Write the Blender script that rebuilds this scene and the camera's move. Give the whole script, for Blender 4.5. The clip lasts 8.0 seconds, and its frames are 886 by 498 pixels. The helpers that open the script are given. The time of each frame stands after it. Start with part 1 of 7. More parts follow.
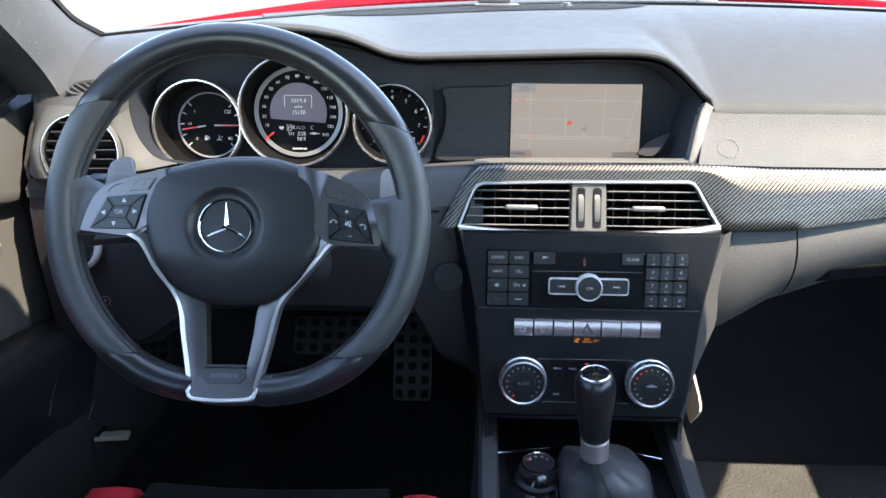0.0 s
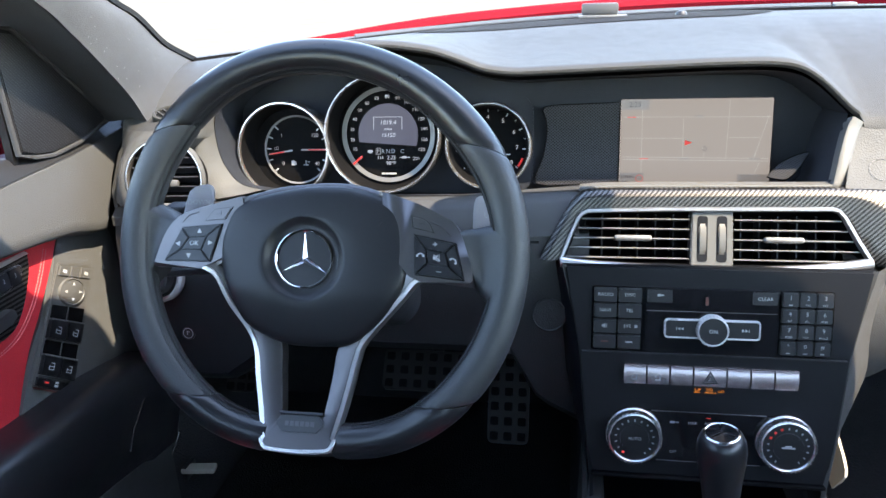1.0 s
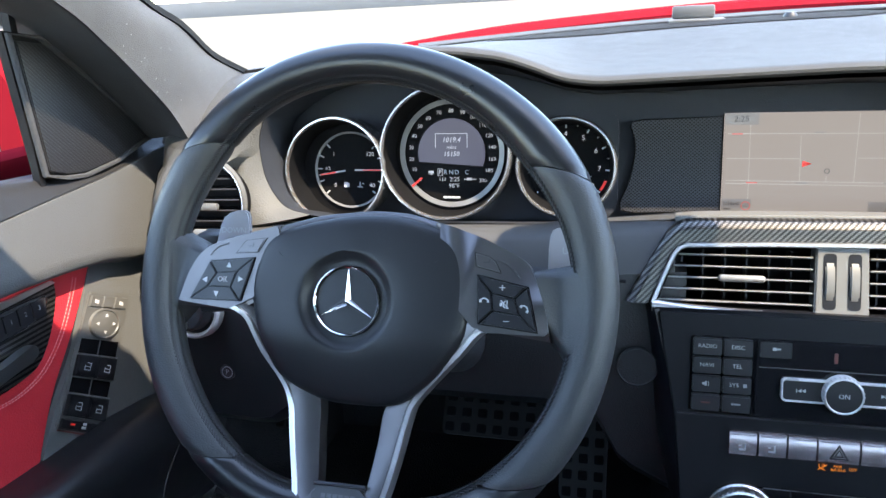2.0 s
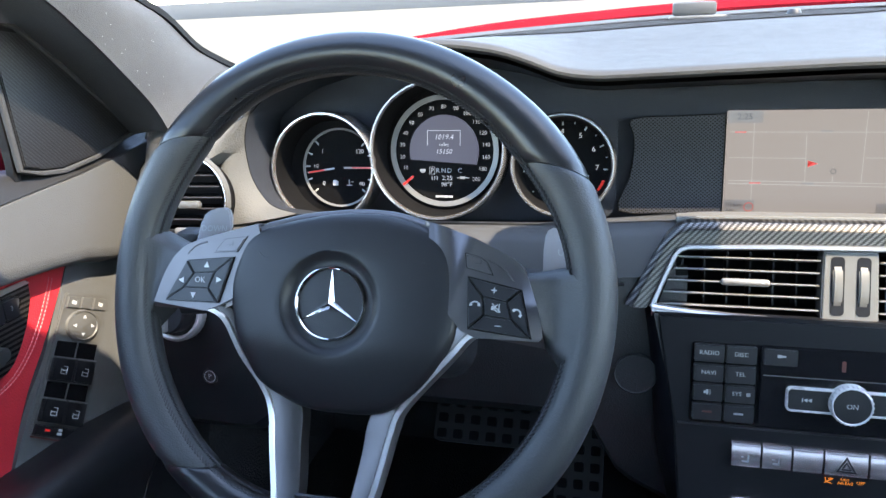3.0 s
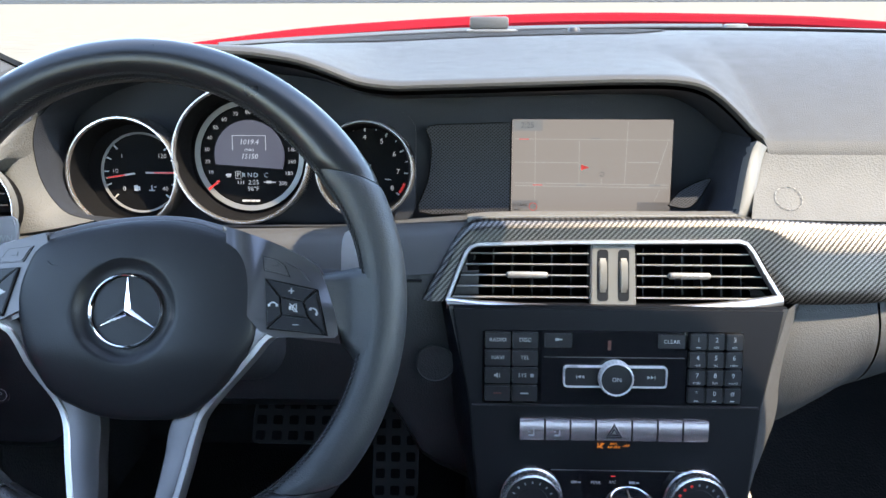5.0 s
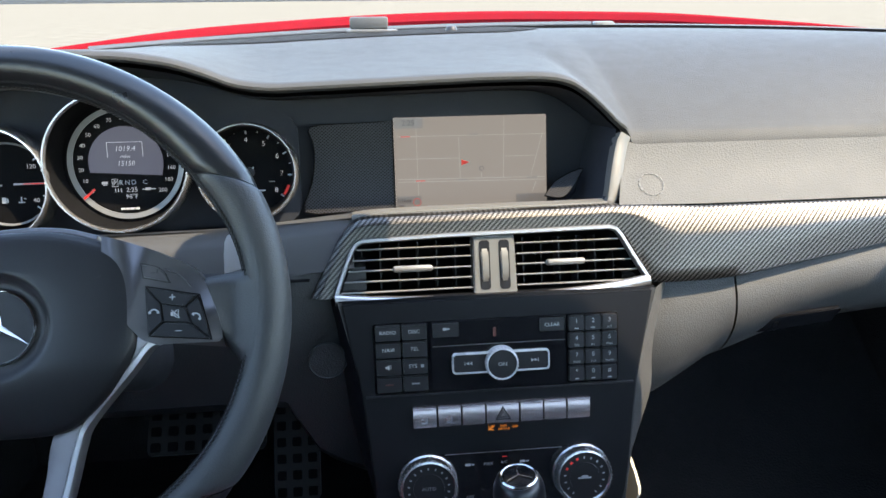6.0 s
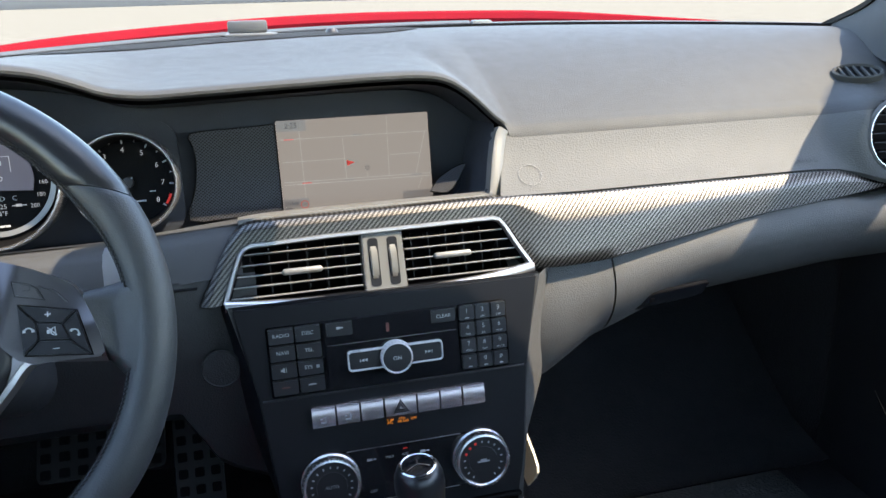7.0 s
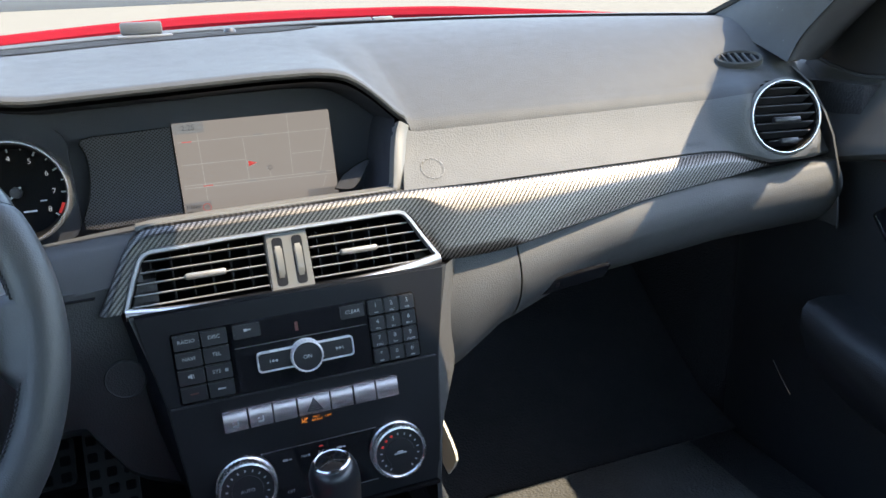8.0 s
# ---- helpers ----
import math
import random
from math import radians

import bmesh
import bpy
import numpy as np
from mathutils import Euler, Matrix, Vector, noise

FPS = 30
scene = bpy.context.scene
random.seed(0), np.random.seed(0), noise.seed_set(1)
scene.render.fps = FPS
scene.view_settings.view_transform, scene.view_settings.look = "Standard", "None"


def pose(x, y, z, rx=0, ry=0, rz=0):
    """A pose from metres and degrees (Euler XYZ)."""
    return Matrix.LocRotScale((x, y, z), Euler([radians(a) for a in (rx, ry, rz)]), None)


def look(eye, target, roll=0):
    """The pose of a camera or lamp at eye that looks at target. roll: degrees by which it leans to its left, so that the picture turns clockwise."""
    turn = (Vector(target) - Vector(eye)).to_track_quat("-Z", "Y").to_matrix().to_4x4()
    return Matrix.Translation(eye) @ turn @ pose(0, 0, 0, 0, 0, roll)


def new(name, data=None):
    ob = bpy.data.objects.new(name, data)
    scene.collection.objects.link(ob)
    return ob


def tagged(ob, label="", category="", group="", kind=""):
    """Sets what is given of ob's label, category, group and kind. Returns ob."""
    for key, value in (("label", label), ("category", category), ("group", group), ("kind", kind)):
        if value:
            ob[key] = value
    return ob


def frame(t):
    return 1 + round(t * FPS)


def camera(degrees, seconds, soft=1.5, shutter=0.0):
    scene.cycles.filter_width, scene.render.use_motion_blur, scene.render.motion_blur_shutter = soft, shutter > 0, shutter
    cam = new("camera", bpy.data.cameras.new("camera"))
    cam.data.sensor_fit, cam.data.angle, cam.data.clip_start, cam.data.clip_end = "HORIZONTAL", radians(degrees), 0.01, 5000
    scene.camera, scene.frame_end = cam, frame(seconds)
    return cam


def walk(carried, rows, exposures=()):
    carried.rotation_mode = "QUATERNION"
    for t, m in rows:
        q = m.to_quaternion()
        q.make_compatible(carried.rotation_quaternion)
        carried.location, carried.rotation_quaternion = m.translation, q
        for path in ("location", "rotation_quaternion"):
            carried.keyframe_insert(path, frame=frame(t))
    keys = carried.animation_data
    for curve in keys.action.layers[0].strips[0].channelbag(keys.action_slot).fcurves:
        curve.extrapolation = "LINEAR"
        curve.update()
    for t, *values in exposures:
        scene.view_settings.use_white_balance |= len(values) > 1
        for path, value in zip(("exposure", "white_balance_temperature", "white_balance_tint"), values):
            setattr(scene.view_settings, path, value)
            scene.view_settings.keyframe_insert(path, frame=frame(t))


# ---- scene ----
cam = camera(61.6, 8.0)
PATH = [
    (0, (-0.136, 0.008, 1.048), (-0.205, 1.866, 0.312), 0.1),
    (0.5, (-0.132, 0.028, 1.043), (-0.318, 1.889, 0.334), -1.0),
    (1, (-0.141, 0.085, 1.031), (-0.472, 1.938, 0.355), -2.3),
    (1.5, (-0.153, 0.145, 1.023), (-0.608, 1.984, 0.38), -3.2),
    (2.8, (-0.161, 0.213, 1.003), (-0.694, 2.039, 0.384), -3.1),
    (3, (-0.161, 0.213, 1.003), (-0.665, 2.046, 0.383), -2.8),
    (3.5, (-0.155, 0.208, 1.006), (-0.576, 2.061, 0.381), -1.9),
    (4, (-0.147, 0.202, 1.008), (-0.462, 2.075, 0.382), -1.0),
    (4.5, (-0.139, 0.195, 1.01), (-0.33, 2.085, 0.383), -0.4),
    (6, (-0.118, 0.171, 1.016), (0.085, 2.056, 0.378), -0.6),
    (6.5, (-0.11, 0.162, 1.016), (0.218, 2.029, 0.379), -1.1),
    (7, (-0.106, 0.155, 1.017), (0.349, 1.993, 0.375), -1.6),
    (7.5, (-0.098, 0.148, 1.02), (0.461, 1.953, 0.363), -2.1),
    (8, (-0.09, 0.142, 1.015), (0.553, 1.919, 0.36), -2.6),
]
walk(cam, [(t, look(eye, target, roll)) for t, eye, target, roll in PATH],
     exposures=[(0, 3.36, 7300, 10), (1, 3.36, 7250, 10), (3, 3.42, 7150, 10), (4.5, 3.34, 7150, 10), (6, 3.02, 7500, 8), (8, 3.04, 7350, 9)])

# ---- light ----
SUN = Vector((0.62, -0.36, 1.0)).normalized()      # towards the sun: high, from behind the passenger side
world = bpy.data.worlds.new("sky")
scene.world = world
world.use_nodes = True
wn = world.node_tree.nodes
sky = wn.new("ShaderNodeTexSky")
sky.sky_type = "NISHITA"
sky.sun_disc = False
sky.ozone_density = 2.0
sky.dust_density = 0.4
sky.sun_elevation = math.asin(SUN.z)
sky.sun_rotation = math.atan2(SUN.x, SUN.y)
world.node_tree.links.new(sky.outputs[0], wn["Background"].inputs[0])
wn["Background"].inputs[1].default_value = 0.205
sun = new("sun", bpy.data.lights.new("sun", "SUN"))
sun.data.energy, sun.data.angle, sun.data.color = 1.9, radians(0.5), (1.0, 0.895, 0.745)
sun.matrix_world = look(SUN * 20, (0, 0, 0))


# ---- materials ----
def material(name, color, rough=0.5, metal=0.0, grain=0.0, size=0.002, vary=0.12, coat=0.0, emit=None, strength=0.0, spec=0.5, specks=0.0):
    """A surface with grain (bump of that strength, cells of that size) and slow uneven colour and gloss."""
    m = bpy.data.materials.new(name)
    m.use_nodes = True
    nt = m.node_tree
    b = nt.nodes["Principled BSDF"]
    b.inputs["Base Color"].default_value = (*color, 1)
    b.inputs["Roughness"].default_value = rough
    b.inputs["Metallic"].default_value = metal
    b.inputs["Coat Weight"].default_value = coat
    b.inputs["Coat Roughness"].default_value = 0.06
    b.inputs["Specular IOR Level"].default_value = spec
    if emit:
        b.inputs["Emission Color"].default_value = (*emit, 1)
        b.inputs["Emission Strength"].default_value = strength
    co = nt.nodes.new("ShaderNodeTexCoord")
    if vary:
        n = nt.nodes.new("ShaderNodeTexNoise")
        n.inputs["Scale"].default_value = 14
        n.inputs["Detail"].default_value = 6
        nt.links.new(co.outputs["Object"], n.inputs["Vector"])
        mix = nt.nodes.new("ShaderNodeMix")
        mix.data_type = "RGBA"
        mix.inputs[6].default_value = (*[c * (1 - vary) for c in color], 1)
        mix.inputs[7].default_value = (*[min(1, c * (1 + vary)) for c in color], 1)
        nt.links.new(n.outputs["Fac"], mix.inputs[0])
        nt.links.new(mix.outputs[2], b.inputs["Base Color"])
        n2 = nt.nodes.new("ShaderNodeTexNoise")
        n2.inputs["Scale"].default_value = 60
        n2.inputs["Detail"].default_value = 4
        nt.links.new(co.outputs["Object"], n2.inputs["Vector"])
        r = nt.nodes.new("ShaderNodeMapRange")
        r.inputs[3].default_value = max(0.02, rough - 0.08)
        r.inputs[4].default_value = min(1, rough + 0.08)
        nt.links.new(n2.outputs["Fac"], r.inputs[0])
        nt.links.new(r.outputs[0], b.inputs["Roughness"])
    if grain:
        v = nt.nodes.new("ShaderNodeTexVoronoi")
        v.inputs["Scale"].default_value = 1 / size
        nt.links.new(co.outputs["Object"], v.inputs["Vector"])
        bump = nt.nodes.new("ShaderNodeBump")
        bump.inputs["Strength"].default_value = grain
        bump.inputs["Distance"].default_value = size * 0.4
        nt.links.new(v.outputs["Distance"], bump.inputs["Height"])
        nt.links.new(bump.outputs[0], b.inputs["Normal"])
    if specks:
        v = nt.nodes.new("ShaderNodeTexVoronoi")
        v.inputs["Scale"].default_value = 110
        nt.links.new(co.outputs["Object"], v.inputs["Vector"])
        near = nt.nodes.new("ShaderNodeMath")
        near.operation = "LESS_THAN"
        near.inputs[1].default_value = 0.07
        nt.links.new(v.outputs["Distance"], near.inputs[0])
        dust = nt.nodes.new("ShaderNodeMix")
        dust.data_type = "RGBA"
        dust.inputs[7].default_value = (specks, specks, specks, 1)
        nt.links.new(near.outputs[0], dust.inputs[0])
        nt.links.new(b.inputs["Base Color"].links[0].from_socket, dust.inputs[6])
        nt.links.new(dust.outputs[2], b.inputs["Base Color"])
    return m


def math_node(nt, op, a, b=None):
    n = nt.nodes.new("ShaderNodeMath")
    n.operation = op
    for i, s in enumerate((a, b)):
        if s is None:
            continue
        if isinstance(s, (int, float)):
            n.inputs[i].default_value = s
        else:
            nt.links.new(s, n.inputs[i])
    return n.outputs[0]


def carbon_material(name, pitch=0.00118):
    """Twill woven carbon fibre under clear lacquer: tows step one place from row to row."""
    m = bpy.data.materials.new(name)
    m.use_nodes = True
    nt = m.node_tree
    b = nt.nodes["Principled BSDF"]
    co = nt.nodes.new("ShaderNodeTexCoord")
    sep = nt.nodes.new("ShaderNodeSeparateXYZ")
    nt.links.new(co.outputs["Object"], sep.inputs[0])
    u = math_node(nt, "MULTIPLY", sep.outputs[0], 1 / pitch)
    v = math_node(nt, "MULTIPLY", sep.outputs[2], 1 / pitch)
    s = math_node(nt, "SUBTRACT", math_node(nt, "FLOOR", u), math_node(nt, "FLOOR", v))
    over = math_node(nt, "LESS_THAN", math_node(nt, "FLOORED_MODULO", s, 4), 1.5)
    arch_u = math_node(nt, "ABSOLUTE", math_node(nt, "SUBTRACT", math_node(nt, "FRACT", u), 0.5))
    arch_v = math_node(nt, "ABSOLUTE", math_node(nt, "SUBTRACT", math_node(nt, "FRACT", v), 0.5))
    mixh = nt.nodes.new("ShaderNodeMix")
    nt.links.new(over, mixh.inputs[0])
    nt.links.new(arch_u, mixh.inputs[2])
    nt.links.new(arch_v, mixh.inputs[3])
    height = math_node(nt, "SUBTRACT", 1, mixh.outputs[0])
    gap = math_node(nt, "MULTIPLY", math_node(nt, "GREATER_THAN", mixh.outputs[0], 0.36), 0.75)
    tow = math_node(nt, "MULTIPLY", math_node(nt, "ADD", math_node(nt, "MULTIPLY", over, 0.85), 0.15), math_node(nt, "SUBTRACT", 1, gap))
    col = nt.nodes.new("ShaderNodeMix")
    col.data_type = "RGBA"
    col.inputs[6].default_value = (0.006, 0.0056, 0.0052, 1)
    col.inputs[7].default_value = (0.155, 0.145, 0.136, 1)
    nt.links.new(tow, col.inputs[0])
    nt.links.new(col.outputs[2], b.inputs["Base Color"])
    bump = nt.nodes.new("ShaderNodeBump")
    bump.inputs["Strength"].default_value = 0.30
    bump.inputs["Distance"].default_value = 0.0004
    nt.links.new(height, bump.inputs["Height"])
    nt.links.new(bump.outputs[0], b.inputs["Normal"])
    b.inputs["Metallic"].default_value = 0.9
    b.inputs["Roughness"].default_value = 0.40
    b.inputs["Coat Weight"].default_value = 0.15
    b.inputs["Coat Roughness"].default_value = 0.08
    return m


def mesh_material(name, pitch=0.0022, base=(0.03, 0.03, 0.033), rough=0.45, spec=0.5):
    """Fine pierced speaker grille."""
    m = material(name, base, rough, 0, 0, vary=0, spec=spec)
    nt = m.node_tree
    b = nt.nodes["Principled BSDF"]
    co = nt.nodes["Texture Coordinate"]
    sep = nt.nodes.new("ShaderNodeSeparateXYZ")
    nt.links.new(co.outputs["Object"], sep.inputs[0])
    yz = math_node(nt, "ADD", sep.outputs[1], sep.outputs[2])
    u = math_node(nt, "MULTIPLY", math_node(nt, "ADD", sep.outputs[0], yz), 0.7 / pitch)
    v = math_node(nt, "MULTIPLY", math_node(nt, "SUBTRACT", sep.outputs[0], yz), 0.7 / pitch)
    du = math_node(nt, "SUBTRACT", math_node(nt, "FRACT", u), 0.5)
    dv = math_node(nt, "SUBTRACT", math_node(nt, "FRACT", v), 0.5)
    d = math_node(nt, "ADD", math_node(nt, "MULTIPLY", du, du), math_node(nt, "MULTIPLY", dv, dv))
    rim = math_node(nt, "GREATER_THAN", d, 0.1)
    col = nt.nodes.new("ShaderNodeMix")
    col.data_type = "RGBA"
    col.inputs[6].default_value = (0.004, 0.004, 0.004, 1)
    col.inputs[7].default_value = (base[0] * 2.2, base[1] * 2.2, base[2] * 2.2, 1)
    nt.links.new(rim, col.inputs[0])
    nt.links.new(col.outputs[2], b.inputs["Base Color"])
    bump = nt.nodes.new("ShaderNodeBump")
    bump.inputs["Strength"].default_value = 0.6
    bump.inputs["Distance"].default_value = 0.0005
    nt.links.new(rim, bump.inputs["Height"])
    nt.links.new(bump.outputs[0], b.inputs["Normal"])
    return m


def glass_material(name, tint=(1, 1, 1), gloss=0.04):
    m = bpy.data.materials.new(name)
    m.use_nodes = True
    nt = m.node_tree
    nt.nodes.remove(nt.nodes["Principled BSDF"])
    out = nt.nodes["Material Output"]
    t = nt.nodes.new("ShaderNodeBsdfTransparent")
    t.inputs[0].default_value = (*tint, 1)
    g = nt.nodes.new("ShaderNodeBsdfGlossy")
    g.inputs["Roughness"].default_value = 0.02
    mix = nt.nodes.new("ShaderNodeMixShader")
    mix.inputs[0].default_value = gloss
    nt.links.new(t.outputs[0], mix.inputs[1])
    nt.links.new(g.outputs[0], mix.inputs[2])
    nt.links.new(mix.outputs[0], out.inputs[0])
    return m


PAD = material("soft_dash_vinyl", (0.0415, 0.0418, 0.0412), 0.62, 0, 0.45, 0.0012, 0.08, spec=0.22)
PADFRONT = material("pebbled_front_vinyl", (0.066, 0.066, 0.0640), 0.60, 0, 0.40, 0.0017, 0.07, spec=0.25)
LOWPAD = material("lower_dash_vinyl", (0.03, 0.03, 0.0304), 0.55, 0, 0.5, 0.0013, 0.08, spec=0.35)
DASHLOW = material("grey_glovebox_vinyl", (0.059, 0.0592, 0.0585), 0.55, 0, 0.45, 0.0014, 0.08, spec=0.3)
SILLPAD = material("smooth_sill_vinyl", (0.045, 0.0455, 0.0465), 0.6, 0, 0.2, 0.0010, 0.06, spec=0.2)
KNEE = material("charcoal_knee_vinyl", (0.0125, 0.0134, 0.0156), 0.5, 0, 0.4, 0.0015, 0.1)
BLACKPLASTIC = material("black_plastic", (0.0224, 0.0224, 0.0252), 0.45, 0, 0.2, 0.0008, 0.15, spec=0.35)
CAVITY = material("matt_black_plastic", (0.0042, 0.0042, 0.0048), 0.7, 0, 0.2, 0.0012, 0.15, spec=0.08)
STACKMAT = material("anthracite_stack_plastic", (0.0062, 0.0066, 0.0084), 0.45, 0, 0.2, 0.0008, 0.12, spec=0.19)
GLOSSBLACK = material("gloss_black_plastic", (0.0078, 0.0078, 0.0091), 0.08, 0, 0, vary=0.1)
BUTTON = material("black_button", (0.0112, 0.0112, 0.0131), 0.35, 0, 0.1, 0.0006, 0.1, spec=0.4)
SPOKE = material("satin_spoke_silver", (0.112, 0.104, 0.105), 0.36, 0.85, 0.05, 0.0006, 0.06)
SILVER = material("satin_silver", (0.5, 0.4813, 0.4813), 0.33, 0.9, 0, vary=0.05)
PADDLE = material("dull_silver_paddle", (0.325, 0.312, 0.3172), 0.42, 0.3, 0, vary=0.0)
SLATGREY = material("grey_slat_paint", (0.19, 0.186, 0.18), 0.4, 0.4, 0, vary=0.05)
PEWTER = material("embossed_pewter", (0.10, 0.098, 0.10), 0.4, 0.5, 0, vary=0.05)
BADGEGREY = material("dark_pewter", (0.055, 0.054, 0.055), 0.4, 0.5, 0, vary=0.05)
HOUSING = material("matt_charcoal_plastic", (0.0190, 0.0220, 0.0290), 0.62, 0, 0.25, 0.0012, 0.12, spec=0.22)
SCUFF = material("scuffed_vinyl", (0.135, 0.132, 0.126), 0.6, 0, 0.3, 0.0015, 0.07, spec=0.2)
SILVERPLASTIC = material("silver_painted_plastic", (0.46, 0.44, 0.445), 0.34, 0.45, 0, vary=0.05)
PALEPLASTIC = material("pale_cream_plastic", (0.5, 0.47, 0.41), 0.5, 0, 0.1, 0.001, 0.08)
STONEPLASTIC = material("stone_grey_plastic", (0.102, 0.100, 0.094), 0.45, 0.1, 0.15, 0.0008, 0.05)
RIMSILVER = material("bright_silver_paint", (0.62, 0.61, 0.60), 0.3, 0.35, 0, vary=0.04)
WIPERGREY = material("weathered_grey_rubber", (0.05, 0.05, 0.05), 0.6, 0, 0.2, 0.001, 0.15)
COWLGREY = material("sun_bleached_cowl_plastic", (0.062, 0.061, 0.058), 0.7, 0, 0.3, 0.0015, 0.2, spec=0.2)
CHROME = material("chrome", (0.52, 0.52, 0.53), 0.12, 1.0, 0, vary=0.03)
LEATHER = material("smooth_black_leather", (0.0120, 0.0120, 0.0136), 0.31, 0, 0.08, 0.0013, 0.15)
SUEDE = material("dark_grey_perforated_leather", (0.026, 0.0272, 0.0290), 0.50, 0, 0.3, 0.0011, 0.12)
HUB = material("black_airbag_vinyl", (0.0105, 0.0106, 0.0125), 0.40, 0, 0.18, 0.0008, 0.15, spec=0.34)
DEFGRILLE = mesh_material("slotted_grille", 0.0032, (0.010, 0.010, 0.0105), 0.9, 0.06)
CARBON = carbon_material("woven_carbon_fibre")
SAILMESH = mesh_material("black_pierced_grille", 0.0030, (0.008, 0.0083, 0.0096))
SAILBLACK = material("deep_black_plastic", (0.0072, 0.0072, 0.0083), 0.55, 0, 0.2, 0.001, 0.1, spec=0.15)
SCREENGRILLE = mesh_material("coarse_pierced_grille", 0.0026, (0.0165, 0.0170, 0.0195), 0.6, 0.2)
RED = material("red_leather", (0.46, 0.020, 0.03), 0.5, 0, 0.4, 0.0015, 0.12)
REDPAINT = material("red_car_paint", (0.155, 0.008, 0.013), 0.5, 0, 0, vary=0.05, spec=0.0)
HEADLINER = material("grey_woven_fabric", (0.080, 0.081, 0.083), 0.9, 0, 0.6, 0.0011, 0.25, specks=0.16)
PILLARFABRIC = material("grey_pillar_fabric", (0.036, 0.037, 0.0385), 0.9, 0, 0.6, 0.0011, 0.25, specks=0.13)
CARPET = material("black_carpet", (0.017, 0.017, 0.019), 0.95, 0, 1.0, 0.003, 0.4)
MAT = material("grey_floor_mat", (0.046, 0.0465, 0.0455), 0.95, 0, 1.0, 0.004, 0.4)
WHITE = material("white_print", (0.42, 0.42, 0.42), 0.6, 0, 0, vary=0.04)
LITWHITE = material("backlit_white", (0.24, 0.24, 0.25), 0.6, 0, 0, vary=0, emit=(0.9, 0.93, 1.0), strength=0.045)
GREYPRINT = material("grey_print", (0.28, 0.28, 0.29), 0.6, 0, 0, vary=0.04)
STITCH = material("grey_thread", (0.014, 0.014, 0.015), 0.8, 0, 0, vary=0.1)
GAUGERING = material("satin_ring_metal", (0.48, 0.47, 0.47), 0.25, 0.9, 0, vary=0.0)
DOORGREY = material("pale_grey_door_plastic", (0.090, 0.091, 0.091), 0.55, 0, 0.4, 0.0012, 0.06, spec=0.3)
DOORVINYL = material("grey_door_vinyl", (0.067, 0.0685, 0.070), 0.6, 0, 0.5, 0.0013, 0.06, spec=0.3)
STACKGREY = material("grey_switch_plastic", (0.085, 0.084, 0.081), 0.45, 0.1, 0.15, 0.0008, 0.06)
SILLSHADE = material("shade_dark_sill_vinyl", (0.012, 0.012, 0.013), 0.55, 0, 0.3, 0.0012, 0.1, spec=0.3)
COLLAR = material("warm_brushed_steel", (0.36, 0.31, 0.30), 0.35, 0.6, 0, vary=0.08)
BOOT = material("soft_black_leather", (0.048, 0.048, 0.0528), 0.40, 0, 0.3, 0.0013, 0.2)
SWITCHSILVER = material("brushed_switch_silver", (0.37, 0.322, 0.330), 0.27, 0.75, 0, vary=0.0)
SEALGREY = material("charcoal_seal_felt", (0.0418, 0.0429, 0.0462), 0.85, 0, 0.5, 0.0012, 0.2, spec=0.2)
PINKTHREAD = material("pink_thread", (0.55, 0.20, 0.20), 0.8, 0, 0, vary=0.1)
REDPRINT = material("red_print", (0.7, 0.03, 0.02), 0.5, 0, 0, vary=0, emit=(1, 0.05, 0.03), strength=0.02)
DIMRED = material("dim_red_print", (0.10, 0.025, 0.02), 0.4, 0, 0, vary=0)
ORANGE = material("orange_lit_print", (0.6, 0.16, 0.01), 0.5, 0, 0, vary=0, emit=(1.0, 0.3, 0.02), strength=0.085)
# pedal steel is coloured near black to hold the footwell's shade
PEDALSTEEL = material("shade_dark_pedal_steel", (0.014, 0.0132, 0.0120), 0.55, 0.4, 0, vary=0.2)
STEEL = material("brushed_steel", (0.3, 0.3, 0.3), 0.35, 1.0, 0, vary=0.1)
TINTED = glass_material("tinted_glass", (0.46, 0.48, 0.48), 0.05)
GLASS = glass_material("windscreen_glass", (0.97, 0.98, 0.97), 0.03)
CONCRETE = material("sunlit_concrete", (0.134, 0.121, 0.099), 0.95, 0, 0.3, 0.02, 0.30, spec=0.0)
CONCRETE.node_tree.nodes["Noise Texture"].inputs["Scale"].default_value = 1.6


# ---- mesh helpers ----
def face_frame(x, y, z, lean):
    """A face that leans back by that many degrees: local x right, y up along the face, z out towards the cabin."""
    a = radians(lean)
    m = Matrix(((1, 0, 0, x), (0, math.sin(a), -math.cos(a), y), (0, math.cos(a), math.sin(a), z), (0, 0, 0, 1)))
    return m


def thing(name, at, label, category, group="", kind=""):
    e = new(name)
    e.location = at
    e.empty_display_size = 0.02
    return tagged(e, label, category, group, kind)


def part(name, bm, mat, parent=None, label="", smooth=35):
    me = bpy.data.meshes.new(name)
    bmesh.ops.recalc_face_normals(bm, faces=bm.faces)
    if smooth:
        for f in bm.faces:
            f.smooth = True
        for e in bm.edges:
            e.smooth = len(e.link_faces) == 2 and e.calc_face_angle(0) < radians(smooth)
    bm.to_mesh(me)
    bm.free()
    me.materials.append(mat)
    ob = new(name, me)
    if parent:
        ob.parent = parent
        root, off = parent, Vector()
        while root:
            off += root.location
            root = root.parent
        ob.location = -off
    if label:
        ob["label"] = label
    return ob


def solo(name, bm, mat, label, category, group="", kind="", smooth=35):
    return tagged(part(name, bm, mat, None, "", smooth), label, category, group, kind)


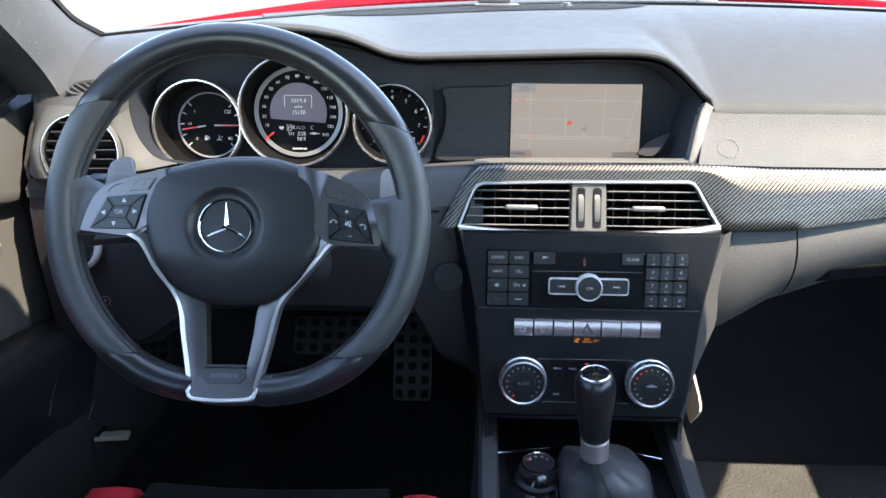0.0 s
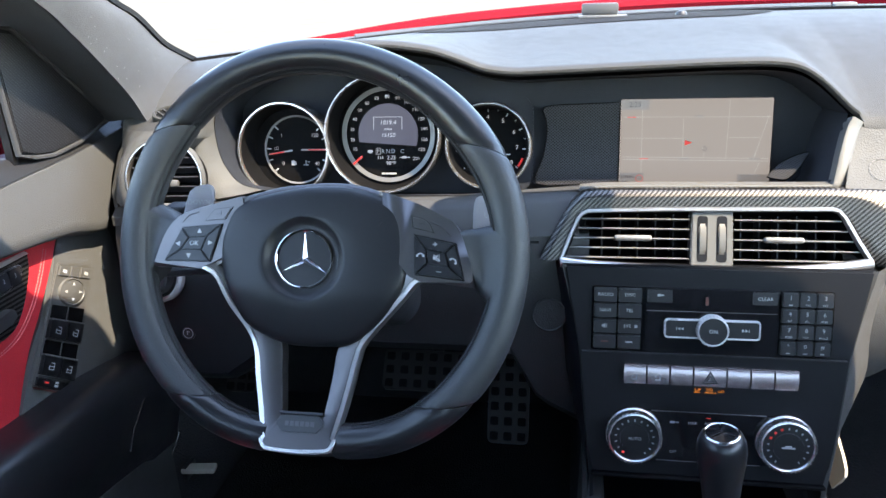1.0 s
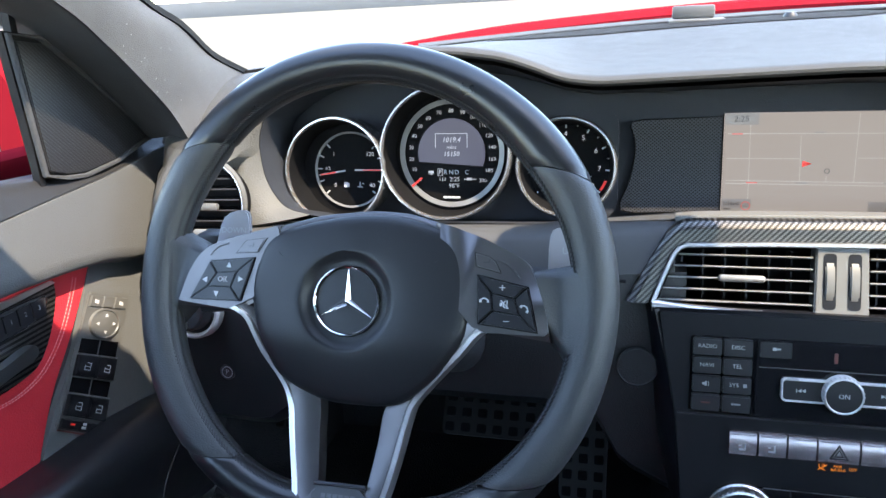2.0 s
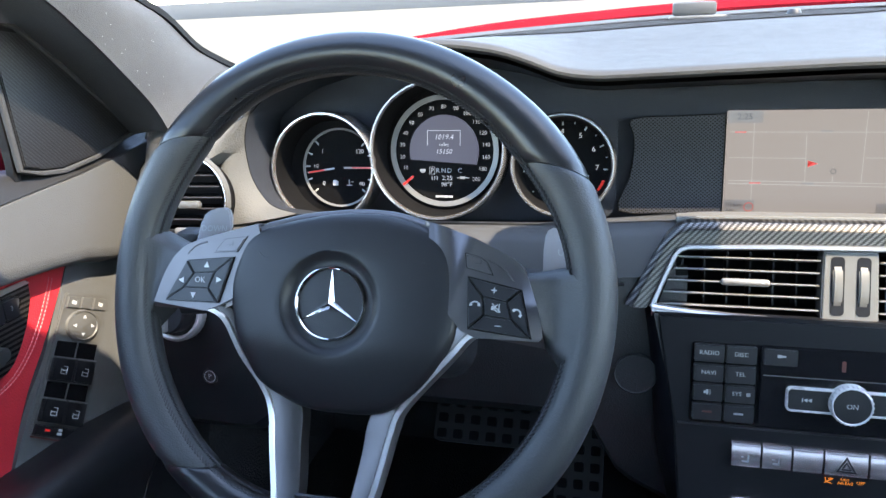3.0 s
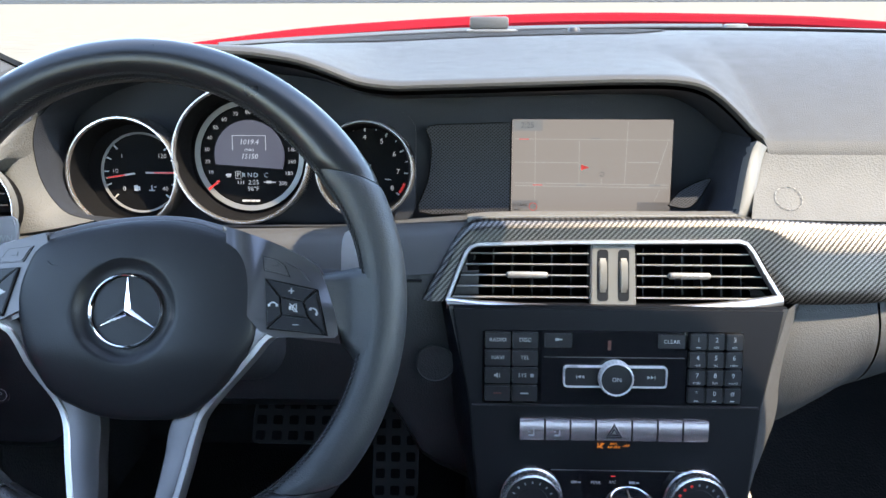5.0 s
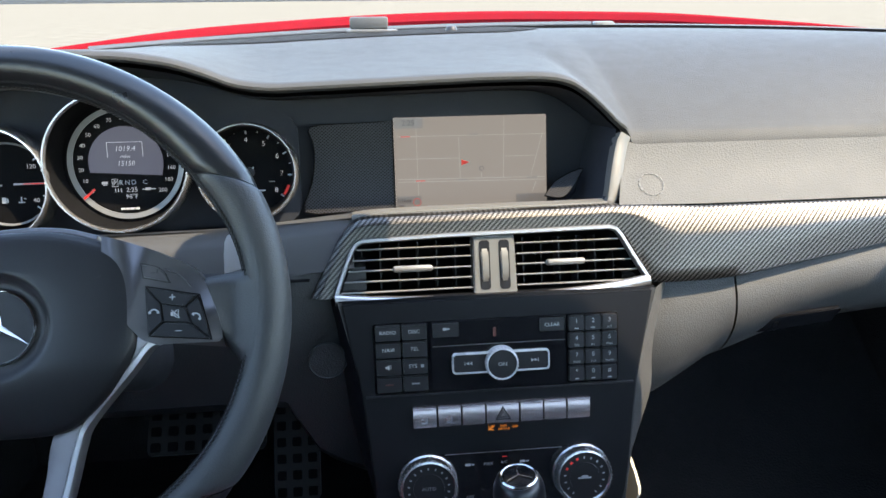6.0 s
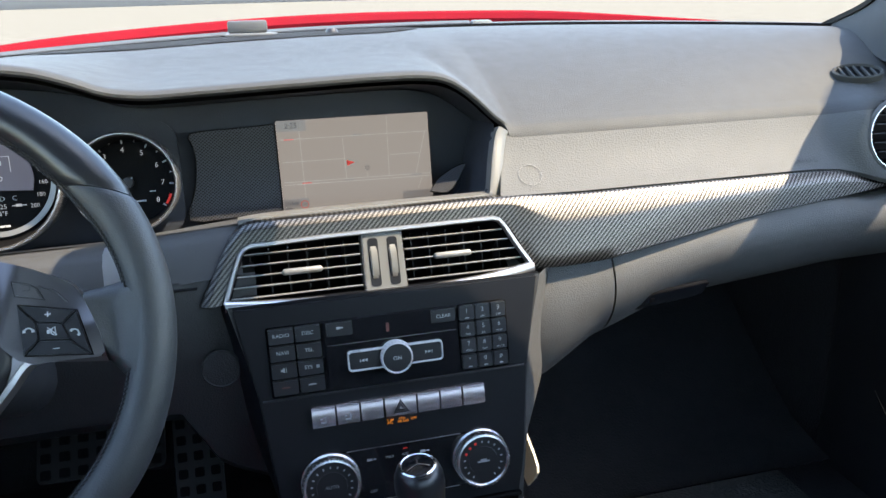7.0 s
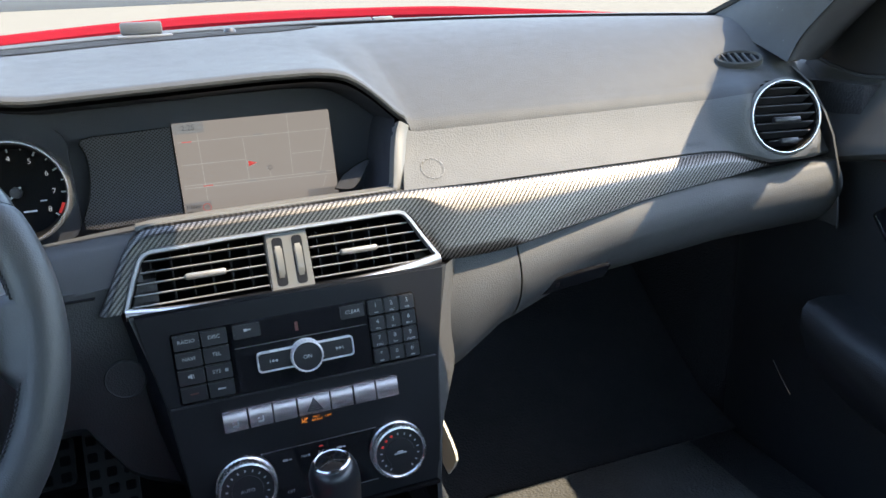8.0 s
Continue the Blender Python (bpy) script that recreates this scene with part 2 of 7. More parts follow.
def box(bm, m, c, size, bevel=0.0, seg=2):
    r = bmesh.ops.create_cube(bm, size=1, matrix=m @ Matrix.Translation(c) @ Matrix.Diagonal((*size, 1)))
    if bevel:
        es = {e for v in r["verts"] for e in v.link_edges}
        bmesh.ops.bevel(bm, geom=list(es), offset=bevel, segments=seg, affect="EDGES", profile=0.5)


def newbox(m, c, size, bevel=0.0, seg=2):
    bm = bmesh.new()
    box(bm, m, c, size, bevel, seg)
    return bm


def cyl(bm, m, r, depth, seg=32, r2=None, bevel=0.0):
    res = bmesh.ops.create_cone(bm, cap_ends=True, segments=seg, radius1=r, radius2=r if r2 is None else r2, depth=depth, matrix=m)
    if bevel:
        es = [e for e in {e for v in res["verts"] for e in v.link_edges} if any(len(f.verts) > 4 for f in e.link_faces)]
        bmesh.ops.bevel(bm, geom=es, offset=bevel, segments=2, affect="EDGES")


def newcyl(m, r, depth, seg=32, r2=None, bevel=0.0):
    bm = bmesh.new()
    cyl(bm, m, r, depth, seg, r2, bevel)
    return bm


def at(m, x, y, z=0.0):
    return m @ Matrix.Translation((x, y, z))


def lathe(m, profile, seg=48, cap=True):
    """Turns (radius, height) pairs about local z."""
    bm = bmesh.new()
    rings = []
    for r, h in profile:
        rings.append([bm.verts.new(m @ Vector((r * math.cos(i * math.tau / seg), r * math.sin(i * math.tau / seg), h))) for i in range(seg)])
    for a, b in zip(rings, rings[1:]):
        for i in range(seg):
            bm.faces.new((a[i], a[(i + 1) % seg], b[(i + 1) % seg], b[i]))
    if cap:
        bm.faces.new(rings[-1])
    return bm


def loft(rows, bm=None, closed=False):
    """A skin over rows of points, each row as long as the next. closed: each row is a loop."""
    bm = bm or bmesh.new()
    vs = [[bm.verts.new(p) for p in row] for row in rows]
    n = len(rows[0])
    for a, b in zip(vs, vs[1:]):
        for i in range(n if closed else n - 1):
            j = (i + 1) % n
            bm.faces.new((a[i], a[j], b[j], b[i]))
    if closed:
        bm.faces.new(vs[0])
        bm.faces.new(vs[-1])
    return bm


def thicken(bm, d):
    """Gives an open skin a thickness, away from its normals."""
    bmesh.ops.recalc_face_normals(bm, faces=bm.faces)
    bmesh.ops.solidify(bm, geom=list(bm.faces), thickness=d)
    return bm


def plate(m, outline, depth, bevel=0.0, top=0.0, bm=None):
    """A slab of that outline in the face's plane, its front at height top."""
    bm = bm or bmesh.new()
    a = [bm.verts.new(m @ Vector((x, y, top - depth))) for x, y in outline]
    b = [bm.verts.new(m @ Vector((x, y, top))) for x, y in outline]
    n = len(a)
    bm.faces.new(a[::-1])
    front = bm.faces.new(b)
    for i in range(n):
        bm.faces.new((a[i], a[(i + 1) % n], b[(i + 1) % n], b[i]))
    if bevel:
        bmesh.ops.bevel(bm, geom=list(front.edges), offset=bevel, segments=2, affect="EDGES")
    return bm


def rounded(x0, y0, x1, y1, r, n=5):
    pts = []
    for cx, cy, a0 in ((x1 - r, y1 - r, 0), (x0 + r, y1 - r, 90), (x0 + r, y0 + r, 180), (x1 - r, y0 + r, 270)):
        for i in range(n + 1):
            a = radians(a0 + 90 * i / n)
            pts.append((cx + r * math.cos(a), cy + r * math.sin(a)))
    return pts


def spline(pts, n=8, closed=False):
    """Catmull-Rom through the points, n steps a span."""
    pts = [Vector(p) for p in pts]
    out, k = [], len(pts)
    for i in range(k if closed else k - 1):
        p1, p2 = pts[i], pts[(i + 1) % k]
        p0 = pts[i - 1] if (closed or i) else p1 * 2 - p2
        p3 = pts[(i + 2) % k] if (closed or i + 2 < k) else p2 * 2 - p1
        for j in range(n):
            t = j / n
            out.append(0.5 * (2 * p1 + (p2 - p0) * t + (2 * p0 - 5 * p1 + 4 * p2 - p3) * t * t + (3 * p1 - p0 - 3 * p2 + p3) * t ** 3))
    if not closed:
        out.append(pts[-1])
    return out


def sweep(path, section, up=Vector((0, 0, 1)), closed=False, bm=None):
    """Carries a section along a path. section(i, n) gives the loop of (across, up) pairs, or is one loop."""
    bm = bm or bmesh.new()
    n = len(path)
    rows = []
    for i, p in enumerate(path):
        a = path[i - 1] if (closed or i) else path[i]
        b = path[(i + 1) % n] if (closed or i + 1 < n) else path[i]
        t = (Vector(b) - Vector(a)).normalized()
        s = t.cross(up)
        s = s.normalized() if s.length > 1e-6 else Vector((1, 0, 0))
        w = s.cross(t)
        loop = section(i, n) if callable(section) else section
        rows.append([Vector(p) + s * x + w * y for x, y in loop])
    vs = [[bm.verts.new(p) for p in row] for row in rows]
    k = len(rows[0])
    for i in range(n if closed else n - 1):
        a, b = vs[i], vs[(i + 1) % n]
        for j in range(k):
            bm.faces.new((a[j], a[(j + 1) % k], b[(j + 1) % k], b[j]))
    if not closed:
        bm.faces.new(vs[0][::-1])
        bm.faces.new(vs[-1])
    return bm


def circle(r, n=10, squash=1.0):
    return [(r * math.cos(i * math.tau / n), r * squash * math.sin(i * math.tau / n)) for i in range(n)]


def lettering(m, text, size, mat, parent, x, y, z=0.0006, align="CENTER", shear=0.0, name="lettering", turn=0.0):
    cu = bpy.data.curves.new(name, "FONT")
    cu.body, cu.size, cu.align_x, cu.align_y, cu.shear = text, size, align, "CENTER", shear
    cu.resolution_u = 2
    tmp = bpy.data.objects.new(name, cu)
    me = bpy.data.meshes.new_from_object(tmp)
    bpy.data.objects.remove(tmp)
    me.transform(m @ Matrix.Translation((x, y, z)) @ Matrix.Rotation(turn, 4, "Z"))
    bm = bmesh.new()
    bm.from_mesh(me)
    bpy.data.meshes.remove(me)
    return part(name, bm, mat, parent, "", 0)


def bars(m, rects, mat, parent, name="print_mark", z=0.0004):
    bm = bmesh.new()
    for x0, y0, x1, y1 in rects:
        box(bm, m, ((x0 + x1) / 2, (y0 + y1) / 2, z), (abs(x1 - x0), abs(y1 - y0), 0.0003))
    return part(name, bm, mat, parent, "", 0)


def table(pairs, x):
    """Reads a value off (x, value) pairs, straight between them."""
    if x <= pairs[0][0]:
        return pairs[0][1]
    for (a, va), (b, vb) in zip(pairs, pairs[1:]):
        if x <= b:
            t = (x - a) / (b - a)
            return va + (vb - va) * t
    return pairs[-1][1]


STACK = face_frame(0, 0.748, 0.63, 11.4)
WHEEL = face_frame(-0.365, 0.687, 0.815, 24)
GAUGE = face_frame(0, 0.885, 0.83, 10)
VENT = face_frame(0, 0.792, 0.769, 20)


def sv(z):
    return (z - 0.63) / math.cos(radians(11.4))


def gv(z):
    return (z - 0.83) / math.cos(radians(10))


def vv(z):
    return (z - 0.769) / math.cos(radians(20))


# ---- ground and car shell ----
bm = bmesh.new()
bmesh.ops.create_grid(bm, x_segments=60, y_segments=60, size=1400)
solo("ground", bm, CONCRETE, "pale sunlit concrete lot around the car", "ground", kind="structure", smooth=0)


def front_y(x):
    return 1.25 - 0.55 * x * x


def front_z(x):
    return 0.974 - 0.045 * x * x + 0.018 * x


def header_y(x):
    side = table([(-0.61, 0.085), (-0.35, 0.084), (-0.311, 0.068), (-0.297, 0.040), (-0.27, 0.012), (-0.26, 0.008), (-0.2, 0.008), (0.0, 0.0), (0.61, 0.0)], x)
    return 0.567 - 0.06 * x * x - side - 0.03 * min(1.0, max(0.0, (x - 0.43) / 0.1))


def mirror_x(rows):
    return [[Vector((-p[0], p[1], p[2])) for p in r] for r in rows]


PILLAR_FRONT = [(0.6391, 1.035, 0.9440), (0.6408, 1.005, 0.9555), (0.6447, 0.970, 0.9721), (0.6446, 0.920, 1.0057), (0.6500, 0.861, 1.0370), (0.630, 0.660, 1.145), (0.600, 0.430, 1.262), (0.580, 0.300, 1.315)]
PILLAR_BACK = [(0.6150, 0.862, 0.8940), (0.6261, 0.855, 0.9242), (0.6287, 0.820, 0.9607), (0.6300, 0.780, 0.9966), (0.6270, 0.725, 1.0332), (0.630, 0.560, 1.125), (0.620, 0.360, 1.235), (0.600, 0.230, 1.30)]
SEAL_BACK = [(0.6765, 0.890, 0.8900), (0.6875, 0.860, 0.9277), (0.6915, 0.825, 0.9620), (0.6901, 0.775, 1.0019), (0.6890, 0.735, 1.0290), (0.665, 0.560, 1.118), (0.645, 0.360, 1.230), (0.62, 0.230, 1.295)]


def pillar_rows(front, back, bulge, steps=8):
    """The trim of the windscreen pillar on the passenger side, between two edges, from the dash end up to the roof."""
    rows = []
    for f0, b0 in zip(spline(front, 4), spline(back, 4)):
        row = [f0.lerp(b0, k / steps) + Vector((-bulge * math.sin(math.pi * k / steps), 0, bulge * 0.5 * math.sin(math.pi * k / steps))) for k in range(steps + 1)]
        rows.append(row + [row[-1] + Vector((0.05, 0.03, -0.004)), row[0] + Vector((0.05, 0.025, 0.006))])
    return rows


for sgn, nm in ((1, "passenger"), (-1, "driver")):
    a, b = pillar_rows(PILLAR_FRONT, PILLAR_BACK, 0.010), pillar_rows([(x + 0.002, y - 0.001, z) for x, y, z in PILLAR_BACK], SEAL_BACK, 0.006)
    if sgn < 0:
        a, b = mirror_x(a), mirror_x(b)
    else:
        a, b = [[[p + Vector((0.010, 0, 0.022)) for p in r] for r in side] for side in (a, b)]
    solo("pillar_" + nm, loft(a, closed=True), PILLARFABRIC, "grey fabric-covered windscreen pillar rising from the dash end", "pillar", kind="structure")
    edge = [Vector(r[0]) + Vector((0, 0.004, 0.002)) for r in a]
    solo("pillar_edge_" + nm, sweep(edge, [(-0.003, -0.003), (-0.003, 0.003), (0.003, 0.003), (0.003, -0.003)]), SAILBLACK, "thin black edge of the pillar along the glass", "trim", kind="structure")
    solo("door_seal_" + nm, loft(b, closed=True), SEALGREY, "black rubber door seal along the windscreen pillar", "seal", kind="structure")

# roof with its front header, bowed in plan
rows = []
for k in range(81):
    x = -0.60 + 1.2 * k / 80
    h = header_y(x)
    z = 1.34 - 0.10 * x * x
    rows.append([Vector((x, h, z)), Vector((x, h + 0.012, z + 0.02)), Vector((x, h - 0.3, z + 0.07)), Vector((x, -0.75, z + 0.05)), Vector((x, -0.75, z + 0.02)), Vector((x, h - 0.3, z + 0.03))])
solo("ceiling", loft(rows, closed=True), HEADLINER, "grey fabric headliner and roof above the cabin", "ceiling", kind="structure")

solo("wall_rear", newbox(Matrix(), (0, -1.22, 0.56), (1.56, 0.04, 0.78)), CARPET, "plain dark rear bulkhead below the back window", "wall", kind="structure")
rows = [[Vector((x, -1.21, 0.95)) for x in (-0.72, 0.72)], [Vector((x, -0.76, 1.385)) for x in (-0.64, 0.64)]]
solo("back_window", loft(rows), TINTED, "tinted back window", "window", kind="structure")
for sgn in (-1, 1):
    rows = [[Vector((sgn * 0.742, y, 0.89)) for y in (-1.2, -0.5)], [Vector((sgn * 0.64, y, 1.26)) for y in (-0.78, -0.5)]]
    solo("quarter_window", loft(rows), TINTED, "tinted rear side window", "window", kind="structure")
solo("floor", newbox(Matrix(), (0, 0.06, 0.225), (1.5, 2.6, 0.04)), CARPET, "black carpeted cabin floor", "floor", kind="structure")
solo("wall_firewall", newbox(Matrix(), (0, 1.38, 0.56), (1.5, 0.04, 0.7)), CARPET, "black carpeted firewall behind the footwells", "wall", kind="structure")
rows = [[Vector((x, y, z)) for x, z in ((-0.13, 0.24), (-0.115, 0.42), (-0.095, 0.46), (0.095, 0.46), (0.115, 0.42), (0.13, 0.24))] for y in (-0.9, 0.3, 0.8, 1.36)]
solo("tunnel", loft(rows, closed=True), CARPET, "black carpeted transmission tunnel between the footwells", "tunnel", kind="structure")

for sgn, nm in ((-1, "driver"), (1, "passenger")):
    solo("wall_kick_" + nm, newbox(Matrix(), (sgn * 0.728, 1.10, 0.555), (0.04, 0.56, 0.66)), CARPET, "black carpeted kick panel beside the footwell", "wall", kind="structure")
    solo("wall_side_" + nm, newbox(Matrix(), (sgn * 0.742, -0.86, 0.565), (0.04, 0.72, 0.65)), CARPET, "plain dark rear side wall of the cabin", "wall", kind="structure")
    solo("roof_rail_" + nm, loft([[Vector((sgn * x, y, z)) for x, z in ((0.57, 1.29), (0.63, 1.235), (0.72, 1.24), (0.66, 1.37), (0.58, 1.38))] for y in (-0.78, -0.4, 0.25, 0.40)], closed=True), HEADLINER, "grey fabric-covered roof rail over the door", "roof rail", kind="structure")

# windscreen
rows = []
for j in range(9):
    t = j / 8
    row = []
    for i in range(17):
        x = -1 + i / 8
        xb, xt = 0.665 * x, 0.60 * x
        b = Vector((xb, front_y(xb) + 0.03, front_z(xb) - 0.012))
        e = Vector((xt, header_y(xt) + 0.012, 1.34 - 0.10 * xt * xt + 0.02))
        row.append(b.lerp(e, t) + Vector((0, 0.02, 0.035)) * math.sin(math.pi * t))
    rows.append(row)
wind = solo("windscreen", loft(rows), GLASS, "clear raked windscreen over the dashboard", "windscreen", kind="structure")
wind.visible_shadow = False

# ---- dashboard ----
LIP = [(-0.66, 0.893), (-0.57, 0.890), (-0.548, 0.895), (-0.525, 0.923), (-0.49, 0.947), (-0.44, 0.963), (-0.38, 0.970), (-0.323, 0.967),
       (-0.284, 0.961), (-0.257, 0.952), (-0.231, 0.941), (-0.20, 0.937), (-0.1, 0.940), (0, 0.943), (0.05, 0.943), (0.075, 0.940), (0.09, 0.933),
       (0.105, 0.921), (0.118, 0.909), (0.135, 0.892), (0.145, 0.889), (0.5, 0.889), (0.66, 0.886)]
XS = [-0.665 + 1.33 * i / 380 for i in range(381)]


def lip_z(x):
    return sum(table(LIP, x + d) for d in (-0.008, 0, 0.008)) / 3


def end_bulge(x):
    return math.exp(-((abs(x) - 0.596) / 0.060) ** 2)


def outlet_frame(sign):
    C = Vector((0.574, 0.803, 0.863)) if sign > 0 else Vector((-0.571, 0.802, 0.842))
    d = Vector((-0.22, -0.94, 0.25) if sign > 0 else (0.06, -0.96, 0.2)).normalized()
    return Matrix.Translation(C) @ d.to_track_quat("Z", "Y").to_matrix().to_4x4()


OUTLET = {s: (outlet_frame(s), outlet_frame(s).inverted()) for s in (-1, 1)}


def swell(p):
    """Draws the dash skin up to the round outlet's rim and down into its well."""
    m, inv = OUTLET[1 if p.x > 0 else -1]
    q = inv @ p
    r = math.hypot(q.x, q.y)
    if r > 0.085 or q.z < -0.09:
        return p
    t = min(1.0, max(0.0, (0.085 - r) / 0.037))
    w = t * t * (3 - 2 * t) * min(1.0, max(0.0, (q.z + 0.085) / 0.045))
    q.z += (-0.0012 - q.z) * w
    if r < 0.0415:
        q.z = min(q.z, -0.030)
    return m @ q


def end_fall(x):
    t = min(1.0, max(0.0, (abs(x) - 0.622) / 0.04))
    return (0.026 if x < 0 else 0.0) * t * t


def top_z(x, y, z0):
    """Height of the dash top: a low pad that rises to the glass, with the hood of the instruments fading into it."""
    t = min(1.0, max(0.0, (y - 0.875) / (front_y(x) - 0.875)))
    e = min(1.0, max(0.0, (0.138 - x) / 0.06)) * min(1.0, max(0.0, (x + 0.53) / 0.06))
    fz = front_z(x)
    foot = z0 + (0.903 - z0) * e
    base = foot + (fz - foot) * (1 - (1 - t) ** 2.6)
    hood = z0 + (fz - 0.004 - z0) * t
    return 0.5 * (base + hood + math.sqrt((base - hood) ** 2 + 0.00006 * min(1, t * 3) * e))


dash = thing("dashboard", (0, 1.0, 0.6), "dark grey soft-grained dashboard lit by the sun through the windscreen", "dashboard")
rows = []
for x in XS:
    c, fy, fz = lip_z(x), front_y(x), front_z(x)
    soft = 0.0 if -0.530 < x < 0.138 else 1.0
    row = []
    if not soft:
        row += [Vector((x, 0.877, c - 0.002)), Vector((x, 0.8695, c - 0.0012)), Vector((x, 0.8655, c + 0.0016)), Vector((x, 0.8655, c + 0.0042)), Vector((x, 0.8685, c + 0.0066)), Vector((x, 0.875, c + 0.008))]
    else:
        q = -end_fall(x)
        row += [Vector((x, 0.860 - q, c - 0.008)), Vector((x, 0.8610 - q, c - 0.0058)), Vector((x, 0.8625 - q, c - 0.0035)), Vector((x, 0.8655 - q, c + 0.0005)), Vector((x, 0.8695 - q, c + 0.004)), Vector((x, 0.875 - q, c + 0.0072))]
    y0, z0 = row[-1].y, row[-1].z
    for j in range(1, 41):
        t = (j / 40) ** 1.4
        y = y0 + (fy - y0) * t
        z = top_z(x, y, z0)
        row.append(Vector((x, y, z)))
    row.append(Vector((x, fy + 0.006, fz - 0.01)))
    row.append(Vector((x, fy + 0.01, fz - 0.12)))
    rows.append([swell(p) for p in row] if soft else row)
part("top_pad", loft(rows), PAD, dash)

# passenger pad between the crease and the carbon trim, with the round swelling for the end outlet
CTOP = [(-0.20, 0.829), (0.09, 0.832), (0.2, 0.829), (0.45, 0.829), (0.48, 0.8285), (0.505, 0.8265), (0.525, 0.821), (0.558, 0.8085), (0.60, 0.8075), (0.68, 0.8085)]


def pad_rows(x0, x1, n, side):
    rows = []
    for i in range(n + 1):
        x = x0 + (x1 - x0) * i / n
        c = lip_z(x)
        b = table(CTOP, abs(x)) + 0.002
        g = end_bulge(x)
        row = []
        for j in range(25):
            t = j / 24
            z = c - 0.008 + (b - c + 0.008) * t
            y = 0.860 - 0.0425 * t + 0.004 * math.sin(math.pi * t) + end_fall(x)
            xx = x
            if abs(x - x0) < 0.06 and side > 0:
                xx = x - (0.0015 + 0.0185 * t) * (1 - (x - x0) / 0.06)
            row.append(swell(Vector((xx, y, z))))
        row.append(Vector((row[-1].x, row[-1].y + 0.004, row[-1].z - 0.004)))
        rows.append(row)
    return rows


part("passenger_pad", loft(pad_rows(0.137, 0.662, 160, 1)), PADFRONT, dash)
# the driver's end pad rolls round into the edge of the instrument hollow
HOLLOW_L = spline([Vector(p) for p in ((-0.529, 0.866, 0.912), (-0.5335, 0.862, 0.895), (-0.534, 0.860, 0.878), (-0.530, 0.857, 0.856), (-0.520, 0.854, 0.837), (-0.506, 0.852, 0.824), (-0.482, 0.851, 0.818))], 4)
rows = pad_rows(-0.662, -0.552, 34, -1)
last = rows[-1]
for k in range(1, 9):
    t = k / 8
    row = []
    for j, p in enumerate(last):
        q = HOLLOW_L[min(24, j)]
        e = p.lerp(q, t)
        e.y = p.y + (q.y - p.y) * t ** 2.2
        row.append(e)
    rows.append(row)
part("driver_end_pad", loft(rows), PADFRONT, dash)

# hollow of the instrument and screen housing
front, back = [], []
outline = []
for i in range(70):
    x = -0.526 + (0.128 + 0.526) * i / 69
    outline.append((x, lip_z(x) - 0.0052, 0.872))
outline += [(0.123, 0.882, 0.856), (0.116, 0.86, 0.845), (0.110, 0.838, 0.834), (0.104, 0.830, 0.832), (0.09, 0.8285, 0.832), (0.0, 0.828, 0.832), (-0.12, 0.8265, 0.832),
            (-0.25, 0.814, 0.851), (-0.45, 0.812, 0.851)] + [(p.x + 0.0005, p.z, p.y + 0.0005) for p in reversed(HOLLOW_L)]
cx, cz = -0.2, 0.87
for x, z, y in outline:
    front.append(Vector((x, y, z)))
    xb, zb = cx + (x - cx) * 0.985, cz + (z - cz) * 0.82 if z > cz else z - 0.018 * min(1.0, (cz - z) / 0.03)
    back.append(Vector((xb, 0.925 + (zb - 0.83) * 0.176, zb)))
mid = [f.lerp(b, 0.12) + Vector((0, 0, 0)) for f, b in zip(front, back)]
bm = bmesh.new()
vs = [[bm.verts.new(p) for p in r] for r in (front, mid, back)]
for a, b in zip(vs, vs[1:]):
    for i in range(len(a)):
        bm.faces.new((a[i], a[(i + 1) % len(a)], b[(i + 1) % len(a)], b[i]))
part("housing_hollow", bm, HOUSING, dash, "matt black inner hood of the instrument housing", 30)
bm = bmesh.new()
bm.faces.new([bm.verts.new(p + Vector((0, -0.002, 0))) for p in back])
part("housing_back", bm, HOUSING, dash)

# pale bezel along the right and lower edge of the housing
path = [Vector(p) for p in ((0.1345, 0.8600, 0.890), (0.1295, 0.8555, 0.881), (0.1225, 0.843, 0.86), (0.1165, 0.831, 0.838), (0.112, 0.828, 0.831), (0.10, 0.828, 0.8285), (0.0, 0.828, 0.828), (-0.10, 0.828, 0.827), (-0.13, 0.829, 0.8245))]
path = spline(path, 4)


def bezel_section(i, n):
    """Wide beside the screen, narrow below it."""
    w = 0.0050 + 0.0016 * min(1.0, max(0.0, (17 - i) / 5))
    b = 0.0052 if i < 22 else 0.0036
    return [(w, -0.012), (w, 0.0008), (w * 0.7, 0.0018), (-b * 0.7, 0.0018), (-b, 0.0010), (-b, -0.012)]


part("housing_bezel", sweep(path, bezel_section, Vector((0, -1, 0))), STONEPLASTIC, dash, "pale grey bezel of the screen housing")

END = {-1: ((0.88, 0.690), (0.840, 0.715), (0.823, 0.75), (0.82, 0.78), (0.840, 0.819), (0.866, 0.857), (0.914, 0.886), (1.0, 0.92), (1.06, 0.93)),
       1: ((0.789, 0.72), (0.797, 0.79), (0.812, 0.831), (0.828, 0.857), (0.855, 0.889), (0.92, 0.925), (1.06, 0.93))}
for sgn in (-1, 1):
    rows = []
    for y, z in END[sgn]:
        i = 0.013 if sgn < 0 and z < 0.80 else 0.0
        rows.append([Vector((sgn * (0.655 - i), y - 0.003, z)), Vector((sgn * (0.661 - i), y, z)), Vector((sgn * (0.664 - i), y + 0.006, z)), Vector((sgn * (0.668 - i), y + 0.05, z)), Vector((sgn * (0.78 if sgn > 0 else 0.71), y + (0.07 if sgn > 0 else 0.09), z))])
    part("end_cheek", loft(rows), PAD, dash)
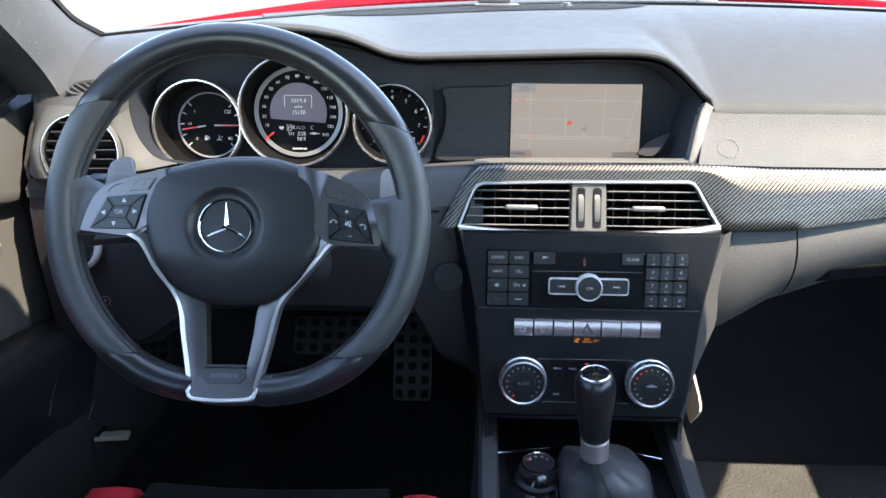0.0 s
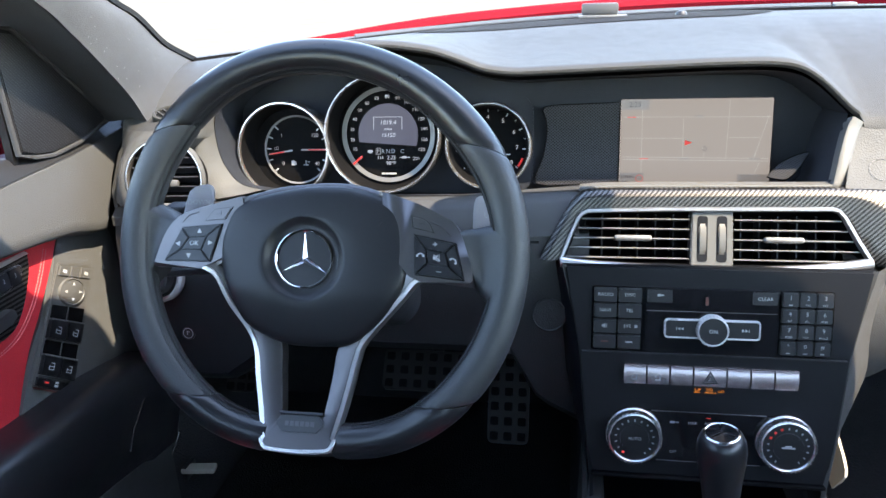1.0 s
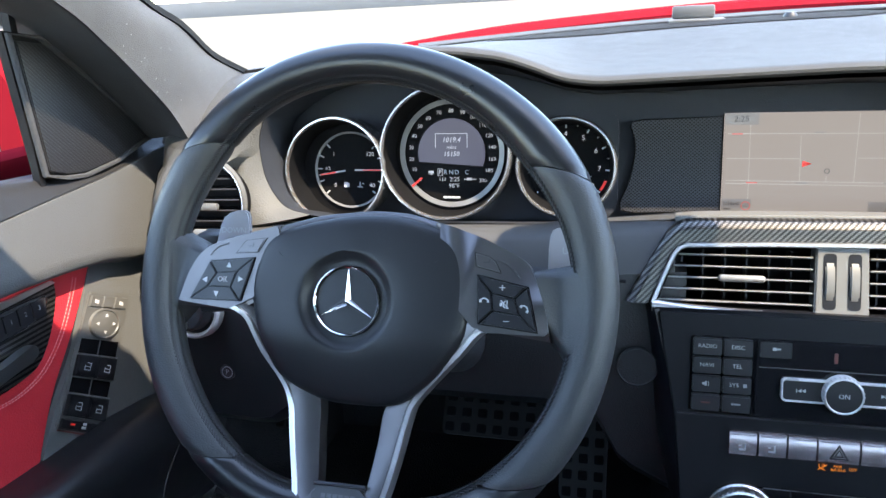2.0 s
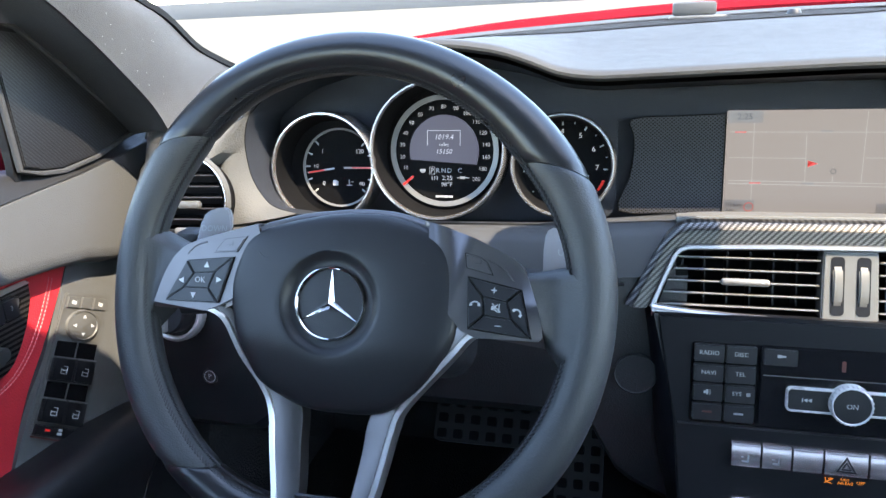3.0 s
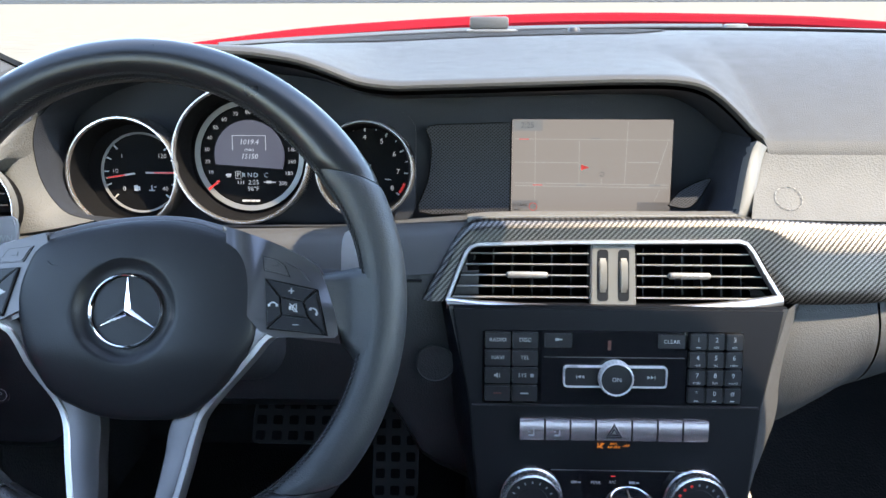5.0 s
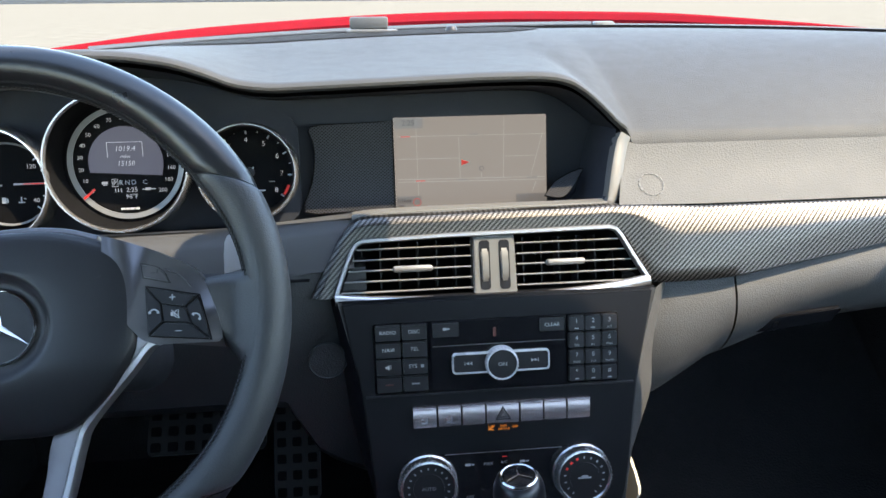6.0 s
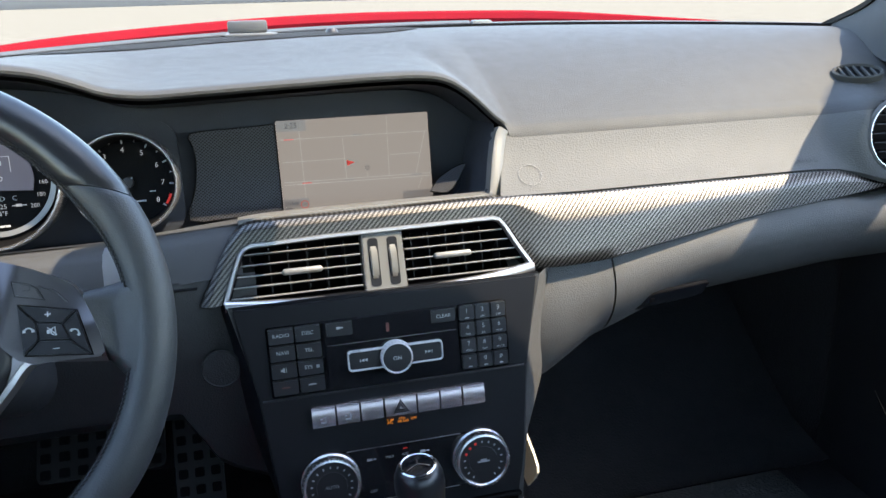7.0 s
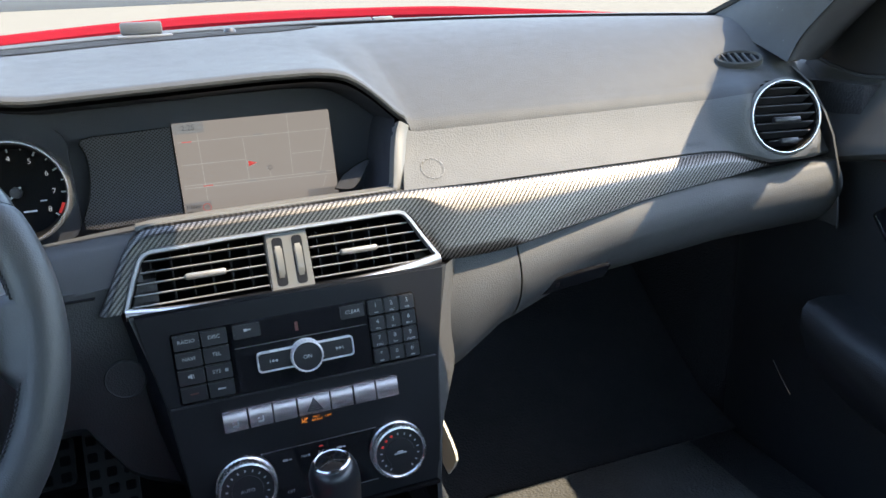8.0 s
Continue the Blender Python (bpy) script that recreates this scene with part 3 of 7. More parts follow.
# sill under the instruments and the driver's knee panel
rows = []
for i in range(61):
    x = -0.56 + 0.43 * i / 60
    z = table([(-0.56, 0.809), (-0.45, 0.809), (-0.25, 0.813), (-0.15, 0.822), (-0.12, 0.8235)], x)
    rows.append([Vector((x, 0.862, z - 0.001)), Vector((x, 0.835, z + 0.001)), Vector((x, 0.822, z - 0.001)), Vector((x, 0.816, z - 0.006)), Vector((x, 0.808, z - 0.022)), Vector((x, 0.801, z - 0.035)), Vector((x, 0.803, z - 0.036))])
part("instrument_sill", loft(rows), SILLPAD, dash)
rows = []
for i in range(41):
    x = -0.648 + 0.528 * i / 40
    k = table([(-0.665, 0.02), (-0.55, 0.0), (-0.2, 0.0), (-0.12, 0.01)], x)
    e = table([(-0.665, 0.06), (-0.53, 0.05), (-0.46, 0.0), (-0.20, 0.0), (-0.17, 0.06), (-0.12, 0.09)], x)
    rows.append([Vector((x, 0.815 + k, 0.79)), Vector((x, 0.8 + k, 0.786)), Vector((x, 0.795 + k, 0.77)), Vector((x, 0.792 + k, 0.73)), Vector((x, 0.793 + k, 0.70)), Vector((x, 0.80 + k, 0.66 - e)), Vector((x, 0.815 + k, 0.645 - e)), Vector((x, 0.845 + k, 0.635 - e)), Vector((x, 1.0, 0.63 - e))])
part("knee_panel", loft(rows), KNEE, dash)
rows = []
for i in range(13):
    x = -0.648 + 0.118 * i / 12
    rows.append([Vector((x, 0.842, 0.806)), Vector((x, 0.822, 0.803)), Vector((x, 0.812, 0.796)), Vector((x, 0.812, 0.786))])
part("end_sill", loft(rows), PAD, dash)

# passenger's lower panel, rolled under towards the footwell
CBOT = [(0.12, 0.766), (0.147, 0.765), (0.156, 0.7636), (0.217, 0.7648), (0.28, 0.774), (0.384, 0.790), (0.48, 0.798), (0.512, 0.7955), (0.543, 0.792), (0.648, 0.7975), (0.69, 0.799)]


TURN = [(0.12, 0.645), (0.15, 0.655), (0.167, 0.663), (0.219, 0.700), (0.284, 0.724), (0.336, 0.737), (0.512, 0.752), (0.69, 0.755)]


def low_rows(x0, x1, n):
    """The panel stands upright below the trim and then rolls away under itself."""
    rows = []
    for i in range(n + 1):
        x = x0 + (x1 - x0) * i / n
        b, turn = table(CBOT, x) + 0.003, table(TURN, x) + 0.005
        p = Vector((x, 0.806, b - 0.002))
        row = [Vector((x, 0.83, b)), Vector((x, 0.809, b)), p.copy()]
        out = table([(0.12, 14), (0.17, 22), (0.24, 30)], x)
        lean = [radians(-out + (20 + out) * max(0.0, (k - 2.5) / 7) if k < 10 else 20 + 62 * (k - 9.5) / 10) for k in range(20)]
        step = (p.z - turn) / sum(math.cos(a) for a in lean[:10])
        for k, a in enumerate(lean):
            d = step if k < 10 else 0.0085
            p += Vector((0, math.sin(a), -math.cos(a))) * d
            row.append(p.copy())
        rows.append(row + [Vector((x, 0.99, row[-1].z - 0.015)), Vector((x, 1.25, 0.55))])
    return rows


part("lower_panel", loft(low_rows(0.12, 0.2295, 16)), DASHLOW, dash)
glovebox = part("glovebox_lid", loft(low_rows(0.2315, 0.666, 40)), DASHLOW, dash)
part("lid_recess", newbox(Matrix(), (0.578, 0.840, 0.797), (0.19, 0.012, 0.040), 0.001), CAVITY, dash)

# ---- carbon trim ----
def yt(z):
    return 0.792 + (z - 0.769) * 0.364


trim = thing("carbon_trim", (0.2, 0.8, 0.76), "glossy woven carbon fibre trim strip across the dashboard", "trim", kind="structure")
OUT = [(-0.169, 0.765), (-0.155, 0.790), (-0.142, 0.813), (-0.135, 0.822), (-0.124, 0.829), (-0.10, 0.8305), (-0.05, 0.831), (0.0, 0.8315), (0.05, 0.832), (0.09, 0.8325), (0.115, 0.8325), (0.14, 0.832),
       (0.158, 0.831), (0.178, 0.830), (0.2, 0.829), (0.25, 0.829), (0.3, 0.829), (0.35, 0.829), (0.4, 0.829), (0.45, 0.829), (0.48, 0.8285), (0.505, 0.8265), (0.525, 0.821), (0.543, 0.815), (0.558, 0.8095)]
INN = [(-0.151, 0.764), (-0.141, 0.786), (-0.133, 0.804), (-0.129, 0.809), (-0.122, 0.8125), (-0.10, 0.8135), (-0.05, 0.814), (0.0, 0.8145), (0.05, 0.815), (0.09, 0.8155), (0.108, 0.8155), (0.118, 0.809),
       (0.130, 0.789), (0.1425, 0.767), (0.156, 0.7636), (0.217, 0.7648), (0.28, 0.774), (0.333, 0.782), (0.384, 0.790), (0.44, 0.7955), (0.48, 0.7990), (0.505, 0.8010), (0.525, 0.8035), (0.543, 0.8060), (0.5585, 0.8080)]
outer = spline([Vector((x, 0, z)) for x, z in OUT], 3)
inner = spline([Vector((x, 0, z)) for x, z in INN], 3)
rows = []
for a, b in zip(outer, inner):
    row = []
    for t, d in ((0, 0.010), (0.0, 0.002), (0.03, 0.0004), (0.30, -0.0040), (0.34, -0.0044), (0.38, -0.0043), (0.60, -0.0028), (0.80, -0.0013), (0.97, 0), (1, 0.002), (1.0, 0.012)):
        p = a.lerp(b, t)
        wide = min(1, (a - b).length / 0.05)
        row.append(Vector((p.x, yt(p.z) + d * (wide if d < 0 else 1), p.z)))
    rows.append(row)
part("carbon_panel", loft(rows), CARBON, trim, "", 50)

# ---- centre air outlets ----
outlet = thing("centre_outlets", (0, 0.8, 0.76), "pair of black centre air outlets in a satin silver surround", "air vent")
loop = [(-0.1475, vv(0.7655)), (-0.1385, vv(0.788)), (-0.131, vv(0.8045)), (-0.1275, vv(0.8085)), (-0.1215, vv(0.811)), (-0.05, vv(0.813)), (0.05, vv(0.814)), (0.105, vv(0.8145)), (0.111, vv(0.8125)), (0.116, vv(0.8065)),
        (0.127, vv(0.788)), (0.1395, vv(0.7685)), (0.136, vv(0.766)), (0.07, vv(0.7595)), (0.0, vv(0.757)), (-0.07, vv(0.7585)), (-0.144, vv(0.7625))]


def ring_strip(loop, width, height, base, m):
    """A raised bevelled strip round a closed outline in a face."""
    n = len(loop)
    cx = sum(p[0] for p in loop) / n
    cy = sum(p[1] for p in loop) / n
    bm = bmesh.new()
    rows = []
    for i, (x, y) in enumerate(loop):
        a, b = Vector(loop[i - 1]), Vector(loop[(i + 1) % n])
        t = (b - a).normalized()
        s = Vector((t.y, -t.x))
        if s.dot(Vector((x - cx, y - cy))) < 0:
            s = -s
        w = width(x, y) if callable(width) else width
        rows.append([m @ Vector((x + s.x * o * w, y + s.y * o * w, base + h * height)) for o, h in ((0.5, -1), (0.5, 0.5), (0.3, 1), (-0.3, 1), (-0.5, 0.5), (-0.5, -1))])
    vs = [[bm.verts.new(p) for p in r] for r in rows]
    for i in range(n):
        a, b = vs[i], vs[(i + 1) % n]
        for j in range(5):
            bm.faces.new((a[j], a[j + 1], b[j + 1], b[j]))
    return bm


part("surround", ring_strip(loop, lambda x, y: 0.0085 if y < vv(0.764) else 0.0042, 0.004, 0.001, VENT), SILVER, outlet, "satin silver surround")
part("lower_bar", sweep(spline([VENT @ Vector((x, y, 0.0025)) for x, y in ((-0.1478, vv(0.7632)), (-0.110, vv(0.7598)), (-0.07, vv(0.7582)), (0.0, vv(0.7566)), (0.07, vv(0.7592)), (0.110, vv(0.7630)), (0.1400, vv(0.7675)))], 5), circle(0.0052, 14), Vector((0, -1, 0))), SILVER, outlet, "rounded satin silver lower bar", 60)
# well behind the slats
bm = bmesh.new()
inner_loop = [(x * 0.985, vv(0.787) + (y - vv(0.787)) * 0.95) for x, y in loop]
f = [bm.verts.new(VENT @ Vector((x, y, -0.001))) for x, y in inner_loop]
b = [bm.verts.new(VENT @ Vector((x * 0.9, y * 0.9 + 0.002, -0.06))) for x, y in inner_loop]
for i in range(len(f)):
    bm.faces.new((f[i], f[(i + 1) % len(f)], b[(i + 1) % len(f)], b[i]))
bm.faces.new(b)
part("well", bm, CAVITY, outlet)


def edge_x(v, side):
    """Half width of the outlet at a height."""
    z = 0.769 + v * math.cos(radians(20))
    if side < 0:
        return table([(0.76, -0.144), (0.7655, -0.1445), (0.788, -0.1355), (0.8045, -0.128), (0.81, -0.12)], z)
    return table([(0.76, 0.134), (0.7685, 0.136), (0.788, 0.124), (0.8065, 0.113), (0.812, 0.106)], z)


for side in (-1, 1):
    inside = -0.024 if side < 0 else 0.0165
    for k in range(5):
        v = vv(0.7680) + k * 0.0096
        e = edge_x(v, side)
        x0, x1 = min(e, inside), max(e, inside)
        slat = part("slat", newbox(VENT, ((x0 + x1) / 2, v, -0.0105), (x1 - x0, 0.0018, 0.018), 0.0004, 1), BLACKPLASTIC, outlet)
        part("slat_edge", newbox(VENT, ((x0 + x1) / 2, v, -0.0008), (x1 - x0 - 0.001, 0.0014, 0.0018), 0.0005, 1), SLATGREY, slat, "thin silver slat edge")
    for k in range(6):
        x = inside + side * (0.012 + 0.0175 * k)
        part("vane", newbox(VENT, (x, vv(0.789), -0.036), (0.0014, 0.044, 0.022)), BLACKPLASTIC, outlet)
    hx = -0.078 if side < 0 else 0.062
    part("slider", newbox(VENT, (hx, vv(0.7680) + 0.0192 + 0.0004, 0.0015), (0.036, 0.0058, 0.009), 0.0025, 3), SLATGREY, outlet, "satin silver direction slider")
console_plate = part("divider", plate(VENT, [(-0.0235, vv(0.761)), (0.0165, vv(0.761)), (0.0155, vv(0.8125)), (-0.0225, vv(0.8122))], 0.02, 0.0012, 0.0015), STONEPLASTIC, outlet, "pale grey divider plate")
for x in (-0.0125, 0.0055):
    part("wheel_slot", plate(VENT, rounded(x - 0.0048, vv(0.7655), x + 0.0048, vv(0.8075), 0.003), 0.001, 0, 0.0019), STACKMAT, outlet)
    WM = VENT @ Matrix.Translation((x, vv(0.7865), -0.0012)) @ Matrix.Diagonal((1, 1, 0.32, 1))
    bm = newcyl(WM @ Matrix.Rotation(radians(90), 4, "Y"), 0.0178, 0.0070, 48, bevel=0.001)
    for k in range(36):
        box(bm, WM @ Matrix.Rotation(k * math.tau / 36, 4, "X"), (0, 0.0172, 0), (0.0022, 0.0008, 0.0014))
    part("thumbwheel", bm, STONEPLASTIC, outlet, "ribbed silver thumbwheel")

# ---- centre stack ----
stack = thing("centre_stack", (0, 0.74, 0.55), "dark anthracite centre stack with audio and climate controls", "control panel")
prof = [(0.555, 0.112), (0.60, 0.117), (0.681, 0.1245), (0.73, 0.134), (0.766, 0.1435)]
left = [(-w - 0.002, sv(z)) for z, w in prof]
right = [(w - 0.001, sv(z)) for z, w in prof]
part("face", plate(STACK, left + right[::-1], 0.05, 0.003, -0.003), STACKMAT, stack)
bm = newbox(STACK, (-0.002, sv(0.6805), -0.0015), (0.246, 0.0012, 0.0035), 0.0003, 1)
part("seam_trim", bm, BUTTON, stack)
# flanks that lead back to the dash panels
for side in (-1, 1):
    rows = []
    for z, w in ((0.46, 0.108), (0.52, 0.110), (0.555, 0.112), (0.60, 0.117), (0.64, 0.121), (0.681, 0.1245), (0.72, 0.132), (0.764, 0.1425)):
        off = table([(0.46, 0.006), (0.555, 0.014), (0.63, 0.034), (0.68, 0.036), (0.764, 0.024)], z) * (0.5 if side < 0 else 1)
        y = 0.748 + (z - 0.63) * 0.2016
        yy = table([(0.46, 0.80), (0.555, 0.79), (0.66, 0.80), (0.764, 0.806)], z)
        c = -0.0015
        rows.append([Vector((c + side * (w - 0.002), y + 0.006, z)), Vector((c + side * (w + 0.002), y + 0.004, z)), Vector((c + side * (w + off * 0.5), (y + yy) / 2, z)), Vector((c + side * (w + off), yy, z)), Vector((c + side * (w + off + 0.002), yy + 0.05, z))])
    # left flank dark, right flank paler: the sun on that side is put into the colour
    part("flank", loft(rows), STACKMAT if side < 0 else DASHLOW, stack)


def key(x0, z0, x1, z1, mat=BUTTON, top=0.0015, parent=None, name="button", bevel=0.0008, label=""):
    return part(name, plate(STACK, rounded(x0, sv(z0), x1, sv(z1), 0.0012, 2), 0.006, bevel, top), mat, parent or stack, label)


part("audio_recess", plate(STACK, rounded(-0.1165, sv(0.682), 0.1065, sv(0.7455), 0.003), 0.002, 0.0004, -0.0022), GLOSSBLACK, stack)
labels = [("RADIO", "DISC"), ("NAVI", "TEL"), ("", "SYS"), ("", "")]
for r, pair in enumerate(labels):
    for c, word in enumerate(pair):
        x0 = -0.1145 + c * 0.0233
        z1 = 0.7440 - r * 0.0153
        kb = key(x0, z1 - 0.0136, x0 + 0.0222, z1)
        cxk, czk = x0 + 0.011, z1 - 0.0062
        if word:
            lettering(STACK, word, 0.0048, WHITE, kb, cxk - (0.002 if word == "SYS" else 0), sv(czk), 0.0017)
        if word == "SYS":
            bars(STACK, [(cxk + 0.005, sv(czk) - 0.0014, cxk + 0.0078, sv(czk) + 0.0014)], GREYPRINT, kb, z=0.0017)
        if r == 2 and c == 0:
            bars(STACK, [(cxk - 0.003, sv(czk) - 0.001, cxk - 0.001, sv(czk) + 0.001), (cxk - 0.001, sv(czk) - 0.002, cxk + 0.0005, sv(czk) + 0.002), (cxk + 0.0015, sv(czk) - 0.002, cxk + 0.002, sv(czk) + 0.002)], WHITE, kb, z=0.0017)
        if r == 3:
            bars(STACK, [(cxk - 0.0035, sv(czk) - 0.001, cxk + 0.0035, sv(czk) + 0.0004)], DIMRED if c == 0 else GREYPRINT, kb, z=0.0017)
digits = ["1", "2", "3", "4", "5", "6", "7", "8", "9", "*", "0", "#"]
sub = ["", "ABC", "DEF", "GHI", "JKL", "MNO", "PQRS", "TUV", "WXYZ", "", "", ""]
for i in range(12):
    r, c = divmod(i, 3)
    x0 = 0.0595 + c * 0.0153
    z1 = 0.7440 - r * 0.0153
    kb = key(x0, z1 - 0.0136, x0 + 0.0146, z1)
    lettering(STACK, digits[i], 0.0058, WHITE, kb, x0 + 0.0073, sv(z1 - 0.0048), 0.0017)
    if sub[i]:
        lettering(STACK, sub[i], 0.0027, WHITE, kb, x0 + 0.0073, sv(z1 - 0.0112), 0.0017)
    else:
        bars(STACK, [(x0 + 0.0055, sv(z1 - 0.0117), x0 + 0.0091, sv(z1 - 0.0109))], WHITE, kb, z=0.0017)
unit = part("audio_display", plate(STACK, rounded(-0.0655, sv(0.6835), 0.0572, sv(0.7445), 0.002), 0.004, 0.0005, 0.0), GLOSSBLACK, stack, "gloss black audio display panel")
bars(STACK, [(-0.064, sv(0.7228), 0.056, sv(0.7234))], STACKGREY, unit, "display_line", 0.0002)
bars(STACK, [(-0.0095, sv(0.7295), -0.0068, sv(0.7375))], DIMRED, unit, "display_mark", 0.0002)
kb = key(-0.064, 0.7310, -0.040, 0.7440, top=0.0008, parent=unit)
bars(STACK, [(-0.0545, sv(0.7372), -0.0515, sv(0.7395)), (-0.0515, sv(0.7378), -0.0485, sv(0.739))], WHITE, kb, z=0.001)
kb = key(0.0325, 0.7310, 0.0562, 0.7440, top=0.0008, parent=unit)
lettering(STACK, "CLEAR", 0.0048, WHITE, kb, 0.0444, sv(0.7372), 0.001)
rocker = part("seek_rocker", ring_strip(rounded(-0.0465, sv(0.6985), 0.0405, sv(0.7155), 0.003), 0.0016, 0.003, 0.0012, STACK), RIMSILVER, stack, "silver-edged seek rocker")
part("rocker_pad", plate(STACK, rounded(-0.0463, sv(0.6987), 0.0403, sv(0.7153), 0.003), 0.004, 0.0006, 0.0028), BUTTON, rocker)
for s, x in ((-1, -0.0305), (1, 0.0255)):
    bm = bmesh.new()
    for k in (0, 1):
        o = x + s * 0.003 * k
        plate(STACK, [(o - s * 0.0012, sv(0.7085)), (o - s * 0.0012, sv(0.7055)), (o + s * 0.0014, sv(0.707))], 0.0003, 0, 0.0032, bm)
    plate(STACK, [(x + s * 0.005, sv(0.7055)), (x + s * 0.0056, sv(0.7055)), (x + s * 0.0056, sv(0.7085)), (x + s * 0.005, sv(0.7085))], 0.0003, 0, 0.0032, bm)
    part("arrow_mark", bm, WHITE, rocker, "", 0)
KN = at(STACK, -0.003, sv(0.7065))
knob = part("volume_knob", lathe(KN, [(0.0152, 0.0), (0.0150, 0.003), (0.0144, 0.0035), (0.0144, 0.0085), (0.0141, 0.0098), (0.0135, 0.0102), (0.0130, 0.0096), (0.0128, 0.0088)]), RIMSILVER, stack, "ribbed silver volume knob")
part("knob_cap", lathe(KN, [(0.0131, 0.0092), (0.0, 0.0095)], cap=False), BUTTON, knob)
lettering(KN, "ON", 0.0052, WHITE, knob, 0, 0, 0.0098)
bm = bmesh.new()
for k in range(28):
    a = k * math.tau / 28
    box(bm, KN @ Matrix.Rotation(a, 4, "Z"), (0.0146, 0, 0.0062), (0.0008, 0.0011, 0.005))
part("knob_ribs", bm, SILVER, knob)

# row of silver switches
xs = [-0.0845, -0.0620, -0.0400, -0.0180, 0.0130, 0.0350, 0.0567, 0.0790]
for i in range(7):
    x0, x1, v0, v1 = xs[i] + 0.0008, xs[i + 1] - 0.0008, sv(0.6500), sv(0.6695)
    rows = [[STACK @ Vector((x, v0 + (v1 - v0) * t, h if inset else -0.004)) for t, h in ((0, -0.004), (0.0, 0.0002), (0.03, 0.0014), (0.10, 0.0023), (0.25, 0.0030), (0.45, 0.0033), (0.65, 0.0031), (0.80, 0.0026), (0.86, 0.0023), (0.90, 0.0028), (0.96, 0.0024), (1.0, 0.0010), (1.0, -0.004))] for x, inset in ((x0, 0), (x0, 1), (x1, 1), (x1, 0))]
    sw = part("silver_switch", loft(rows), SWITCHSILVER, stack, "satin silver hazard light switch" if i == 3 else "satin silver switch", 40)
    mx = (xs[i] + xs[i + 1]) / 2
    if i == 3:
        bm = bmesh.new()
        for r0, r1 in ((0.0082, 0.0060), (0.0044, 0.0026)):
            tri = [(mx + r0 * math.cos(radians(a)), sv(0.6585) + r0 * math.sin(radians(a))) for a in (90, 210, 330)]
            tr2 = [(mx + r1 * math.cos(radians(a)), sv(0.6585) + r1 * math.sin(radians(a))) for a in (90, 210, 330)]
            for k in range(3):
                plate(STACK, [tri[k], tri[(k + 1) % 3], tr2[(k + 1) % 3], tr2[k]], 0.0010, 0, 0.0037, bm)
        part("warning_triangle", bm, BUTTON, sw, "", 0)
    elif i in (0, 1):
        bars(STACK, [(mx - 0.003, sv(0.655), mx + 0.002, sv(0.6562)), (mx + 0.0012, sv(0.6562), mx + 0.0022, sv(0.6605)), (mx - 0.0035, sv(0.6585), mx - 0.0015, sv(0.6592))], GREYPRINT, sw, z=0.0033)
lettering(STACK, "PASS", 0.0029, ORANGE, stack, -0.0015, sv(0.6465), -0.0024)
lettering(STACK, "AIR BAG", 0.0029, ORANGE, stack, -0.001, sv(0.6437), -0.0024)
lettering(STACK, "OFF", 0.0034, ORANGE, stack, 0.0095, sv(0.6450), -0.0024)
for pts in ([(-0.0152, 0.6474), (-0.0146, 0.6440), (-0.0118, 0.6434), (-0.0106, 0.6428)], [(-0.0158, 0.6430), (-0.0095, 0.6470)], [(-0.0118, 0.6474), (-0.0108, 0.6466), (-0.0118, 0.6457), (-0.0128, 0.6466), (-0.0118, 0.6474)]):
    part("seat_symbol", sweep([STACK @ Vector((x, sv(z), -0.0024)) for x, z in pts], circle(0.00028, 6)), ORANGE, stack)

# climate panel
clim = part("climate_panel", plate(STACK, rounded(-0.070, sv(0.5745), 0.068, sv(0.6235), 0.002), 0.004, 0.0006, 0.0), GLOSSBLACK, stack, "gloss black climate panel")
bars(STACK, [(-0.056, sv(0.6238), 0.052, sv(0.6243)), (-0.05, sv(0.5738), 0.048, sv(0.5743))], SILVER, clim, "bright_line", 0.0004)
for x, z, w in ((-0.034, 0.613, "FRONT"), (-0.0165, 0.613, "MAX"), (-0.002, 0.6135, "A/C"), (0.0165, 0.613, "REAR"), (-0.034, 0.583, "OFF"), (0.02, 0.583, "")):
    if w in ("MAX", "A/C", "OFF"):
        lettering(STACK, w, 0.004, GREYPRINT, clim, x, sv(z), 0.0004)
    else:
        bars(STACK, [(x - 0.004, sv(z) - 0.0008, x + 0.001, sv(z) + 0.0014), (x + 0.0018, sv(z) - 0.0004, x + 0.0045, sv(z) + 0.0008)], GREYPRINT, clim)
bars(STACK, [(-0.0035, sv(0.6185), 0.0005, sv(0.6193))], REDPRINT, clim, "indicator", 0.0004)
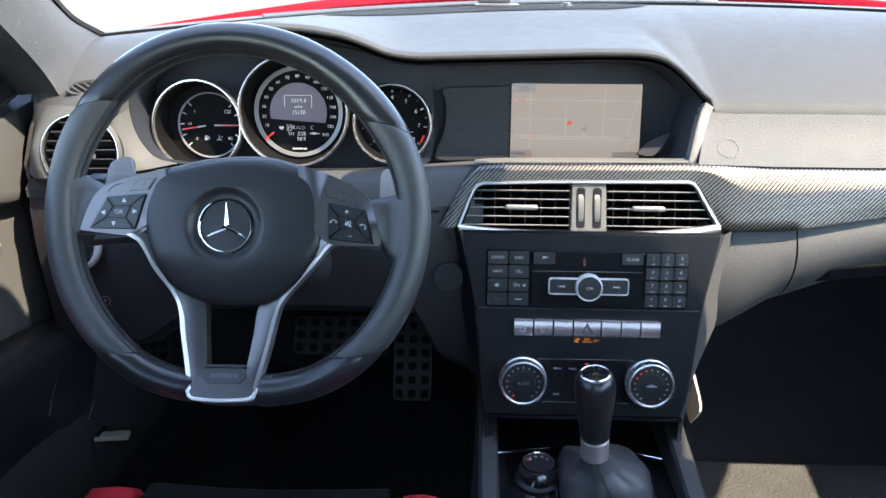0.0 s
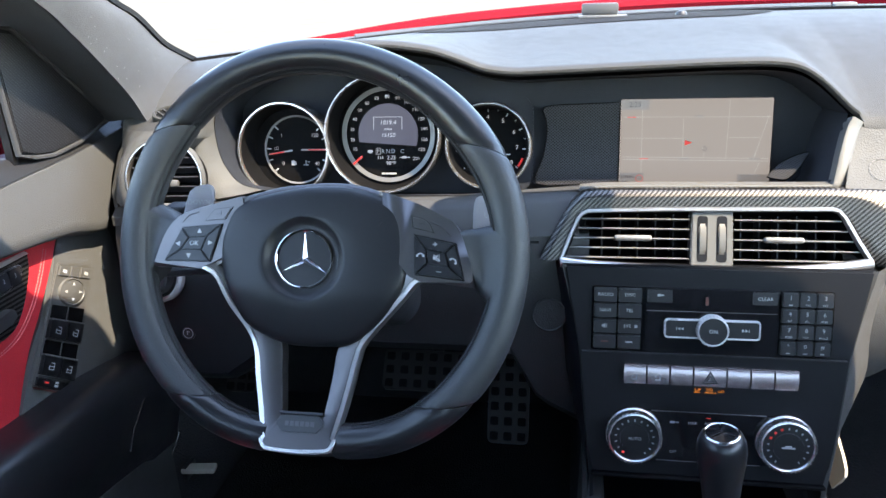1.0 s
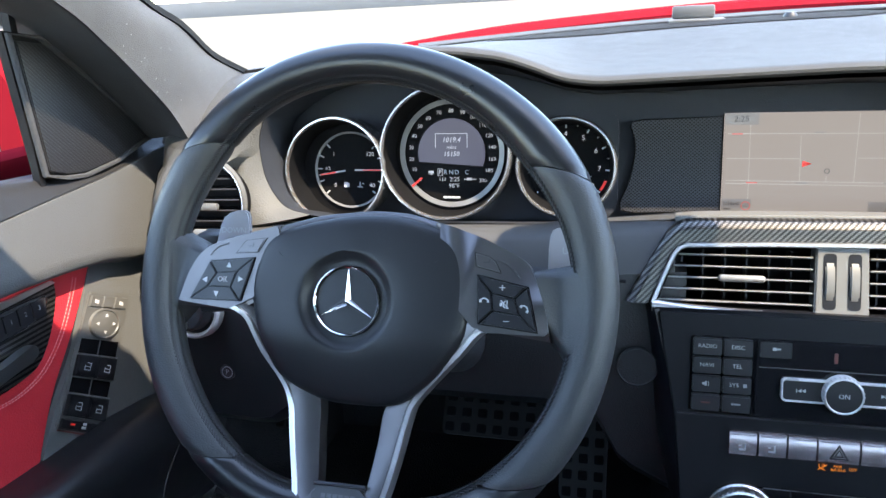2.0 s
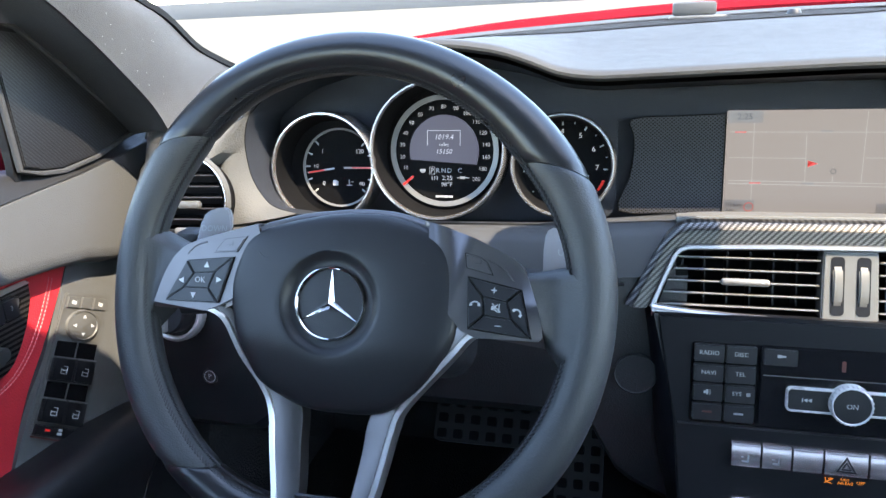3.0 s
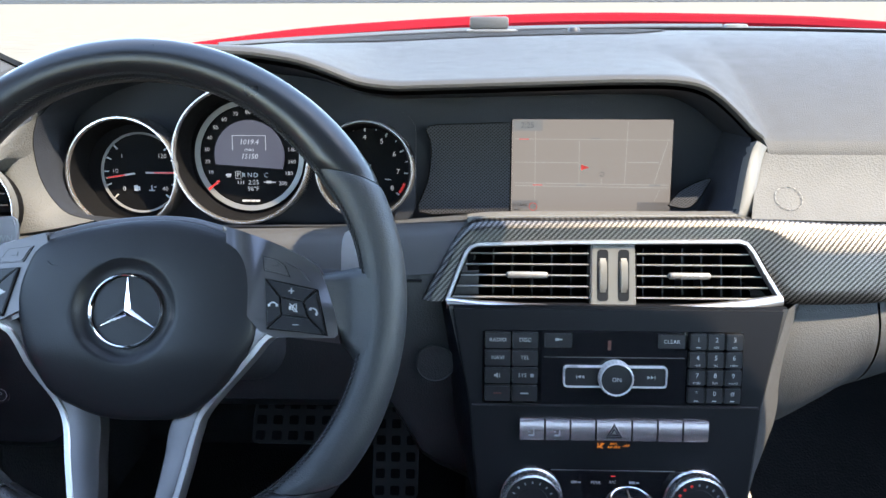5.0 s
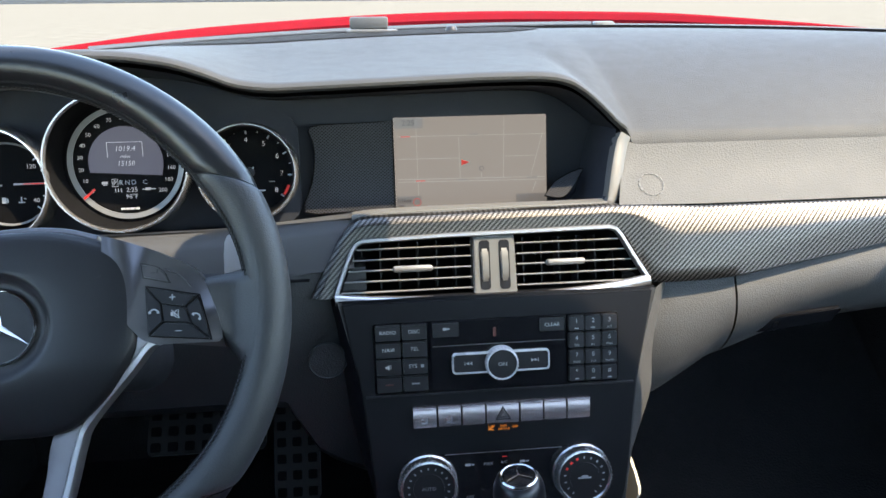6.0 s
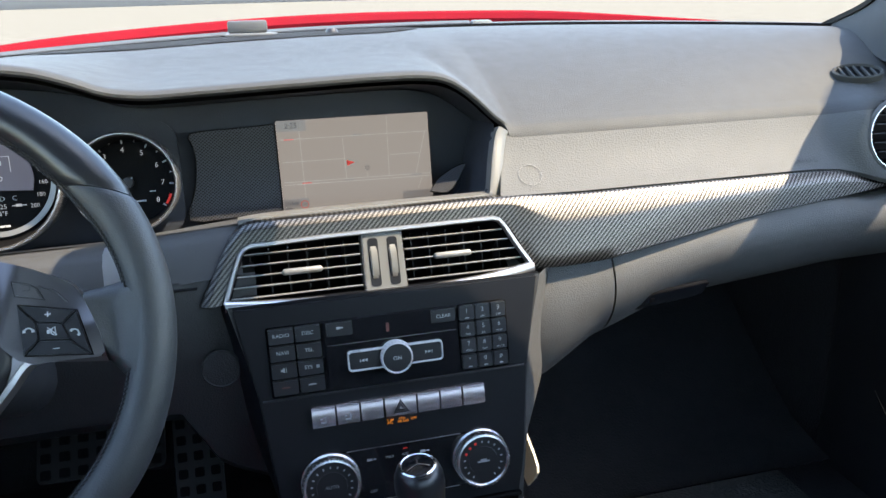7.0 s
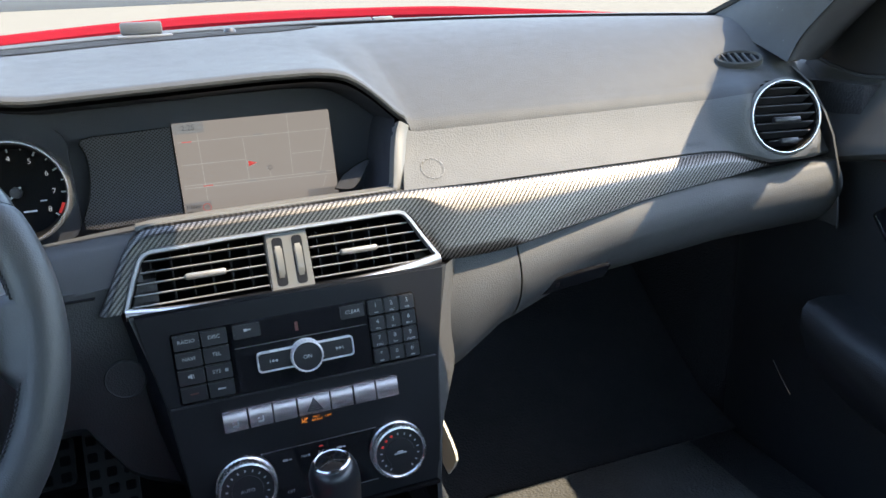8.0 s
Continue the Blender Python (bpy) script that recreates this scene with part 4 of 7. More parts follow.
for side, x in ((-1, -0.0725), (1, 0.070)):
    D = at(STACK, x, sv(0.599))
    dial = part("climate_dial", lathe(D, [(0.0275, -0.004), (0.0275, 0.002), (0.0262, 0.0035), (0.0262, 0.011), (0.0252, 0.0128), (0.0238, 0.0132), (0.0225, 0.0118), (0.0222, 0.0105)], 64), GAUGERING, stack, "chrome-rimmed temperature dial")
    part("dial_face", lathe(D, [(0.0225, 0.0108), (0.014, 0.0114), (0.0138, 0.0122), (0.0, 0.0126)], 48, False), BUTTON, dial)
    bm = bmesh.new()
    for k in range(40):
        a = k * math.tau / 40
        box(bm, D @ Matrix.Rotation(a, 4, "Z"), (0.0262, 0, 0.0078), (0.0012, 0.0012, 0.0090))
    part("dial_ribs", bm, GAUGERING, dial)
    bm = bmesh.new()
    hot = bmesh.new()
    for k in range(15):
        a = radians(235 - 20.7 * k)
        red = (side < 0 and k == 0) or (side > 0 and k in (4, 5, 6))
        box(hot if red else bm, D @ Matrix.Rotation(a, 4, "Z"), (0.0182, 0, 0.0114), (0.0022, 0.0013 if not red else 0.0024, 0.0003))
    part("dial_marks", bm, GREYPRINT, dial, "", 0)
    part("dial_marks", hot, REDPRINT, dial, "", 0)
    if side < 0:
        lettering(D, "AUTO", 0.0046, GREYPRINT, dial, 0, 0, 0.0129)
    else:
        bars(D, [(-0.006, -0.0012, 0.006, 0.0002), (-0.003, 0.0002, 0.003, 0.0018)], GREYPRINT, dial, z=0.0128)
part("foot_trim", newbox(STACK, (-0.0015, sv(0.5545), -0.02), (0.224, 0.004, 0.04), 0.001, 1), CAVITY, stack)

# ---- steering wheel ----
wheel = thing("steering_wheel", (-0.365, 0.72, 0.65), "flat-bottomed black leather steering wheel with silver spokes", "steering wheel")
# centre line, half width and height of the rim by angle
RIM_R = [(0, .179), (15, .175), (30, .1685), (45, .1645), (60, .1615), (75, .160), (90, .1585), (105, .158), (120, .157), (135, .1535), (150, .1505), (165, .150), (180, .149), (195, .151), (210, .1550),
         (220, .1580), (230, .1615), (240, .1655), (250, .1680), (260, .1672), (270, .167), (280, .1695), (292, .1785), (302, .1835), (315, .1852), (325, .185), (335, .1837), (345, .1815), (360, .179)]
RIM_W = [(0, .0150), (15, .0152), (30, .0172), (45, .0160), (60, .0152), (90, .0148), (120, .0152), (135, .0162), (150, .0172), (165, .0152), (195, .0152), (215, .0160), (240, .0150), (270, .0145), (300, .0152), (320, .0160), (340, .0150), (360, .0150)]


def round_table(pairs, d):
    return sum(table(pairs, (d + o) % 360) for o in (-8, -4, 0, 4, 8)) / 5


def rim_point(a):
    d = math.degrees(a) % 360
    r = round_table(RIM_R, d)
    return Vector((r * math.cos(a), r * math.sin(a), 0.036 - 0.007 * math.exp(-((d - 272) / 34) ** 2)))


def rim_frame(a):
    """Centre, outward direction, half width and half height of the rim."""
    p, q = rim_point(a), rim_point(a + 0.01)
    t = (q - p).normalized()
    return p, Vector((t.y, -t.x, 0)).normalized(), round_table(RIM_W, math.degrees(a) % 360), 0.0160


def rim(a0, a1, n, s0, s1, name, mat, label):
    """A length of the rim whose end seams run level across it: s0 and s1 are their slants."""
    rows = []
    for i in range(n + 1):
        f = i / n
        k = 0.94 if i in (0, n) else 1.0
        row = []
        for j in range(22):
            b = j * math.tau / 22
            p, out, w, h = rim_frame(radians(a0 + (a1 - a0) * f + (s0 * (1 - f) ** 3 + s1 * f ** 3) * math.cos(b)))
            row.append(WHEEL @ (p + out * (w * k * math.cos(b)) + Vector((0, 0, h * k * math.sin(b)))))
        rows.append(row)
    return part(name, loft(rows, closed=True), mat, wheel, label, 50)


rim(27, 141.4, 64, -5.5, 6, "rim_top", LEATHER, "smooth black leather upper rim")
rim(141.7, 235.2, 52, 6, -6, "rim_grip", SUEDE, "dark grey perforated leather grip")
rim(235.5, 262.6, 18, -6, 0, "rim_bottom", LEATHER, "smooth black leather lower rim")
rim(282.4, 313.3, 20, 0, 6, "rim_bottom", LEATHER, "smooth black leather lower rim")
rim(313.6, 386.7, 44, 6, -5.5, "rim_grip", SUEDE, "dark grey perforated leather grip")
# herringbone thread along the inner seam
bm = bmesh.new()
for i in range(330):
    d = i * 360 / 330
    if 258 < d < 287:
        continue
    p, out, w, h = rim_frame(radians(d))
    t = Vector((-out.y, out.x, 0))
    for b, s in ((146, 1), (166, -1)):
        c = p + out * (w * 1.01 * math.cos(radians(b))) + Vector((0, 0, h * 1.01 * math.sin(radians(b))))
        up = (out * math.cos(radians(b)) + Vector((0, 0, math.sin(radians(b))))).normalized()
        along = (t + t.cross(up) * 0.75 * s).normalized()
        m = Matrix((along, up.cross(along), up)).transposed().to_4x4()
        box(bm, WHEEL @ Matrix.Translation(c) @ m, (0, 0, 0), (0.0040, 0.0008, 0.0008))
part("rim_stitching", bm, STITCH, wheel, "dark herringbone stitching")

HB = at(WHEEL, 0, 0, 0.040)
LW = at(WHEEL, 0, 0, 0.0445)
RW = at(WHEEL, 0, 0, 0.0462)
left_wing = spline([Vector(p) for p in ((-.1299, -.0263), (-.1265, -.0150), (-.1230, -.0041), (-.1190, .0045), (-.1140, .0118), (-.1070, .0180), (-.0977, .0222), (-.0860, .0260), (-.0741, .0292), (-.0600, .0330), (-.0480, .0362))], 3)
right_wing = spline([Vector(p) for p in ((.0690, .0405), (.0820, .0372), (.0950, .0328), (.1060, .0288), (.1159, .0240), (.1250, .0198), (.1332, .0145), (.1372, .0090), (.1402, .0027), (.1440, -.0080), (.1476, -.0190), (.1506, -.0376))], 3)
part("spoke_wing", plate(LW, [tuple(p) for p in left_wing] + [(-.0440, .0200), (-.0580, .0), (-.0640, -.0200), (-.0760, -.0262), (-.0870, -.0272)], 0.012, 0.0032, 0), SPOKE, wheel, "satin silver wing of the spoke", 60)
part("spoke_wing", plate(RW, [tuple(p) for p in right_wing] + [(.1160, -.0336), (.1075, -.0340), (.0960, -.0330), (.0860, -.0220), (.0830, .0), (.0700, .0220)], 0.012, 0.0032, 0), SPOKE, wheel, "satin silver wing of the spoke", 60)
arch = spline([Vector(p) for p in ((-.0741, .0292, .0430), (-.0473, .0366, .0418), (-.0197, .0440, .0404), (.0040, .0470, .0395), (.0189, .0482, .0392), (.0345, .0480, .0395), (.0500, .0462, .0404), (.0680, .0412, .0424), (.0850, .0358, .0442))], 4)
part("hub_arch", loft([[WHEEL @ (p + Vector((0, -y, z))) for y, z in ((0, -.010), (0, -.003), (.0012, -.0006), (.0036, .0006), (.0075, .0002), (.0130, -.003))] for p in arch]), SPOKE, wheel, "thin satin silver arch over the hub", 60)


def arm(outs, inns):
    """One leg of the fork, dished towards the hub, with a bright bevel along its outer edge."""
    outs, inns = spline([Vector(p) for p in outs], 5), spline([Vector(p) for p in inns], 5)
    edge, face = [], []
    for o, i in zip(outs, inns):
        d = (i - o).normalized()
        edge.append([WHEEL @ (o + d * u + Vector((0, 0, z))) for u, z in ((0, -.014), (0, -.0016), (.0008, .0002), (.0040, .0004), (.0047, -.0004), (.0047, -.006))])
        w = (i - o).length
        face.append([WHEEL @ (o + d * u + Vector((0, 0, z))) for u, z in ((.0048, -.005), (.0048, -.0008), (w - .0014, -.0008), (w - .0004, -.0014), (w, -.0030), (w, -.014))])
    part("spoke_edge", loft(edge), SILVER, wheel, "bright bevelled spoke edge", 40)
    part("spoke_leg", loft(face), SPOKE, wheel, "satin silver leg of the forked spoke", 40)


arm(((-.0885, -.0270, .0436), (-.0820, -.0292, .0428), (-.0745, -.0355, .0405), (-.0642, -.0570, .0345), (-.0496, -.0778, .0285), (-.0423, -.0935, .0270), (-.0378, -.1178, .0300), (-.0300, -.1480, .0375), (-.0238, -.1690, .0465)),
    ((-.0830, -.0180, .0436), (-.0750, -.0200, .0428), (-.0640, -.0290, .0400), (-.0520, -.0500, .0340), (-.0360, -.0700, .0280), (-.0177, -.0870, .0262), (-.0138, -.1160, .0300), (-.0095, -.1420, .0370), (-.0086, -.1530, .0420)))
arm(((.1110, -.0338, .0455), (.1050, -.0347, .0450), (.0994, -.0398, .0437), (.0911, -.0498, .0410), (.0592, -.0846, .0300), (.0528, -.1000, .0296), (.0490, -.1200, .0325), (.0442, -.1440, .0375), (.0390, -.1668, .0465)),
    ((.1050, -.0240, .0455), (.0970, -.0260, .0450), (.0890, -.0310, .0430), (.0790, -.0420, .0400), (.0460, -.0740, .0295), (.0335, -.0920, .0285), (.0305, -.1170, .0315), (.0275, -.1410, .0370), (.0264, -.1530, .0420)))
FT = at(WHEEL, 0, -0.162, 0.0436) @ Matrix.Rotation(radians(-17.5), 4, "X") @ Matrix.Translation((0, 0.162, 0))
foot_out = spline([Vector(p) for p in ((-.0248, -.1640), (-.0234, -.1695), (-.0205, -.1735), (-.0136, -.1752), (.0090, -.1760), (.0300, -.1746), (.0360, -.1722), (.0388, -.1670), (.0400, -.1610))], 4)
part("spoke_foot", plate(FT, [tuple(p) for p in foot_out] + [(.0290, -.1470), (.0180, -.1455), (-.0020, -.1455), (-.0115, -.1470)], 0.034, 0.002, 0.0), SPOKE, wheel, "satin silver foot of the spokes on the rim", 40)
part("foot_edge", sweep([FT @ Vector((p.x, p.y, 0.0004)) for p in foot_out[2:-2]], [(-.0018, -.005), (-.0018, .0002), (-.0010, .0009), (.0008, .0009), (.0014, 0), (.0014, -.005)], FT.to_3x3() @ Vector((0, 0, 1))), RIMSILVER, wheel, "bright bevelled lower edge", 40)
badge = part("wheel_badge", plate(FT, rounded(-.0118, -.1604, .0287, -.1462, .0055), 0.010, 0.0016, 0.0012), BADGEGREY, wheel, "grey embossed plate")
bars(FT, [(-.0045 + .0044 * k, -.1555, -.0012 + .0044 * k, -.1515) for k in range(6)], PEWTER, badge, z=0.0013)
part("badge_ledge", newbox(FT, (.0085, -.1450, -.003), (.0385, .0030, .012), .0012), BLACKPLASTIC, wheel)
# leather that flows from the rim to the end of each spoke
for wing_end, zw, a0, a1 in (([(-.1080, .0165), (-.1140, .0112), (-.1188, .0045), (-.1228, -.0041), (-.1264, -.0150), (-.1296, -.0275)], .0440, 167, 198),
                             ([(.1366, .0095), (.1401, .0027), (.1420, -.0030), (.1439, -.0080), (.1475, -.0190), (.1505, -.0385)], .0456, 5.5, -19)):
    ends = spline([Vector(p) for p in wing_end], 4)
    rows = []
    n = len(ends) - 1
    for i, p in enumerate(ends):
        c, out, w, h = rim_frame(radians(a0 + (a1 - a0) * i / n))
        inner = c - out * w * 0.5
        pinch = max(0.0, abs(2 * i / n - 1) - 0.72) / 0.28
        row = []
        for t, sag in ((0, 0.0), (.15, .0016), (.35, .0042), (.55, .0050), (.75, .0036), (1, 0)):
            z = zw + (c.z + h * .86 - zw) * t - sag - .013 * pinch * pinch * (1 - t * .4)
            row.append(WHEEL @ Vector((p.x + (inner.x - p.x) * t, p.y + (inner.y - p.y) * t, z)))
        row += [WHEEL @ Vector((inner.x, inner.y, c.z - h * .6)), WHEEL @ Vector((p.x, p.y, .014))]
        rows.append(row)
    part("grip_web", loft(rows, closed=True), SUEDE, wheel, "dark grey leather thumb rest", 60)
part("hub_backing", plate(HB, [(-0.120, -0.02), (-0.108, 0.006), (-0.07, 0.024), (0.009, 0.040), (0.085, 0.024), (0.128, 0.000), (0.140, -0.032), (0.09, -0.034), (0.045, -0.080), (-0.03, -0.080), (-0.07, -0.025)], 0.035, 0, -0.016), BLACKPLASTIC, wheel)

pad_o = spline([Vector(p) for p in ((-.0560, .0275), (-.0300, .0372), (.0, .0432), (.0190, .0446), (.0400, .0440), (.0620, .0395), (.0795, .0335), (.0900, .0240), (.0952, .0085), (.0960, -.0157), (.0930, -.0365), (.0755, -.0630), (.0560, -.0810), (.0400, -.0890), (.0134, -.0905), (-.0100, -.0890), (-.0300, -.0820), (-.0455, -.0725), (-.0540, -.0600), (-.0620, -.0440), (-.0676, -.0230), (-.0695, -.0080), (-.0660, .0095))], 4, True)
EC = Vector((0.0068, -0.0172))
PC = Vector((0.0115, -0.020))
rows = []
for s, h in ((1.0, -.018), (1.0, .0004), (.994, .0022), (.984, .0034), (.955, .0052), (.945, .0056), (.90, .0064), (.86, .0069), (.70, .0080), (.56, .0084), (.470, .0085), (.450, .0082), (.425, .0068), (.400, .0052), (.375, .0042), (.35, .0038), (.30, .0036), (.02, .0036)):
    row = []
    for p in pad_o:
        q = PC + (p - PC) * s
        if s <= 0.6:
            q = q.lerp(EC + (p - PC).normalized() * (0.0330 * s / 0.425), min(1, (0.6 - s) / 0.14))
        dip = min(0.0, (q.y + 0.045) * 0.20)
        row.append(HB @ Vector((q.x, q.y, h + dip)))
    rows.append(row + [row[0]])
bm = loft(rows)
bmesh.ops.remove_doubles(bm, verts=bm.verts, dist=0.00002)
part("airbag_cover", bm, HUB, wheel, "black grained airbag cover", 38)
for s, c in ((-1, (-.0410, .0130)), (1, (.0665, .0110))):
    horn = spline([HB @ Vector((c[0] + s * u, c[1] + v, .0074)) for u, v in ((-.006, -.002), (-.002, -.0008), (.003, 0), (.006, .0022))], 4)
    part("horn_mark", sweep(horn, circle(.0005, 6)), HUB, wheel)
EM = at(HB, EC.x, EC.y, 0.0034)
emblem = part("emblem_ring", lathe(EM, [(.0254, .0), (.0254, .0022), (.0248, .0034), (.0240, .0036), (.0232, .0028), (.0230, .001)], 64, False), CHROME, wheel, "round chrome emblem")
part("emblem_disc", lathe(EM, [(.0232, .0008), (.0, .001)], 48, False), HUB, emblem)
bm = bmesh.new()
tip = bm.verts.new(EM @ Vector((0, 0, 0.0046)))
ring = []
for k in range(6):
    a = radians(90 + 60 * k)
    r = 0.0234 if k % 2 == 0 else 0.0032
    ring.append(bm.verts.new(EM @ Vector((r * math.cos(a), r * math.sin(a), 0.0020 if k % 2 == 0 else 0.0012))))
for k in range(6):
    bm.faces.new((tip, ring[k], ring[(k + 1) % 6]))
part("emblem_spokes", bm, CHROME, emblem, "", 0)


def icon(m, kind, x, y, z, bm):
    """Small printed key symbols."""
    slab = lambda pts: plate(m, [(x + u, y + v) for u, v in pts], 0.0003, 0, z, bm)
    d = {"u": 90, "r": 0, "d": 270, "l": 180}.get(kind)
    if d is not None:
        slab([(0.0026 * math.cos(radians(d + e)), 0.0026 * math.sin(radians(d + e))) for e in (0, 125, 235)])
    elif kind in ("call", "hang"):
        turn = radians(-38 if kind == "call" else 0)
        cs, sn = math.cos(turn), math.sin(turn)
        spin = lambda pts: [(u * cs - v * sn, u * sn + v * cs) for u, v in pts]
        ang = [radians(20 + 20 * k) for k in range(8)]
        slab(spin([(.0030 * math.cos(a), .0026 * math.sin(a) - .0006) for a in ang] + [(.0021 * math.cos(a), .0017 * math.sin(a) - .0006) for a in reversed(ang)]))
        for s in (-1, 1):
            slab(spin([(s * .0017, -.0012), (s * .0035, -.0012), (s * .0033, .0006), (s * .0019, .0006)]))
    elif kind == "mute":
        slab([(-.0030, -.0012), (-.0014, -.0012), (-.0014, .0012), (-.0030, .0012)])
        slab([(-.0010, -.0012), (.0010, -.0028), (.0010, -.0020), (-.0004, -.0008), (-.0004, .0008), (.0010, .0020), (.0010, .0028), (-.0010, .0012)])
        slab([(.0016, -.0028), (.0021, -.0028), (.0021, .0028), (.0016, .0028)])
        slab([(-.0028, .0026), (-.0024, .0030), (.0030, -.0024), (.0026, -.0028)])


def pod(m, quad, marks, name):
    """A cluster of five dark keys set in a spoke: four trapezoids round a middle key."""
    q = [Vector(p) for p in quad]
    c = sum(q, Vector((0, 0))) / 4
    ux = (q[1] - q[0] + q[2] - q[3]).normalized()
    uy = Vector((-ux.y, ux.x))
    inn = [c + ux * (p - c).dot(ux) * 0.46 + uy * (p - c).dot(uy) * 0.36 for p in q]
    base = part(name, plate(m, [tuple(c + (p - c) * 1.03) for p in q], 0.004, 0.0006, 0.0006), CAVITY, wheel, "black switch cluster")
    tiles = [[q[k], q[(k + 1) % 4], inn[(k + 1) % 4], inn[k]] for k in range(4)] + [inn]
    for k, tile in enumerate(tiles):
        mid = sum(tile, Vector((0, 0))) / 4
        pts = [tuple(mid + (p - mid) * 0.95) for p in tile]
        kb = part("button", plate(m, pts, 0.003, 0.0006, 0.0026), BUTTON, base)
        w = marks[k]
        if w in ("OK", "+", "-"):
            lettering(m, "\u2013" if w == "-" else w, 0.0058 if w == "OK" else 0.0080, WHITE, kb, mid.x, mid.y, 0.0029)
        else:
            bm = bmesh.new()
            icon(m, w, mid.x, mid.y, 0.0030, bm)
            part("key_mark", bm, WHITE, kb, "", 0)
    return base


pod(LW, [(-.1035, .0076), (-.0672, .0112), (-.0765, -.0212), (-.1185, -.0212)], ["u", "r", "d", "l", "OK"], "switch_pad")
pod(RW, [(.1005, .0050), (.1352, -.0022), (.1423, -.0319), (.1024, -.0281)], ["+", "call", "-", "hang", "mute"], "switch_pad")
for m, pts in ((LW, [(-.0826, .0142), (-.0755, .0236), (-.0590, .0258), (-.0652, .0153)]), (RW, [(.0983, .0199), (.1080, .0176), (.1128, .0140), (.1163, .0066), (.0996, .0105)])):
    mid = sum((Vector(p) for p in pts), Vector((0, 0))) / len(pts)
    gap = part("key_gap", plate(m, [tuple(mid + (Vector(p) - mid) * 1.06) for p in pts], 0.003, 0, 0.0004), CAVITY, wheel)
    kb = part("spoke_key", plate(m, pts, 0.003, 0.0007, 0.0014), SPOKE, gap, "silver key")
    bars(m, [(mid.x - 0.0024, mid.y - 0.0006, mid.x + 0.0020, mid.y), (mid.x + 0.0014, mid.y - 0.0006, mid.x + 0.0020, mid.y + 0.0022)], BADGEGREY, kb, z=0.0015)
for m, pts in ((LW, ((-.1045, .0125), (-.0985, .0185), (-.0900, .0212))), (RW, ((.1130, .0158), (.1230, .0112), (.1300, .0035)))):
    part("finger_groove", sweep([m @ Vector((p.x, p.y, 0.0002)) for p in spline([Vector(p) for p in pts], 6)], circle(.0006, 6)), SPOKE, wheel)
# gearshift paddles
for side, word in ((-1, "DOWN"), (1, "UP")):
    cx = -0.1190 if side < 0 else 0.1555
    cy = 0.0326 if side < 0 else 0.0235
    blade = [(-0.0180, -0.035), (-0.0155, -0.012), (-0.0125, 0.008), (-0.0098, 0.0150), (-0.0055, 0.0185), (0.0015, 0.0208), (0.0085, 0.0215), (0.0120, 0.0195), (0.0138, 0.0150), (0.0145, 0.006), (0.0145, -0.035)]
    out = [(cx - side * bx, cy + by) for bx, by in blade]
    if side > 0:
        out.reverse()
    pd = part("shift_paddle", plate(WHEEL, out, 0.004, 0.0012, -0.009), PADDLE, wheel, "silver gearshift paddle")
    lettering(WHEEL, word, 0.0068, WHITE, pd, cx - side * 0.0005, cy + 0.004, -0.0087)
# column shroud behind the wheel
bm = loft([[WHEEL @ Vector((x * s, y * s - 0.012, d)) for x, y in rounded(-0.062, -0.055, 0.062, 0.045, 0.03)] for d, s in ((-0.004, 0.93), (-0.012, 1.0), (-0.07, 1.08), (-0.16, 1.2))], closed=True)
solo("steering_column_shroud", bm, BLACKPLASTIC, "black plastic shroud round the steering column", "column shroud")
stalk = thing("control_stalk", (-0.5, 0.73, 0.82), "short black cruise control stalk with a square end", "stalk")
p0, p1 = Vector((-0.40, 0.76, 0.825)), Vector((-0.517, 0.722, 0.828))
part("arm", sweep([p0, p0.lerp(p1, 0.7), p1], circle(0.007)), BLACKPLASTIC, stalk)
part("end_cap", newbox(Matrix.Translation((-0.512, 0.722, 0.829)), (0, 0, 0), (0.022, 0.02, 0.022), 0.004), BLACKPLASTIC, stalk)
turn = thing("turn_signal_stalk", (-0.5, 0.74, 0.77), "black turn signal stalk with a bright end ring", "stalk")
part("arm", sweep([Vector((-0.40, 0.77, 0.77)), Vector((-0.545, 0.74, 0.765))], circle(0.0095)), BLACKPLASTIC, turn)

# ---- instruments ----
cluster = thing("instrument_cluster", (-0.35, 0.9, 0.82), "three-dial instrument cluster in chrome-ringed tubes", "instrument cluster")
INST = [(-0.4675, 0.855, 0.0535), (-0.350, 0.8725, 0.0655), (-0.2300, 0.859, 0.0462)]
hole = plate(GAUGE, rounded(-0.528, gv(0.806), -0.182, gv(0.915), 0.02), 0.004, 0, -0.030)
part("cluster_panel", hole, HOUSING, cluster)
for i, (x, z, r) in enumerate(INST):
    G = at(GAUGE, x, gv(z))
    ring = part("bezel_ring", lathe(G, [(r + 0.0022, -0.03), (r + 0.0022, 0.001), (r + 0.0008, 0.0036), (r - 0.0006, 0.0036), (r - 0.0016, 0.002), (r - 0.0020, -0.002)], 72, False), GAUGERING, cluster, "satin silver bezel ring")
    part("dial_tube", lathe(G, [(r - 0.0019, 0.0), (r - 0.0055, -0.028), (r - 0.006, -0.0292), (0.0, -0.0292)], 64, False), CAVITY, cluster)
F = -0.0288


def ticks(G, r, angles, length, width, mat, name="ticks", z=F):
    bm = bmesh.new()
    for a in angles:
        box(bm, G @ Matrix.Rotation(radians(a), 4, "Z"), (r, 0, z + 0.0008), (length, width, 0.0004))
    return part(name, bm, mat, cluster, "", 0)


